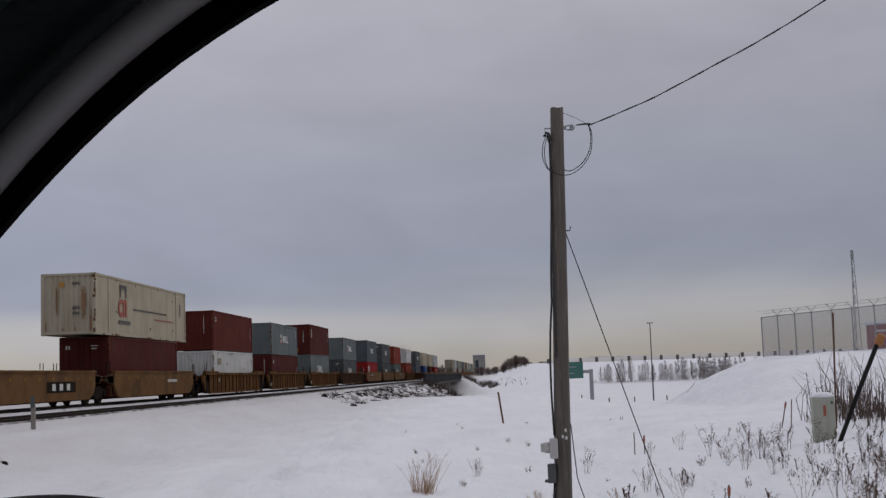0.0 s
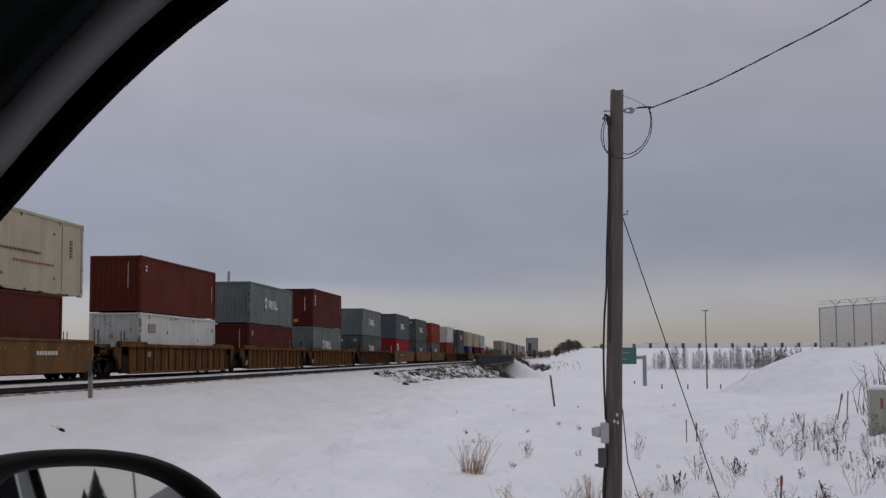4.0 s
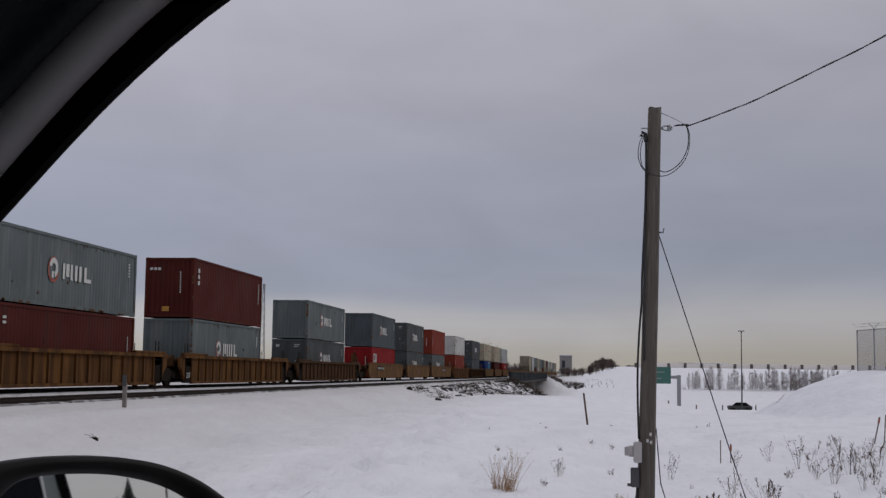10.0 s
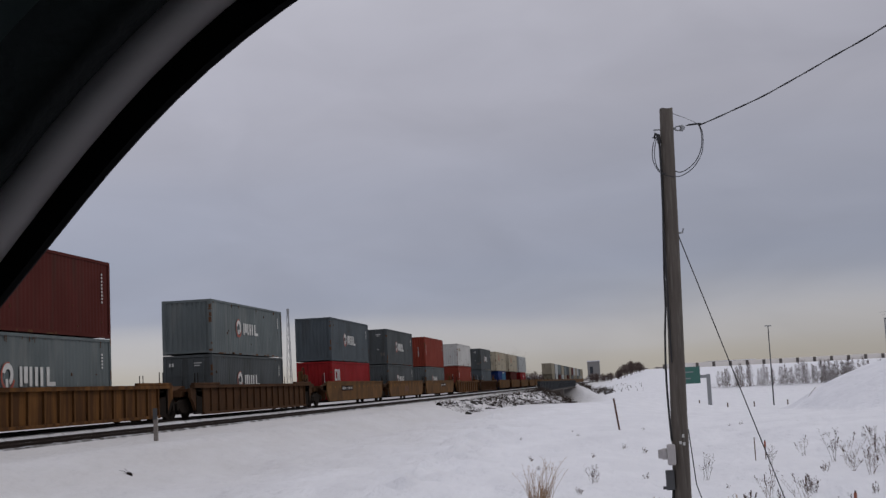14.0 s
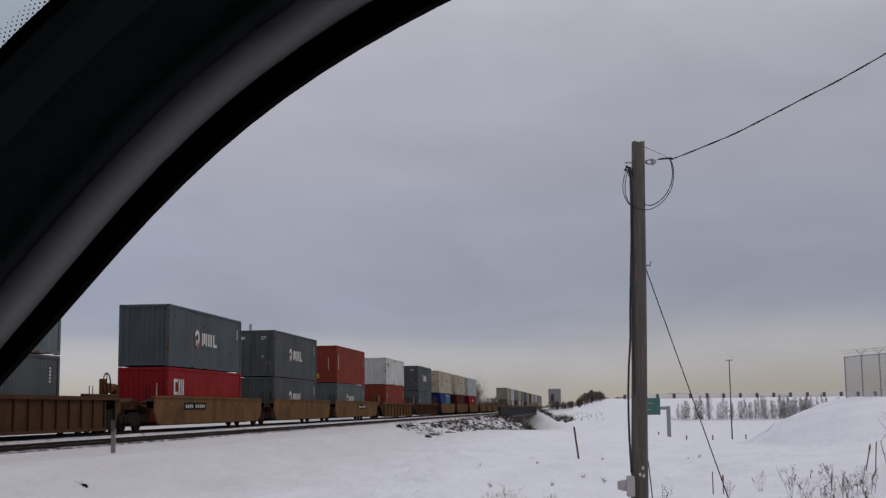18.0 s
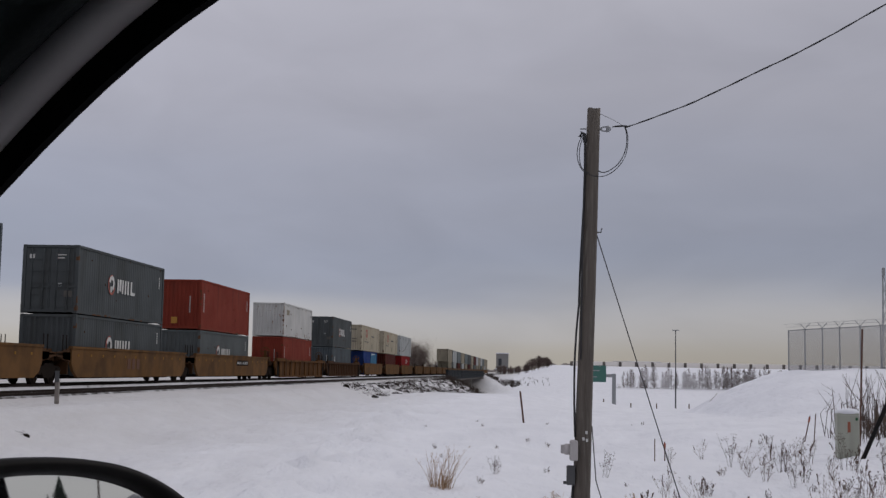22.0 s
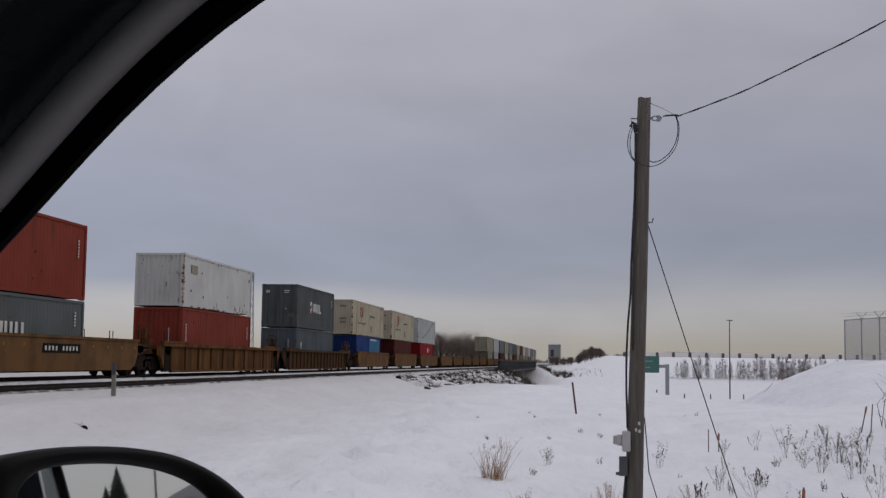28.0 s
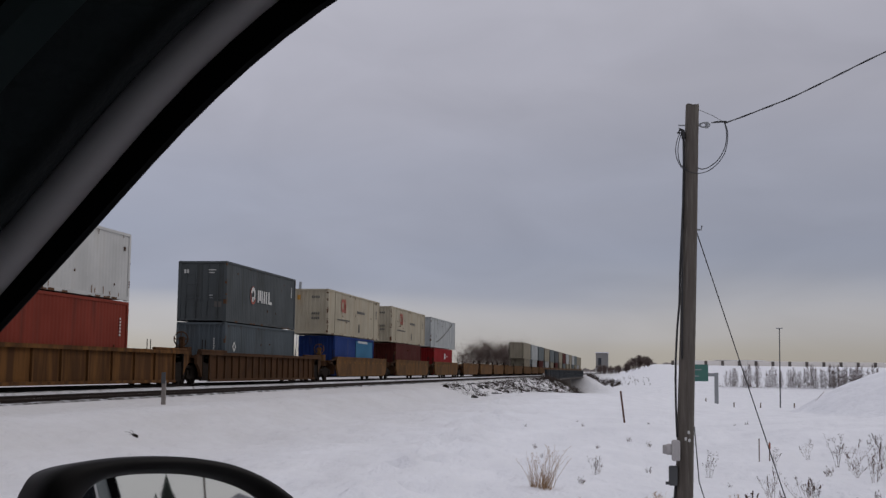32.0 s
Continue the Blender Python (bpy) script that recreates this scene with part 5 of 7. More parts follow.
for i in range(18):
    y = rnd.uniform(14.5, 20)
    weed(rnd.uniform(0.25, 0.37) * y, y, rnd.randrange(8), rnd.uniform(0.5, 0.85), rnd.uniform(0, 360))
for i in range(34):
    y = rnd.uniform(14.3, 24)
    weed((0.20 + 0.17 * rnd.random() ** 0.6) * y, y, rnd.randrange(8), rnd.uniform(0.45, 0.95), rnd.uniform(0, 360))
for i in range(14):
    y = rnd.uniform(20, 48)
    weed(rnd.uniform(-0.10, 0.10) * y, y, 6 + i % 2, rnd.uniform(0.3, 0.6), rnd.uniform(0, 360))
# a dense thicket of dark stems beyond the cabinet
th = Shape()
for i in range(26):
    y = rnd.uniform(25.5, 32)
    weed(y * rnd.uniform(0.235, 0.34), y, rnd.randrange(6), rnd.uniform(0.7, 1.15), rnd.uniform(0, 360))
for i in range(330):
    x, y = rnd.uniform(6.9, 10.5), rnd.uniform(25.5, 31)
    z = ground_z(x, y)
    h = 0.25 + 1.35 * rnd.random() ** 1.6
    th.tube([(x, y, z - 0.1), (x + rnd.uniform(-0.15, 0.15), y, z + h * 0.6), (x + rnd.uniform(-0.3, 0.3), y, z + h)], [0.009, 0.007, 0.003], 4)
    if i % 7 == 0:
        th.tube([(x, y, z - 0.1), (x + rnd.uniform(-0.05, 0.05), y, z + 0.3 + 0.5 * rnd.random())], [0.02, 0.013], 5)
    if i % 3 == 0:
        for k in range(3):
            q = z + h * rnd.uniform(0.4, 0.9)
            th.tube([(x, y, q), (x + rnd.uniform(-0.35, 0.35), y, q + 0.2)], [0.004, 0.002], 3)
thing("thicket", "thicket of bare dark stems in the snow", "thicket", kind="stuff", shape=th, material=M_SPRIG)


def grass_tuft(x, y, n, h, seed):
    r = random.Random(seed)
    s = Shape()
    lean = Vector((r.uniform(-0.3, 0.3), r.uniform(-0.2, 0.2), 0))
    for i in range(int(n * 2.6)):
        a, t = r.uniform(0, 6.28), abs(r.gauss(0, 0.09))
        q = h * r.uniform(0.25, 1.05)
        d = Vector((math.cos(a), math.sin(a), 0))
        pts = [Vector((r.gauss(0, 0.055), r.gauss(0, 0.05), -0.08))]
        v = d * t + lean + Vector((0, 0, 1))
        for k in range(4):
            v = v + d * t * 0.35 + Vector((r.uniform(-0.26, 0.26), r.uniform(-0.26, 0.26), -0.3 * t * k))
            pts.append(pts[-1] + v.normalized() * q * 0.28)
        s.tube(pts, [0.0036, 0.0032, 0.0027, 0.002, 0.001], 3)
        if q > 0.7 * h and i % 2:
            # a loose drooping panicle
            for k in range(5):
                u = pts[-2].lerp(pts[-1], k / 4)
                s.tube([u, u + Vector((r.uniform(-0.05, 0.05), r.uniform(-0.05, 0.05), r.uniform(-0.02, 0.05)))], [0.004, 0.0015], 3)
    thing("grass_tuft", "tuft of dry straw-coloured grass poking through snow", "grass", pose(x, y, ground_z(x, y)), "dry grass in the snow", shape=s, material=M_GRASS)


for i, (x, y, n, h) in enumerate(((-1.52, 21.7, 26, 0.78), (-1.66, 21.8, 16, 0.62), (-1.45, 21.5, 10, 0.4), (-0.8, 19.0, 14, 0.36), (0.12, 18.4, 14, 0.42), (0.42, 18.8, 20, 0.5), (0.28, 18.2, 10, 0.3), (0.95, 18.2, 12, 0.4), (1.2, 18.6, 10, 0.4), (-0.55, 18.3, 8, 0.24), (1.6, 19.8, 8, 0.3), (1.4, 17.2, 10, 0.4), (1.9, 17.9, 8, 0.35), (2.6, 16.9, 7, 0.3))):
    grass_tuft(x, y, n, h, 70 + i)

# a frozen clod and a broken stump near the track
for x, y, r, nm, lb in ((-10.9, 26.3, 0.07, "clod", "small dark clod of earth on the snow"), (-12.2, 81.0, 0.22, "stump", "dark broken stump beside the track")):
    s = Shape()
    q = random.Random(5)
    f = [[q.uniform(0.6, 1.35) for _ in range(9)] for _ in range(4)]
    s.loft([[(math.cos(u * 0.698) * r * w * g[u] * 1.2, math.sin(u * 0.698) * r * w * g[u], zz * r * g[(u + 3) % 9]) for u in range(9)] for g, (w, zz) in zip(f, ((1.0, -0.4), (0.85, 0.15), (0.6, 0.5), (0.2, 0.75)))])
    if nm == "clod":
        for dx, dy, dz, l in ((-1, 0.2, 0.25, 0.26), (-0.9, -0.2, 0.02, 0.3), (-0.7, 0.3, 0.55, 0.17), (0.9, -0.3, -0.12, 0.15)):
            s.tube([(0, 0, 0.035), (dx * l * 0.5, dy * l, 0.04 + dz * l * 0.6), (dx * l, dy * l, 0.04 + dz * l)], [0.006, 0.004, 0.002], 4)
    thing(nm, lb, nm, pose(x, y, ground_z(x, y)), shape=s, material=M_STEEL)

# brush and stones on the flank of the embankment
br, stn = Shape(), Shape()
M_STONE = dull(material("dark_boulder", (0.045, 0.04, 0.037), 0.95, second=(0.025, 0.022, 0.02), scale=2, bump=0.4), 0.1)
M_BRUSH = dull(material("dark_brush", (0.06, 0.046, 0.038), 0.95, second=(0.035, 0.026, 0.022), scale=1.5), 0.1)
q = random.Random(21)


def bank_point(y, u):
    drop = max(0.3, -0.3 - level(y, LEVELS_BESIDE))
    x = -12.5 + u * (1.5 + 1.9 * drop)
    return Vector((x, y, ground_z(x, y)))


for i in range(430):
    y = 80 + 108 * q.random() ** 0.9
    c = bank_point(y, q.random() ** 1.2)
    if q.random() < 0.62 - 0.25 * noise.noise(Vector((c.x * 0.35, c.y * 0.12, 4))):
        # a low clump of fine twigs
        size = q.uniform(0.22, 0.6) * (0.7 + y / 260)
        for k in range(16):
            a, l = q.uniform(0, 6.28), size * q.uniform(0.4, 1)
            f = c + Vector((q.gauss(0, 0.25), q.gauss(0, 0.5), -0.06)) * size * 1.6
            br.tube([f, f + Vector((math.cos(a) * 0.6, math.sin(a) * 0.6, q.uniform(0.35, 1.0))) * l], [0.011 * (0.6 + y / 200), 0.006], 3)
    else:
        r = q.uniform(0.08, 0.24)
        g = [q.uniform(0.75, 1.3) for _ in range(7)]
        stn.loft([[(c.x + math.cos(u * 0.8976) * r * w * g[u], c.y + math.sin(u * 0.8976) * r * w * g[u] * 1.4, c.z + zz * r) for u in range(7)] for w, zz in ((0.9, -0.4), (1.0, 0.12), (0.55, 0.42))])
for i in range(46):
    # taller brush against the end of the bridge
    y = q.uniform(168, 187)
    c = bank_point(y, q.random())
    h = q.uniform(0.4, 1.2)
    for k in range(14):
        br.tube([c - Vector((0, 0, 0.1)), c + Vector((q.uniform(-0.5, 0.5), q.uniform(-0.5, 0.5), h * q.uniform(0.5, 1)))], [0.014, 0.008], 3)
for i in range(90):
    # and beyond the cutting, where the far bank begins
    y = q.uniform(322, 352)
    x = -12 + q.uniform(0, 9)
    c = Vector((x, y, ground_z(x, y)))
    for k in range(10):
        br.tube([c - Vector((0, 0, 0.1)), c + Vector((q.uniform(-0.8, 0.8), q.uniform(-0.6, 0.6), q.uniform(0.3, 1.1)))], [0.03, 0.015], 3)
thing("brush", "tangled bare brush on the snowy embankment", "brush", kind="stuff", shape=br, material=M_BRUSH)
thing("stones", "dark boulders showing through the embankment snow", "stones", kind="stuff", shape=stn, material=M_STONE)

# railway bridge over the highway
M_GIRDER = dull(material("blue_grey_girder", (0.032, 0.037, 0.043), 0.9, second=(0.022, 0.025, 0.028), scale=0.5, dirt=GRIME, dirt_amount=0.3, streak=True), 0.08)
M_CONCRETE = dull(material("stained_concrete", (0.21, 0.19, 0.17), 0.9, second=(0.11, 0.098, 0.09), scale=0.9, amount=0.9, bump=0.3, streak=True, dirt=GRIME), 0.08)
bridge = thing("rail_bridge", "blue-grey steel girder railway bridge over the cutting", "bridge", kind="structure")
stiff = Shape().box(0.4, 0.47, -0.06, 0.06, -0.32, 0.92).mesh("stiffener", M_GIRDER)
for x in (-12.9, -23.3):
    g = part("girder", Shape().box(x, x + 0.4, BRIDGE[0] - 1, BRIDGE[1] + 1, -0.42, 0.98).box(x - 0.1, x + 0.52, BRIDGE[0] - 1, BRIDGE[1] + 1, 0.93, 1.03).box(x - 0.1, x + 0.52, BRIDGE[0] - 1, BRIDGE[1] + 1, -0.5, -0.38), M_GIRDER, bridge)
    for i in range(34):
        part("stiffener", stiff, None, g, at=pose(x, BRIDGE[0] + 1 + i * 4, 0))
part("deck", Shape().box(-23.2, -12.6, BRIDGE[0] - 1, BRIDGE[1] + 1, -0.75, -0.46), M_CONCRETE, bridge)
for y in (BRIDGE[0], BRIDGE[1] - 1.5, 250):
    part("pier", Shape().box(-23.5, -12.3, y, y + 1.5, -6.0, -0.7), M_CONCRETE, bridge)
for y0, y1 in ((BRIDGE[0] - 5, BRIDGE[0] + 1.2), (BRIDGE[1] - 1.2, BRIDGE[1] + 5)):
    part("wing_wall", Shape().prism([(y0, -1.0), (y1, -0.55), (y1, -5.0), (y0, -5.0)], "x", -12.25, -11.9), M_CONCRETE, bridge, "stained concrete wing wall")

# highway things
def street_lamp(x, y, h):
    z = ground_z(x, y)
    ob = thing("street_lamp", "tall grey highway lamp post with a twin head", "street lamp", pose(x, y, z))
    part("pole", Shape().tube([(0, 0, -0.3), (0, 0, h)], [0.11, 0.07], 10), M_DARK_BOX, ob)
    for sx in (-1, 1):
        part("lamp_head", Shape().bevel_box(0.04, 0.48, -0.13, 0.13, h - 0.1, h + 0.06, 0.03), M_GALV, ob, at=pose(0, 0, 0, 0, 0, 0 if sx > 0 else 180))


street_lamp(21.5, 188.8, 7.55 - ground_z(21.5, 188.8))
gb = ground_z(12.6, 190)
sign = thing("highway_sign", "green highway sign on a grey gantry post", "road sign", pose(12.35, 189.5, gb))
gt = 0.86 - gb
part("post", Shape().box(-0.28, 0.28, -0.25, 0.25, -0.3, gt), M_GALV, sign)
part("beam", Shape().box(-4.6, 0.2, -0.22, 0.22, gt - 0.55, gt - 0.08), M_GALV, sign)
part("panel", Shape().box(-5.0, -1.2, -0.36, -0.28, gt - 1.3, gt + 1.2), material("sign_green", (0.055, 0.16, 0.13), 0.8, second=(0.045, 0.13, 0.11)), sign, "green sign panel")
part("writing_bar", Shape().box(-4.6, -2.2, -0.38, -0.355, gt + 0.35, gt + 0.5), M_GALV, sign)
part("writing_bar", Shape().box(-4.6, -2.6, -0.38, -0.355, gt - 0.6, gt - 0.45), M_GALV, sign)

# security fence on the mound
M_MESH = bpy.data.materials.new("chain_link_haze")
M_MESH.use_nodes = True
mb = M_MESH.node_tree.nodes["Principled BSDF"]
mb.inputs["Base Color"].default_value = (0.24, 0.245, 0.26, 1)
mb.inputs["Alpha"].default_value = 0.46
fence = thing("security_fence", "tall grey chain-link fence topped with barbed wire", "fence", kind="")
FP = [(17.72, 87.5), (18.62, 86.5), (19.5, 85.2), (20.35, 84.0), (21.3, 82.5), (22.2, 81.0), (23.1, 79.2), (24.0, 77.4), (24.9, 75.6), (25.8, 73.8), (26.7, 72.0)]
post_me = Shape().tube([(0, 0, -0.6), (0, 0, 2.85)], 0.045, 8).mesh("post", M_GALV)
top_me = Shape().tube([(-0.33, 0, 3.22), (0, 0, 2.85), (0.33, 0, 3.22)], 0.025, 5).mesh("barb_arm", M_GALV)
tops = []
for i, (x, y) in enumerate(FP):
    z = ground_z(x, y, False)
    tops.append(Vector((x, y, z + 2.85)))
    p = part("post", post_me, None, fence, at=pose(x, y, z))
    if i:
        part("barb_arm", top_me, None, fence, at=pose(x, y, z))
for a, b in zip(tops, tops[1:]):
    part("rail", Shape().tube([a - Vector((0, 0, 0.05)), b - Vector((0, 0, 0.05))], 0.025, 5), M_GALV, fence)
    d = Vector((0, 0, 2.9))
    part("mesh_panel", Shape().add([a - d, b - d, b, a], [(0, 1, 2, 3)]), M_MESH, fence, "woven wire mesh")
    bw = Shape()
    for dx, dz in ((-0.33, 0.37), (-0.18, 0.2), (0.18, 0.2), (0.33, 0.37)):
        bw.tube([a + Vector((dx, 0, dz)), b + Vector((dx, 0, dz))], 0.007, 3)
    part("barbed_wire", bw, M_GALV, fence)


# masts and far buildings
def lattice_mast(x, y, h, w, label):
    z = ground_z(x, y)
    ob = thing("lattice_mast", label, "mast", pose(x, y, z))
    n = 10
    legs = [(-1, -0.6), (1, -0.6), (0, 1)]
    pts = lambda i, k: Vector((legs[k][0] * w * (1 - 0.7 * i / n), legs[k][1] * w * (1 - 0.7 * i / n), h * i / n))
    for k in range(3):
        part("leg", Shape().tube([pts(0, k), pts(n, k)], w * 0.10, 5), M_GALV, ob)
    b = Shape()
    for i in range(n):
        for k in range(3):
            b.tube([pts(i, k), pts(i + 1, (k + 1) % 3)], w * 0.05, 4)
    part("bracing", b, M_GALV, ob)
    part("antenna", Shape().bevel_box(-w * 0.35, w * 0.35, -w * 0.35, w * 0.35, h * 0.97, h * 1.03, 0.03), M_GALV, ob)


lattice_mast(83.1, 300, 26.2 - ground_z(83.1, 300), 0.9, "grey lattice mast far behind the fence")
lattice_mast(-137, 500, 36, 1.3, "grey lattice mast far beyond the train")

M_WALLS = [material("far_wall_" + k, c, 0.8, second=tuple(0.8 * v for v in c), scale=0.3) for k, c in (("grey", (0.23, 0.225, 0.22)), ("pale", (0.5, 0.49, 0.46)), ("brown", (0.16, 0.12, 0.10)))]
M_WINDOW = material("dark_window", (0.03, 0.035, 0.045), 0.2)


def far_house(x, y, w, d, h, k, gable=True, turn=0.0):
    z = ground_z(x, y)
    ob = thing("house", "distant low building with a snowy roof", "building", pose(x, y, z, 0, 0, turn), "buildings on the horizon")
    part("wall", Shape().box(-w / 2, w / 2, -d / 2, d / 2, -0.5, h), M_WALLS[k], ob)
    if gable:
        part("roof", Shape().prism([(-w / 2 - 0.4, h), (w / 2 + 0.4, h), (0, h + w * 0.22)], "y", -d / 2 - 0.4, d / 2 + 0.4), M_SNOW, ob)
    else:
        part("roof", Shape().box(-w / 2 - 0.2, w / 2 + 0.2, -d / 2 - 0.2, d / 2 + 0.2, h, h + 0.5), M_SNOW, ob)
    for i in range(max(1, int(w / 5))):
        part("window", Shape().box(-w / 2 + 1.5 + i * 5, -w / 2 + 3.5 + i * 5, -d / 2 - 0.06, -d / 2 + 0.02, h * 0.4, h * 0.75), M_WINDOW, ob)


far_house(-19.3, 800, 7.8, 8, 12.6 - ground_z(-19.3, 800), 0, False)
far_house(-19.0, 792, 8.6, 4, 2.6 - ground_z(-19.0, 792), 1, False)
far_house(-12.5, 780, 6.0, 5, 1.7, 1, True)
for x, y, w, h, k in ((-60, 900, 22, 5, 0), (-118, 300, 9, 5, 2), (98, 1180, 44, 4.2, 2), (60, 1200, 16, 3.2, 0), (128, 1190, 14, 3.6, 0), (215, 1250, 40, 3.2, 2)):
    far_house(x, y, w, 10, h, k, w < 13)


# bare trees
def bare_tree(seed, h, spread_, n, fat=1.0, rise=(0.7, 2.0), top=1.05):
    r = random.Random(seed)
    tr = Shape().tube([(0, 0, -0.3), (0.03 * h * r.uniform(-1, 1), 0, h * 0.5), (0.04 * h * r.uniform(-1, 1), 0, h)], [h * 0.02, h * 0.013, h * 0.004], 6)
    cw = Shape()
    for i in range(n):
        t = r.uniform(0.08, 0.96)
        a = r.uniform(0, 6.28)
        l = spread_ * h * (top - t) * r.uniform(0.5, 1.2)
        p = Vector((0, 0, h * t))
        d = Vector((math.cos(a), math.sin(a), r.uniform(*rise))).normalized()
        e = p + d * l
        cw.tube([p, p.lerp(e, 0.5) + Vector((0, 0, 0.05 * l)), e], [h * 0.006 * fat, h * 0.0045 * fat, h * 0.002 * fat], 3)
        for k in range(4):
            u = p.lerp(e, r.uniform(0.3, 1))
            b = r.uniform(0, 6.28)
            cw.tube([u, u + Vector((math.cos(b) * 0.5, math.sin(b) * 0.5, r.uniform(0.5, 1.2))) * l * 0.4], [h * 0.0035 * fat, h * 0.0015 * fat], 3)
    return tr.mesh("trunk", M_FARBARK), cw.mesh("crown", M_FARBARK)




def slim_tree(seed, h):
    """A narrow upright tree, bare: limbs climb close to the trunk and end in fine twigs."""
    r = random.Random(seed)
    tr = Shape().tube([(0, 0, -0.3), (0.02 * h * r.uniform(-1, 1), 0, h * 0.5), (0.03 * h * r.uniform(-1, 1), 0, h * 0.97)], [0.06, 0.04, 0.01], 6)
    cw = Shape()
    for i in range(85):
        t = 0.9 * r.random() ** 1.3
        a = r.uniform(0, 6.28)
        l = h * min(1.0 - t, 0.55 + t) * 0.42 * r.uniform(0.45, 1.0)
        p = Vector((0, 0, h * t))
        d = Vector((math.cos(a), math.sin(a), r.uniform(0.3, 1.4))).normalized()
        e = p + d * l
        cw.tube([p, p.lerp(e, 0.5) + Vector((d.x, d.y, -0.3)) * 0.08 * l, e], [0.009, 0.007, 0.004], 3)
        for k in range(8):
            u = p.lerp(e, r.uniform(0.35, 1))
            b = r.uniform(0, 6.28)
            cw.tube([u, u + Vector((math.cos(b) * 0.6, math.sin(b) * 0.6, r.uniform(0.3, 1.2))) * r.uniform(0.25, 0.8)], [0.0065, 0.004], 3)
    return tr.mesh("trunk", M_FARBARK), cw.mesh("crown", M_FARBARK)


POPLARS = [slim_tree(3 + i, 6.2) for i in range(5)]
BUSHES = [bare_tree(30 + i, 5.0, 0.75, 90, 1.0) for i in range(3)]
LINE_TREES = [bare_tree(50 + i, 4.4, 0.95, 170, 0.40, (0.35, 1.6), 1.15) for i in range(3)]


def tree(x, y, kinds, k, size, label, group):
    ob = thing("bare_tree", label, "tree", pose(x, y, ground_z(x, y), 0, 0, k * 77) @ Matrix.Scale(size, 4), group)
    for me, nm in zip(kinds[k % len(kinds)], ("trunk", "crown")):
        part(nm, me, None, ob)


q = random.Random(8)
# clumps along the road: where each begins and ends, and how many trees stand in it
CLUMPS = [(23.9, 27.2, 5, 0.86), (28.2, 30.6, 4, 0.98), (31.4, 32.3, 2, 0.98), (33.7, 36.6, 4, 0.92), (37.3, 38.2, 2, 0.74), (39.3, 43.0, 6, 0.84), (43.4, 46.7, 5, 1.0), (47.6, 49.0, 3, 0.9), (49.6, 54.2, 11, 0.98),
          (54.8, 58.2, 9, 0.98), (58.6, 59.4, 1, 0.95), (60.2, 62.4, 3, 1.0), (64.1, 65.3, 2, 0.9), (66.0, 68.0, 2, 0.85), (69.5, 76.0, 6, 0.85), (77.0, 88.0, 9, 0.85)]
i = 0
for x0, x1, n, tall in CLUMPS:
    for j in range(n):
        tree(x0 + (x1 - x0) * (j + q.uniform(0.2, 0.8)) / n, 330 + q.uniform(-1.5, 1.5), POPLARS, i, tall * q.uniform(0.78, 1.08), "slim bare tree in a row beyond the highway", "row of bare trees")
        i += 1
for i, (x, y, sz) in enumerate([(-46 + 1.25 * j, 338 + (j * 7) % 15, 1.45 + 0.1 * ((j * 5) % 7) - 0.004 * (j - 6) ** 2) for j in range(14)]):
    tree(x, y, LINE_TREES, i, sz, "spreading bare tree behind the railway line", "trees behind the line")
for i in range(30):
    w = q.uniform(-1, 1)
    tree(2.3 + 7.0 * w, 600 + q.uniform(-8, 8), BUSHES, i, (1.3 - 0.75 * w * w) * q.uniform(0.8, 1.05), "dark leafless bush on the far snowfield", "far bushes")
for i in range(22):
    tree(-9 + q.uniform(-8, 3), 600 + q.uniform(-20, 20), BUSHES, i, q.uniform(0.5, 0.95), "dark leafless bush on the far snowfield", "far bushes")
for i in range(16):
    tree(-34 + q.uniform(-14, 8), 470 + 12 * i, BUSHES, i, q.uniform(0.8, 1.3), "dark leafless bush beside the far line", "far bushes")

us = Shape()
for i in range(700):
    x = q.uniform(21, 89)
    y = 329 + q.uniform(-1.5, 1.5)
    z = ground_z(x, y)
    us.tube([(x, y, z - 0.1), (x + q.uniform(-0.3, 0.3), y, z + q.uniform(0.3, 1.3))], [0.02, 0.008], 3)
thing("undergrowth", "low brown undergrowth along the row of trees", "undergrowth", kind="stuff", shape=us, material=M_FARBARK)

# evenly set small conifers along the far road, and the horizon's woods
def conifer_mesh(seed, h, mat):
    r = random.Random(seed)
    s = Shape()
    for i in range(1500):
        t = r.random() ** 0.9
        a = r.uniform(0, 6.28)
        l = 0.34 * h * min(0.8, 1.02 - t) * r.uniform(0.5, 1.15)
        p = Vector((0, 0, h * (0.06 + 0.94 * t)))
        e = p + Vector((math.cos(a) * l, math.sin(a) * l, -0.25 * l))
        w = Vector((-math.sin(a), math.cos(a), 0)) * l * 0.28
        s.add([p + Vector((0, 0, 0.03 * h)), e - w, e + Vector((0, 0, -0.06 * l)), e + w], [(0, 1, 2), (0, 2, 3)])
    return s.mesh("foliage", mat), Shape().tube([(0, 0, -0.2), (0, 0, h)], [h * 0.022, h * 0.004], 6).mesh("trunk", M_BARK)


M_NEEDLE = material("spruce_needles", (0.022, 0.035, 0.022), 0.9, second=(0.012, 0.02, 0.014), scale=2)
SPRUCE = conifer_mesh(4, 10.0, M_NEEDLE)


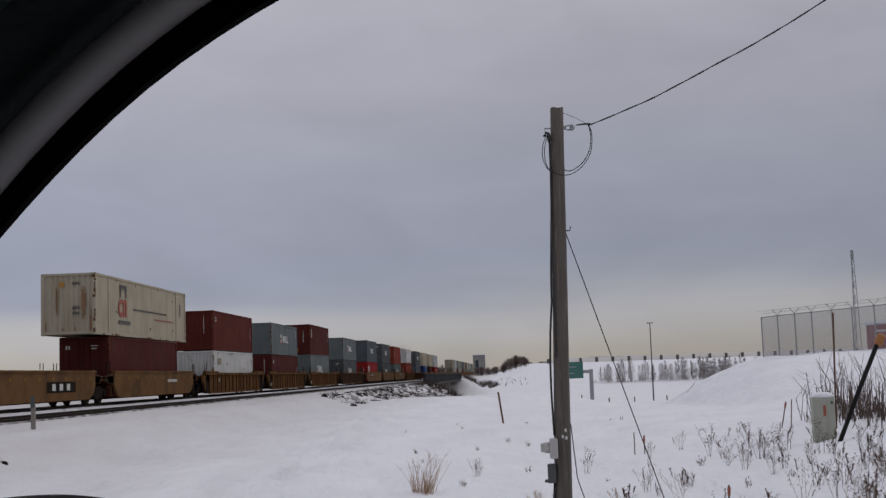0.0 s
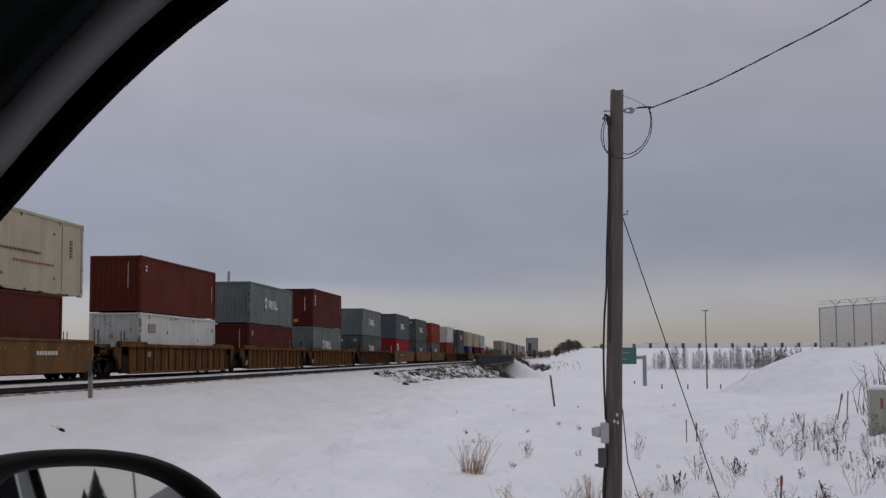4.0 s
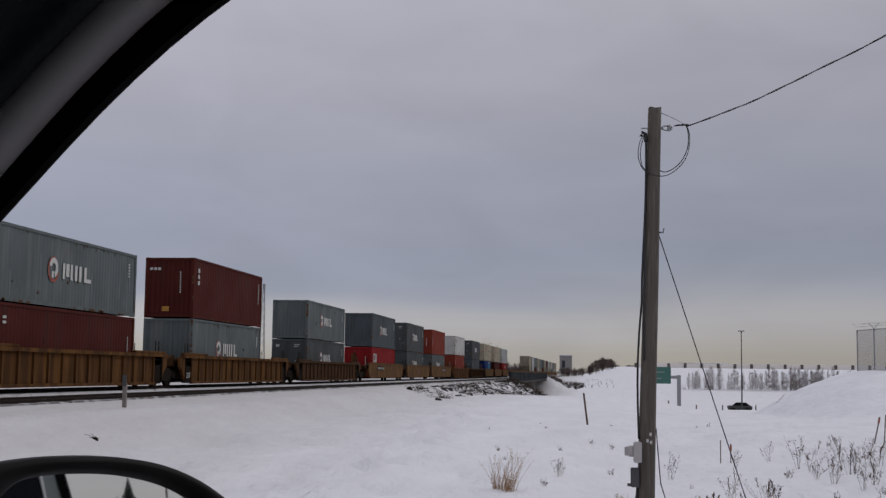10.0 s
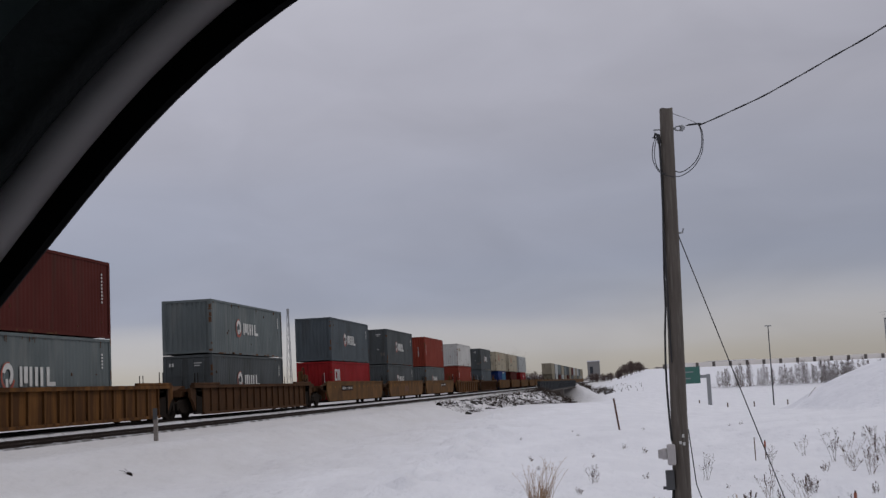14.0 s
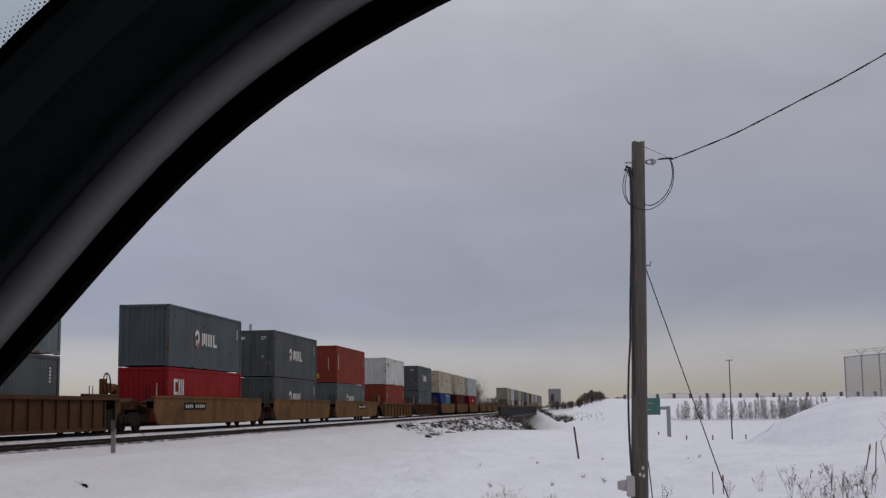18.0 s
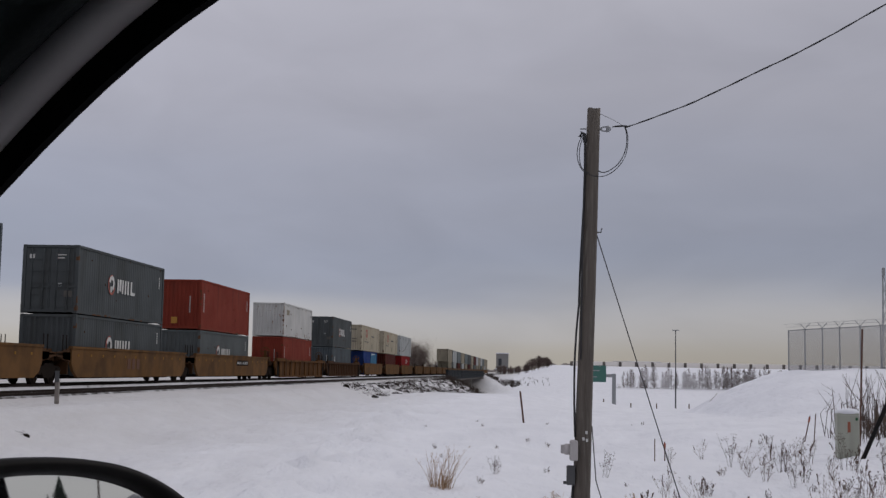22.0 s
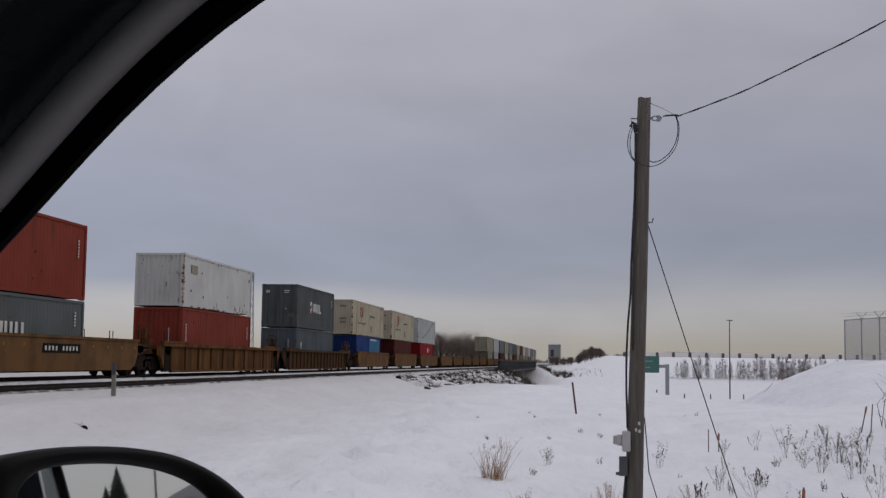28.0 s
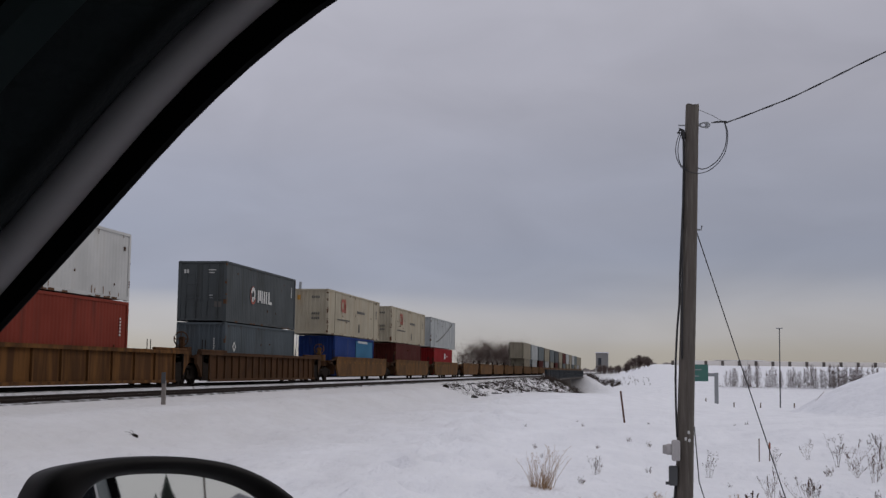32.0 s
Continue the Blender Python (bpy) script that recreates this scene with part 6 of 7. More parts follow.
# long pale barrier with dark piers along the far road
M_BARRIER = material("pale_barrier", (0.80, 0.76, 0.71), 0.9, second=(0.72, 0.68, 0.64), scale=0.2)
M_PIER = material("dark_pier", (0.12, 0.105, 0.095), 0.9)
barrier = thing("sound_barrier", "long pale roadside wall with dark piers in the distance", "wall", kind="structure")
BZ = 4.9
panel = Shape().box(0.8, 8.2, -0.15, 0.15, -4.5, 2.75).mesh("panel", M_BARRIER)
pier = Shape().box(-0.8, 0.8, -0.35, 0.35, -1.2, 2.6).mesh("pier", M_PIER)
for i in range(4, 34):
    part("panel", panel, None, barrier, at=pose(-14 + i * 9.0, 700, BZ))
    part("pier", pier, None, barrier, at=pose(-14 + i * 9.0, 700, BZ))
# small posts along the edge of the cutting
for i, (x, y) in enumerate(((9.4, 165), (13.2, 168), (17.0, 172), (21.9, 176), (24.0, 178))):
    stake(x, y, 0.7, 0.08, M_TWIG, (0, 0), "small dark edge post above the highway")
tw = Shape()
for i in range(45):
    x, y = q.uniform(-9, 6), q.uniform(330, 380)
    z = ground_z(x, y)
    h = q.uniform(0.25, 0.9)
    tw.tube([(x, y, z - 0.1), (x + q.uniform(-0.4, 0.4), y, z + h)], [0.07, 0.02], 4)
thing("scrub", "scattered dark scrub on the far snow", "scrub", kind="stuff", shape=tw, material=M_BARK)
wd = Shape()
for i in range(520):
    x = q.uniform(-700, 900)
    y = q.uniform(1000, 1300)
    z = ground_z(x, y, False)
    h = q.uniform(2, 6) * (0.45 + 0.6 * noise.noise(Vector((x * 0.01, 0, 2))))
    wd.tube([(x, y, z - 1), (x, y, z + h * 0.6), (x + 1, y, z + h)], [3.2, 2.4, 0.4], 5)
# the woods' base colour is lightened to stand in for distance haze
thing("far_woods", "grey-brown strip of woods along the horizon", "woods", kind="stuff", shape=wd, material=material("far_woods", (0.19, 0.165, 0.15), 1.0, second=(0.25, 0.225, 0.21), scale=0.05))

# ---- the car that the view is from: it waits at the crossing, nose to the line ----
M_RUBBER = dull(material("black_rubber", (0.004, 0.004, 0.0045), 0.9), 0.05)
M_TRIM = material("grey_pillar_trim", (0.50, 0.475, 0.48), 0.75, second=(0.46, 0.435, 0.44), scale=6)
M_LINER = dull(material("dark_trim", (0.02, 0.0235, 0.0245), 0.8, second=(0.015, 0.018, 0.019), scale=5, bump=0.2, bump_scale=160), 0.15)
M_MIRROR_CASE = dull(material("black_plastic", (0.0045, 0.0038, 0.004), 0.6, second=(0.006, 0.005, 0.005), scale=30), 0.16)
M_SILVER = material("silver_car_paint", (0.33, 0.32, 0.31), 0.35, 0.3, second=(0.28, 0.27, 0.26), scale=2, dirt=(0.2, 0.18, 0.16), dirt_scale=1.5, dirt_amount=0.4)
M_DARKGLASS = dull(material("dark_side_glass", (0.010, 0.011, 0.013), 0.3), 0.0)
M_MIRROR = bpy.data.materials.new("mirror_glass")
M_MIRROR.use_nodes = True
mm = M_MIRROR.node_tree.nodes["Principled BSDF"]
mm.inputs["Base Color"].default_value = (0.86, 0.875, 0.89, 1)
mm.inputs["Metallic"].default_value, mm.inputs["Roughness"].default_value = 1.0, 0.015
M_SCREEN = bpy.data.materials.new("windshield_glass")
M_SCREEN.use_nodes = True
mg = M_SCREEN.node_tree.nodes["Principled BSDF"]
mg.inputs["Base Color"].default_value = (0.62, 0.80, 0.80, 1)
mg.inputs["Roughness"].default_value, mg.inputs["IOR"].default_value, mg.inputs["Transmission Weight"].default_value = 0.0, 1.1, 1.0

car = thing("car", "dark interior of a silver car with its side window open", "car")
# the upper edge of the side window opening, from the dashboard up to the roof
EDGE = [(-0.5782, 0.6052), (-0.4538, 0.7336), (-0.3654, 0.8293), (-0.3474, 0.8496), (-0.3113, 0.8871), (-0.2815, 0.9228), (-0.2354, 0.97), (-0.1881, 1.0095), (-0.1287, 1.0457), (-0.0731, 1.0727), (-0.0329, 1.0904), (0.0357, 1.1135), (0.1257, 1.1365), (0.3057, 1.1585), (0.6057, 1.1685), (1.1057, 1.1535)]


def resample(pts, n):
    d = [0]
    for (a, b), (c, e) in zip(pts, pts[1:]):
        d.append(d[-1] + math.hypot(c - a, e - b))
    out = []
    for i in range(n):
        t = d[-1] * i / (n - 1)
        out.append((float(np.interp(t, d, [p[0] for p in pts])), float(np.interp(t, d, [p[1] for p in pts]))))
    for _ in range(3):
        out = [out[0]] + [((a[0] + 2 * b[0] + c[0]) / 4, (a[1] + 2 * b[1] + c[1]) / 4) for a, b, c in zip(out, out[1:], out[2:])] + [out[-1]]
    return out


EDGE = resample(EDGE, 70)


def along_edge(profile):
    """Sweeps (offset from the opening's edge, y) points along the edge."""
    rows = []
    for i, (x, z) in enumerate(EDGE):
        a, b = EDGE[max(i - 1, 0)], EDGE[min(i + 1, len(EDGE) - 1)]
        dx, dz = b[0] - a[0], b[1] - a[1]
        l = math.hypot(dx, dz)
        nx_, nz_ = -dz / l, dx / l
        # the seal widens towards the roof
        wide = 0.0162 * (min(1.6, max(0.72, 0.79 + (x + 0.33) * 2.0)) - 1)
        row = []
        for d, y in profile:
            d += wide * (0 if d < 0.01 else 1 if d < 0.033 else max(0, 1 - (d - 0.033) / 0.04))
            row.append((x + nx_ * d, y, z + nz_ * d))
        rows.append(row)
    return rows


part("window_seal", Shape().loft(along_edge([(0.001, 0.712), (0, 0.718), (0.002, 0.724), (0.03, 0.74), (0.03, 0.735), (0.0162, 0.7085)]), smooth=False), M_RUBBER, car, "black rubber window seal")
trim = [(0.0158, 0.709), (0.0170, 0.702), (0.0190, 0.696), (0.0225, 0.691), (0.027, 0.688), (0.032, 0.6865)]
part("pillar_trim", Shape().loft(along_edge(trim), closed=False, cap=False, smooth=True), M_TRIM, car, "grey plastic pillar trim")
# its first step towards the eye is a lip added to shade the trim
part("pillar_cover", Shape().loft(along_edge([(0.032, 0.6865), (0.0322, 0.672), (0.036, 0.666), (0.05, 0.6635), (0.072, 0.660)]), closed=False, cap=False, smooth=True), M_LINER, car, "dark inner cover of the front pillar")
# last strip of the cover, coloured lighter to show light from the windshield
part("windshield_garnish", Shape().loft(along_edge([(0.072, 0.660), (0.09, 0.652), (0.0985, 0.645), (0.100, 0.65), (0.100, 0.76)]), closed=False, cap=False, smooth=False), dull(material("lit_cover_tone", (0.05, 0.062, 0.064), 0.8, second=(0.042, 0.053, 0.055), scale=6), 0.15), car, "dark green-grey cover edge with windshield light in its colour")
# unseen opaque pane, added to keep light off the pillar trim
part("driver_window", Shape().box(-0.5, 1.5, -0.745, -0.74, 0.55, 1.19), M_DARKGLASS, car, "unseen dark pane that blocks light from the driver's side")
part("roof_rail", Shape().loft(along_edge([(0.035, 0.742), (0.098, 0.735), (0.098, 0.78), (0.06, 0.79), (0.045, 0.77), (0.04, 0.752)]), smooth=True), M_SILVER, car, "silver roof rail")
# windshield from pillar to pillar, with its black printed border
edge_r = [r[0] for r in along_edge([(0.099, 0.645)])][:34]
part("windshield", Shape().loft([[(p[0] - 0.16 * math.cos(k), p[1] * 1.0 - 1.256 * u, p[2] + 0.0015) for u, k in ((0, 1.571), (0.25, 0.8), (0.5, 0.0), (0.75, 0.8), (1, 1.571))] for p in edge_r], closed=False, cap=False, smooth=True), M_SCREEN, car, "tinted windshield")
car.children[-1].visible_shadow = False
border = Shape()
rows = along_edge([(0.0985, 0.646), (0.1035, 0.640)])
border.loft([[tuple(p) for p in r] for r in rows[:36]], closed=False, cap=False)
for i in range(0, 34):
    for j in range(7):
        for kk in range(7):
            a, b = rows[i], rows[i + 1]
            c = Vector(a[0]).lerp(Vector(b[0]), (kk + 0.5 * (j % 2)) / 7)
            n_ = (Vector(a[1]) - Vector(a[0])).normalized()
            c = c + n_ * (0.0062 + 0.00135 * j)
            r = 0.0006 - 0.00005 * j
            border.add([c + Vector((r, 0, r)), c + Vector((-r, 0, r)), c + Vector((-r, 0, -r)), c + Vector((r, 0, -r))], [(0, 1, 2, 3)])
part("printed_border", border, M_RUBBER, car, "black dotted windshield border")
# shell: roof, dashboard, floor, doors, seats
roof = Shape().box(-0.05, 2.55, -0.74, 0.735, 1.195, 1.225).box(-0.08, 0.05, -0.7, 0.7, 1.17, 1.20)
part("roof", roof, M_LINER, car)
part("dashboard", Shape().loft([[(-1.0, -0.7, 0.55), (-1.0, 0.7, 0.55), (-1.0, 0.7, 0.0), (-1.0, -0.7, 0.0)], [(-0.55, -0.7, 0.58), (-0.55, 0.7, 0.58), (-0.55, 0.7, 0.0), (-0.55, -0.7, 0.0)], [(-0.42, -0.7, 0.48), (-0.42, 0.7, 0.48), (-0.45, 0.7, 0.0), (-0.45, -0.7, 0.0)]]), M_LINER, car)
part("floor", Shape().box(-1.0, 2.3, -0.78, 0.78, -0.26, -0.18), M_LINER, car)
part("inner_door", Shape().bevel_box(-0.5, 1.0, 0.66, 0.74, -0.2, 0.47, 0.03), M_LINER, car, "dark door lining")
part("driver_door", Shape().bevel_box(-0.6, 2.2, -0.80, -0.70, -0.2, 0.55, 0.03), M_LINER, car)
part("driver_pillar", Shape().box(0.55, 0.75, -0.78, -0.70, 0.5, 1.2).box(1.5, 2.25, -0.78, -0.68, 0.5, 1.2), M_LINER, car)
for y in (-0.36, 0.36):
    part("seat", Shape().bevel_box(0.42, 0.60, y - 0.25, y + 0.25, -0.1, 0.62, 0.06).bevel_box(0.44, 0.54, y - 0.13, y + 0.13, 0.64, 0.84, 0.04).bevel_box(-0.1, 0.5, y - 0.25, y + 0.25, -0.15, 0.05, 0.05), M_LINER, car, "dark front seat")
part("rear_seat", Shape().bevel_box(1.35, 1.6, -0.65, 0.65, -0.1, 0.6, 0.06), M_LINER, car)
# outer flank, seen in the mirror
flank = Shape()
prof = [(0.74, 0.50), (0.785, 0.46), (0.80, 0.40), (0.815, 0.25), (0.82, 0.05), (0.80, -0.2), (0.76, -0.24)]
flank.loft([[(x, y - tap, z + rise * (z > 0.3)) for y, z in prof] for x, tap, rise in ((-1.6, 0.10, 0), (-0.9, 0.02, 0), (0.0, 0.0, 0), (1.0, 0.0, 0.05), (2.0, 0.0, 0.12), (2.9, 0.0, 0.13), (3.4, 0.10, 0.13))], closed=False, cap=False, smooth=True)
part("flank", flank, M_SILVER, car, "silver outer flank")
other = Shape()
other.loft([[(x, -(y - tap), z + rise * (z > 0.3)) for y, z in prof] for x, tap, rise in ((-1.6, 0.10, 0), (-0.9, 0.02, 0), (0.0, 0.0, 0), (1.0, 0.0, 0.05), (2.0, 0.0, 0.12), (2.9, 0.0, 0.13), (3.4, 0.10, 0.13))], closed=False, cap=False, smooth=True)
part("flank", other, M_SILVER, car, "silver outer flank")
part("roof_skin", Shape().loft([[(x, -0.70 + e, z), (x, -0.5 + e, z + 0.03), (x, 0.5 - e, z + 0.03), (x, 0.70 - e, z)] for x, e, z in ((-0.04, 0.03, 1.229), (0.3, 0.0, 1.24), (1.8, 0.0, 1.24), (2.54, 0.03, 1.23))], closed=False, cap=False, smooth=True), M_SILVER, car, "silver roof skin")
green = Shape().loft([[(0.66, 0.775, 0.49), (1.95, 0.775, 0.58)], [(0.72, 0.69, 1.13), (1.8, 0.68, 1.13)]], closed=False, cap=False)
# dull pane: its grey-green base colour stands in for the reflected sky
part("quarter_glass", Shape().loft([[(2.0, 0.775, 0.56), (3.0, 0.772, 0.60)], [(1.8, 0.68, 1.13), (2.2, 0.68, 1.13)]], closed=False, cap=False), dull(material("quarter_glass", (0.09, 0.105, 0.10), 0.5), 0.04), car, "quarter glass with the sky's reflection in its colour")
part("rear_side_glass", green, M_DARKGLASS, car, "dark rear side glass")
part("centre_pillar", Shape().loft([[(0.62, 0.77, 0.48), (0.74, 0.78, 0.48), (0.74, 0.74, 0.48), (0.62, 0.73, 0.48)], [(0.60, 0.70, 1.16), (0.70, 0.71, 1.16), (0.70, 0.66, 1.16), (0.60, 0.66, 1.16)]]), M_RUBBER, car)
for xa, xb, wd_, out, mt in ((1.9, 1.76, 0.09, 0.0, M_SILVER), (2.98, 2.10, 0.08, 0.03, M_RUBBER)):
    part("rear_pillar", Shape().loft([[(xa, 0.785 + out, 0.49), (xa + wd_, 0.785 + out, 0.49), (xa + wd_, 0.74, 0.49), (xa, 0.74, 0.49)], [(xb, 0.685 + out * 0.6, 1.15), (xb + wd_, 0.685 + out * 0.6, 1.15), (xb + wd_, 0.64, 1.15), (xb, 0.64, 1.15)]]), mt, car, "window pillar")
part("back", Shape().loft([[(3.4, -0.6, 0.5), (3.4, 0.6, 0.5), (3.3, 0.6, -0.2), (3.3, -0.6, -0.2)], [(2.6, -0.72, 0.62), (2.6, 0.72, 0.62), (2.5, 0.72, -0.2), (2.5, -0.72, -0.2)]]), M_SILVER, car)
part("rear_window", Shape().add([(2.45, -0.62, 1.17), (2.45, 0.62, 1.17), (2.7, 0.68, 0.6), (2.7, -0.68, 0.6)], [(0, 1, 2, 3)]), M_DARKGLASS, car)
part("hood", Shape().loft([[(-2.1, -0.7, 0.28), (-2.1, 0.7, 0.28), (-2.1, 0.7, -0.1), (-2.1, -0.7, -0.1)], [(-1.0, -0.74, 0.50), (-1.0, 0.74, 0.50), (-1.0, 0.74, -0.1), (-1.0, -0.74, -0.1)]]), M_SILVER, car)
for x in (-1.55, 1.75):
    for y in (-0.68, 0.68):
        part("wheel", Shape().tube([(x, y - 0.1, -0.13), (x, y + 0.1, -0.13)], 0.31, 20), M_RUBBER, car)

# the door mirror
MO, MN, MH, MV = Vector((-0.328, 0.9396, 0.6895)), Vector((0.8205, -0.5668, 0.0745)), Vector((0.5684, 0.8227, 0)), Vector((-0.0613, 0.0423, 0.9972))


def on_mirror(u, v, w):
    return MO + MH * u + MV * v + MN * w


OUTER = [(-0.133, -0.02), (-0.1300, 0.020), (-0.1231, 0.0353), (-0.1104, 0.0413), (-0.0843, 0.0447), (-0.057, 0.0459), (-0.0236, 0.0452), (0.0115, 0.0418), (0.043, 0.0345), (0.0758, 0.0204), (0.104, 0.0009), (0.1239, -0.0217), (0.1334, -0.0414), (0.1339, -0.058),
         (0.128, -0.078), (0.112, -0.096), (0.08, -0.110), (0.03, -0.117), (-0.03, -0.117), (-0.08, -0.110), (-0.115, -0.093), (-0.13, -0.06)]
INNER = [(-0.0985, -0.02), (-0.0981, 0.0079), (-0.0935, 0.0203), (-0.0801, 0.0299), (-0.0619, 0.0329), (-0.045, 0.0335), (-0.0188, 0.0326), (0.006, 0.0299), (0.0372, 0.0227), (0.0642, 0.012), (0.0862, -0.0046), (0.0960, -0.018), (0.1009, -0.0335), (0.1019, -0.05),
         (0.098, -0.066), (0.086, -0.079), (0.062, -0.088), (0.025, -0.093), (-0.025, -0.093), (-0.062, -0.088), (-0.086, -0.075), (-0.096, -0.05)]


def rounded(loop, times=2):
    for _ in range(times):
        loop = [q for a, b in zip(loop, loop[1:] + loop[:1]) for q in ((0.75 * a[0] + 0.25 * b[0], 0.75 * a[1] + 0.25 * b[1]), (0.25 * a[0] + 0.75 * b[0], 0.25 * a[1] + 0.75 * b[1]))]
    return loop


OUTER, INNER = rounded(OUTER), rounded(INNER)


def scaled(loop, k, w, shift=(0, 0)):
    cu, cv = 0.0, -0.035
    return [on_mirror(cu + (u - cu) * k + shift[0], cv + (v - cv) * k + shift[1], w) for u, v in loop]


mirror = thing("door_mirror", "black oval door mirror with a round blind-spot mirror", "car mirror")
case = Shape()
case.loft([scaled(INNER, 0.97, -0.012), scaled(INNER, 1.0, 0.0), scaled(INNER, 1.03, 0.006), [on_mirror(*p) for p in [((a[0] + b[0]) / 2, (a[1] + b[1]) / 2, 0.012) for a, b in zip(INNER, OUTER)]],
           scaled(OUTER, 0.985, 0.008), scaled(OUTER, 1.0, -0.004), scaled(OUTER, 0.98, -0.03), scaled(OUTER, 0.88, -0.06), scaled(OUTER, 0.66, -0.082), scaled(OUTER, 0.3, -0.092)], closed=True, cap=False, smooth=True)
case.smooth = [True] * len(case.smooth)
part("case", case, M_MIRROR_CASE, mirror, "black plastic mirror case")
gl = Shape()
gl.add([on_mirror(u, v, -0.006) for u, v in [(p[0] * 1.01, -0.035 + (p[1] + 0.035) * 1.01) for p in INNER]], [tuple(range(len(INNER)))])
part("mirror_glass", gl, M_MIRROR, mirror, "mirror glass")
part("arm", Shape().loft([[(-0.44, 0.76, 0.60), (-0.30, 0.76, 0.60), (-0.30, 0.76, 0.66), (-0.44, 0.76, 0.66)], [on_mirror(-0.11, -0.08, -0.06), on_mirror(-0.07, -0.09, -0.03), on_mirror(-0.07, -0.05, -0.03), on_mirror(-0.11, -0.04, -0.06)]]), M_MIRROR_CASE, mirror)
SU, SV = 0.0800, -0.0330
rim = Shape()
rim.loft([[on_mirror(SU + r * math.cos(a * math.pi / 16), SV + r * math.sin(a * math.pi / 16), w) for a in range(32)] for r, w in ((0.031, -0.006), (0.0303, -0.003), (0.027, -0.0015), (0.0228, -0.004))], cap=False, smooth=True)
spot = part("blind_spot_rim", rim, M_RUBBER, mirror, "black ring")
bulge = Shape()
rings = []
for r in (0.0228, 0.019, 0.014, 0.007, 0.0005):
    w = -0.004 + (0.0228 ** 2 - r ** 2) / (2 * 0.40)
    rings.append([on_mirror(SU + r * math.cos(a * math.pi / 16), SV + r * math.sin(a * math.pi / 16), w) for a in range(32)])
bulge.loft(rings, cap=False, smooth=True)
part("blind_spot_glass", bulge, M_MIRROR, spot, "convex mirror glass")


# ---- what the mirror shows behind the car ----
def parked_car(x, y, turn):
    z = ground_z(x, y)
    c = thing("waiting_car", "rust-red car with one headlight lit on the snowy road", "car", pose(x, y, z, 0, 0, turn))
    M_CAR = material("faded_red_car", (0.20, 0.105, 0.08), 0.45, second=(0.16, 0.08, 0.06), scale=2)
    part("body", Shape().loft([[(xx, -0.85, z0), (xx, 0.85, z0), (xx, 0.88, z0 + (z1 - z0) * 0.6), (xx, 0.78, z1), (xx, -0.78, z1), (xx, -0.88, z0 + (z1 - z0) * 0.6)] for xx, z0, z1 in ((-2.1, 0.35, 0.75), (-2.0, 0.25, 0.88), (-0.9, 0.25, 1.0), (1.6, 0.25, 1.0), (2.1, 0.3, 0.9))], smooth=True), M_CAR, c)
    part("cabin", Shape().loft([[(-0.9, -0.78, 0.98), (-0.9, 0.78, 0.98), (1.7, 0.78, 0.98), (1.7, -0.78, 0.98)], [(-0.45, -0.73, 1.38), (-0.45, 0.73, 1.38), (1.5, 0.73, 1.38), (1.5, -0.73, 1.38)],
                                [(-0.15, -0.60, 1.58), (-0.15, 0.60, 1.58), (1.3, 0.60, 1.58), (1.3, -0.60, 1.58)], [(0.1, -0.4, 1.62), (0.1, 0.4, 1.62), (1.1, 0.4, 1.62), (1.1, -0.4, 1.62)]]), material("dark_car_roof", (0.045, 0.035, 0.03), 0.5), c, "dark roof and window frames")
    # the greenish reflection on this dark screen is painted as its base colour
    screen = part("windscreen", Shape().add([(-0.92, -0.62, 1.06), (-0.92, 0.62, 1.06), (-0.47, 0.60, 1.36), (-0.30, 0.48, 1.50), (-0.30, -0.48, 1.50), (-0.47, -0.60, 1.36)], [(0, 1, 2, 5), (5, 2, 3, 4)]), dull(material("screen_reflection", (0.10, 0.15, 0.145), 0.15), 0.3), c, at=pose(-0.02, 0, 0.01))
    part("wheel_cover", Shape().tube([(-0.98, 0.3, 1.02), (-0.8, 0.3, 1.16)], [0.17, 0.12], 10), M_RUBBER, screen, "dark steering wheel behind the glass")
    for yy, m in ((0.45, glow("lit_headlight", (1.0, 0.42, 0.14), 9)), (-0.62, M_PALE_BOX)):
        part("headlight", Shape().tube([(-2.16, yy, 0.52), (-2.05, yy, 0.52)], 0.12, 12), m, c)
    for xx in (-1.35, 1.35):
        for yy in (-0.8, 0.8):
            part("wheel", Shape().tube([(xx, yy - 0.1, 0.31), (xx, yy + 0.1, 0.31)], 0.31, 16), M_RUBBER, c)


parked_car(66.0, -1.4, 0)
ob = thing("spruce_tree", "tall dark spruce beside the snowy road", "tree", pose(205, -0.8, ground_z(205, -0.8)) @ Matrix.Diagonal((0.84, 0.84, 0.92, 1)))
for me, nm in zip(SPRUCE, ("foliage", "trunk")):
    part(nm, me, None, ob)
ob = thing("spruce_tree", "smaller dark spruce beside the snowy road", "tree", pose(200, -2.5, ground_z(200, -2.5)) @ Matrix.Diagonal((0.55, 0.55, 0.62, 1)))
for me, nm in zip(SPRUCE, ("foliage", "trunk")):
    part(nm, me, None, ob)
far_pole = thing("far_pole", "thin dark pole beside the road", "pole", pose(150, 4.0, -0.6))
part("shaft", Shape().tube([(0, 0, 0), (0, 0, 6.8)], [0.16, 0.12], 8), M_POLE, far_pole)
hb = thing("house", "pale house with a dark window beside the road", "house", pose(182, 9.3, -0.6, 0, 0, 90))
part("wall", Shape().box(-3.2, 3.2, -3, 3, 0, 3.2), M_WALLS[0], hb)
part("roof", Shape().prism([(-3.6, 3.2), (3.6, 3.2), (0, 4.9)], "y", -3.3, 3.3), M_WALLS[0], hb)
part("window", Shape().box(-0.6, 0.6, 2.98, 3.06, 1.4, 2.6), M_WINDOW, hb)
hedge = Shape()
q = random.Random(77)
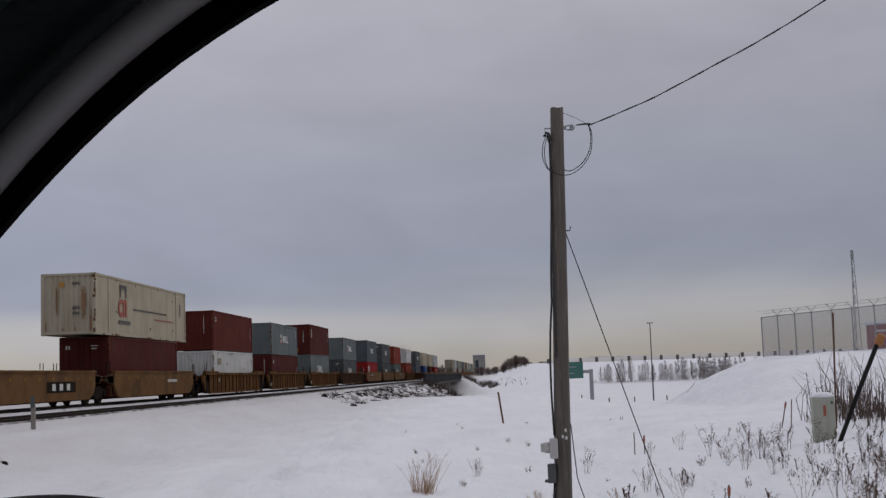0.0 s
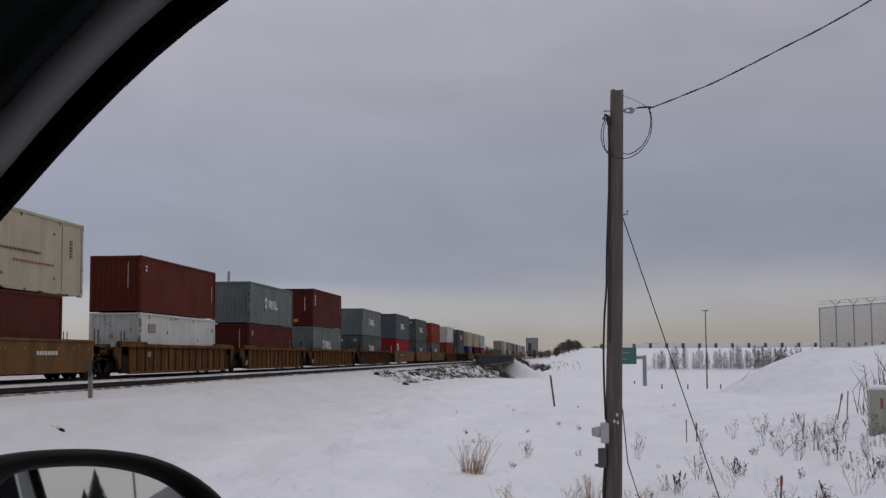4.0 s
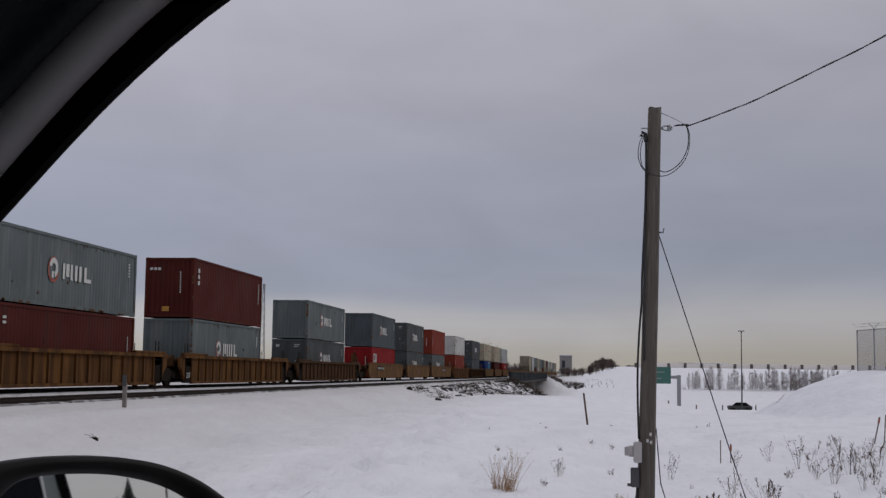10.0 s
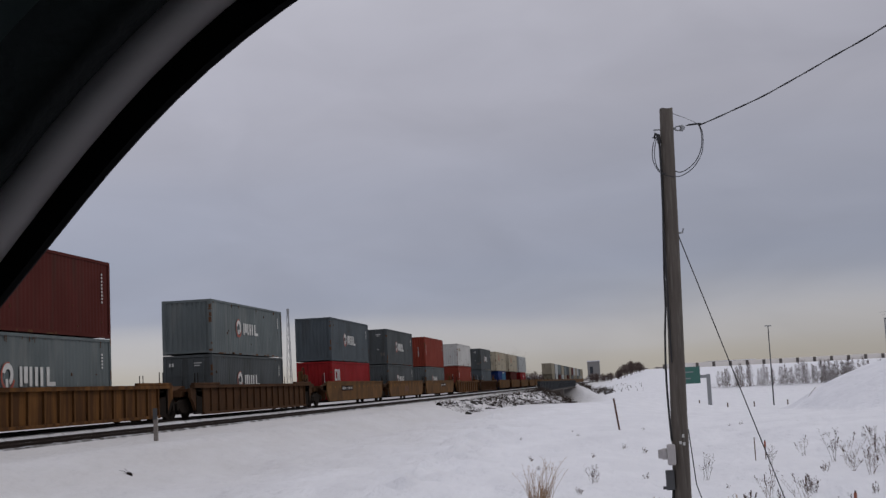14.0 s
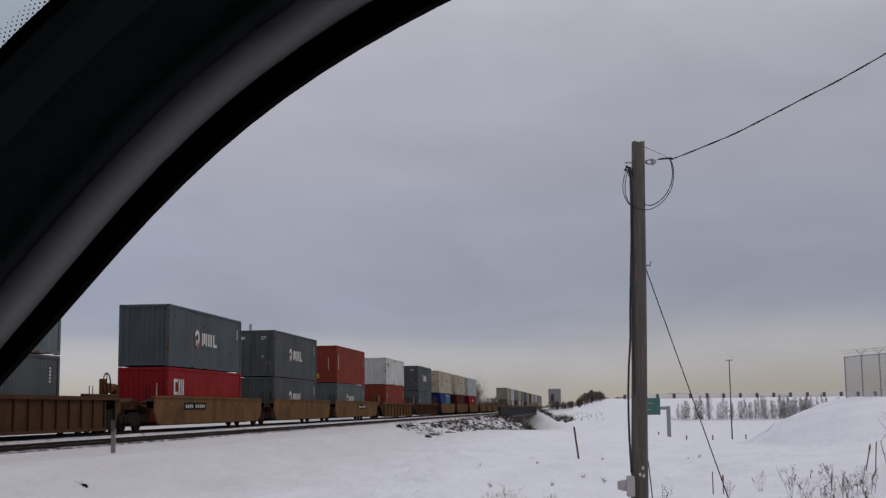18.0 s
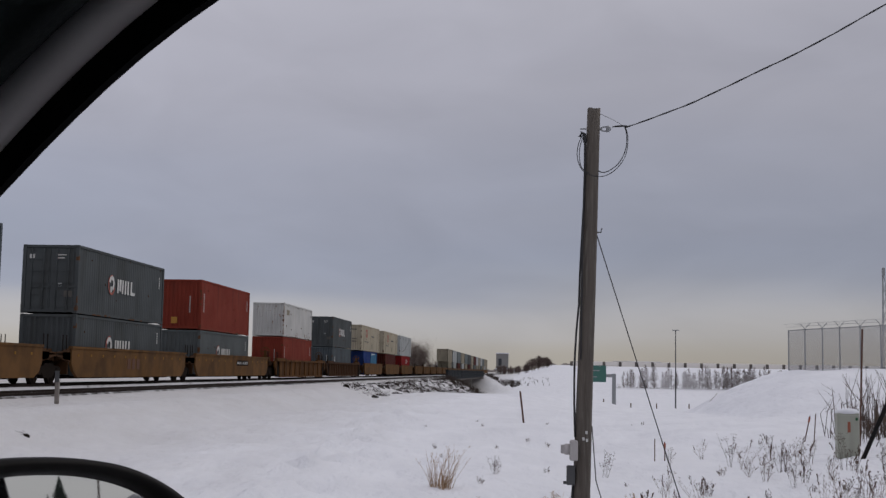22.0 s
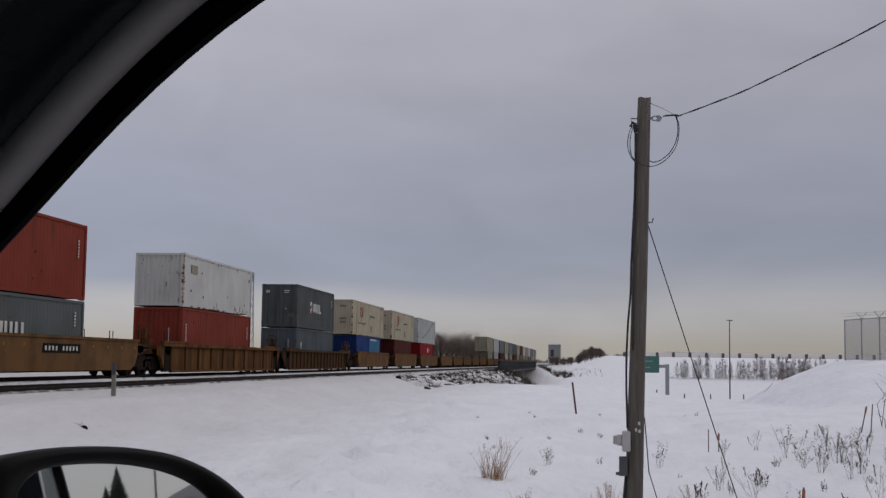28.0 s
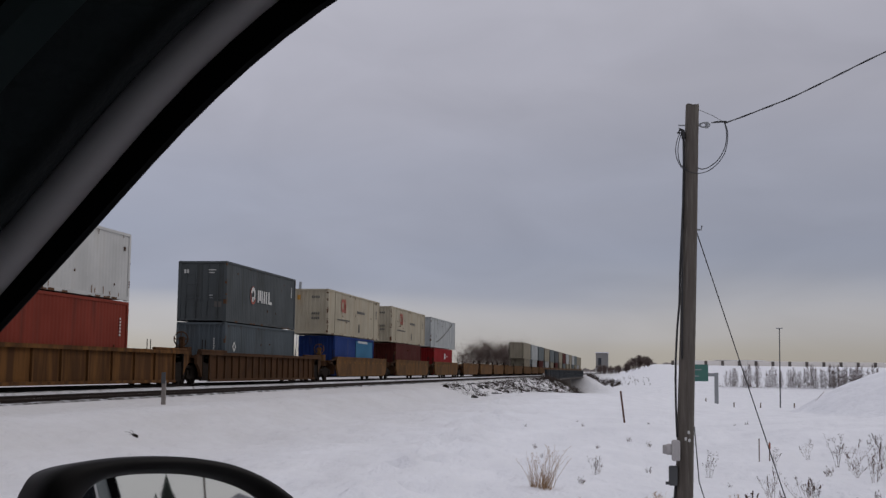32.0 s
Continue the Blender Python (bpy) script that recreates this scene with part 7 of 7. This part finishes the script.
for i in range(500):
    x, y = q.uniform(90, 150), q.uniform(-1.2, 7)
    h = q.uniform(0.3, 1.1)
    hedge.tube([(x, y, -0.6), (x + q.uniform(-0.4, 0.4), y + q.uniform(-0.4, 0.4), -0.5 + h)], [0.08, 0.02], 4)
thing("hedge", "scrubby bare hedge along the snowy road", "hedge", kind="stuff", shape=hedge, material=M_BARK)


# ---- what moves ----
def distant_car(colour, label):
    c = thing("distant_car", label, "car", group="cars on the highway")
    m = material("far_car_paint", colour, 0.4)
    part("body", Shape().bevel_box(-1.85, 1.85, -0.85, 0.85, 0.3, 0.95, 0.12), m, c)
    part("cabin", Shape().loft([[(-1.1, -0.75, 0.93), (1.5, -0.75, 0.93), (1.5, 0.75, 0.93), (-1.1, 0.75, 0.93)], [(-0.5, -0.6, 1.42), (1.0, -0.6, 1.42), (1.0, 0.6, 1.42), (-0.5, 0.6, 1.42)]]), M_DARKGLASS, c)
    for xx in (-1.15, 1.15):
        for yy in (-0.75, 0.75):
            part("wheel", Shape().tube([(xx, yy - 0.1, 0.32), (xx, yy + 0.1, 0.32)], 0.32, 12), M_RUBBER, c)
    return c


# cars that pass on the highway: the moment and the place at which each is in the gap beside the mound
PASSING = [(1.0, 27.6, (0.03, 0.03, 0.035)), (6.5, 21.3, (0.03, 0.035, 0.033)), (10.0, 22.3, (0.03, 0.033, 0.03)), (13.0, 21.4, (0.04, 0.04, 0.045)), (16.5, 22.5, (0.05, 0.05, 0.055)), (19.5, 20.8, (0.03, 0.03, 0.03)), (24.0, 23.3, (0.02, 0.022, 0.026)),
           (26.5, 24.4, (0.045, 0.03, 0.03)), (26.5, 19.2, (0.45, 0.46, 0.47))]
HIGHWAY_Y, HIGHWAY_Z, HIGHWAY_SPEED = 199.0, -4.7, 22.0
TRAFFIC = [(distant_car(c, "dark car driving on the highway" if c[0] < 0.2 else "pale car driving on the highway"), t, x) for t, x, c in PASSING]


ROLLED = (TRAVEL[0][1] - TRAVEL[-1][1]) / 32.0


def motions():
    for ob, t0, x in TRAFFIC:
        walk(ob, [(t, pose(x - HIGHWAY_SPEED * (t - t0), HIGHWAY_Y, HIGHWAY_Z)) for t in (0, 16, 32)])
    for ob, x, s, z in MOVERS:
        walk(ob, [(t, pose(x, s + off, z)) for t, off in TRAVEL])
    # the wheelsets of the cars that come close roll on the rails
    for ob, dy in WHEELS[:44]:
        walk(ob, [(0.1 * i, pose(0, dy, 0.46, math.degrees(ROLLED * 0.1 * i / 0.46), 0, 0)) for i in range(321)])


motions()
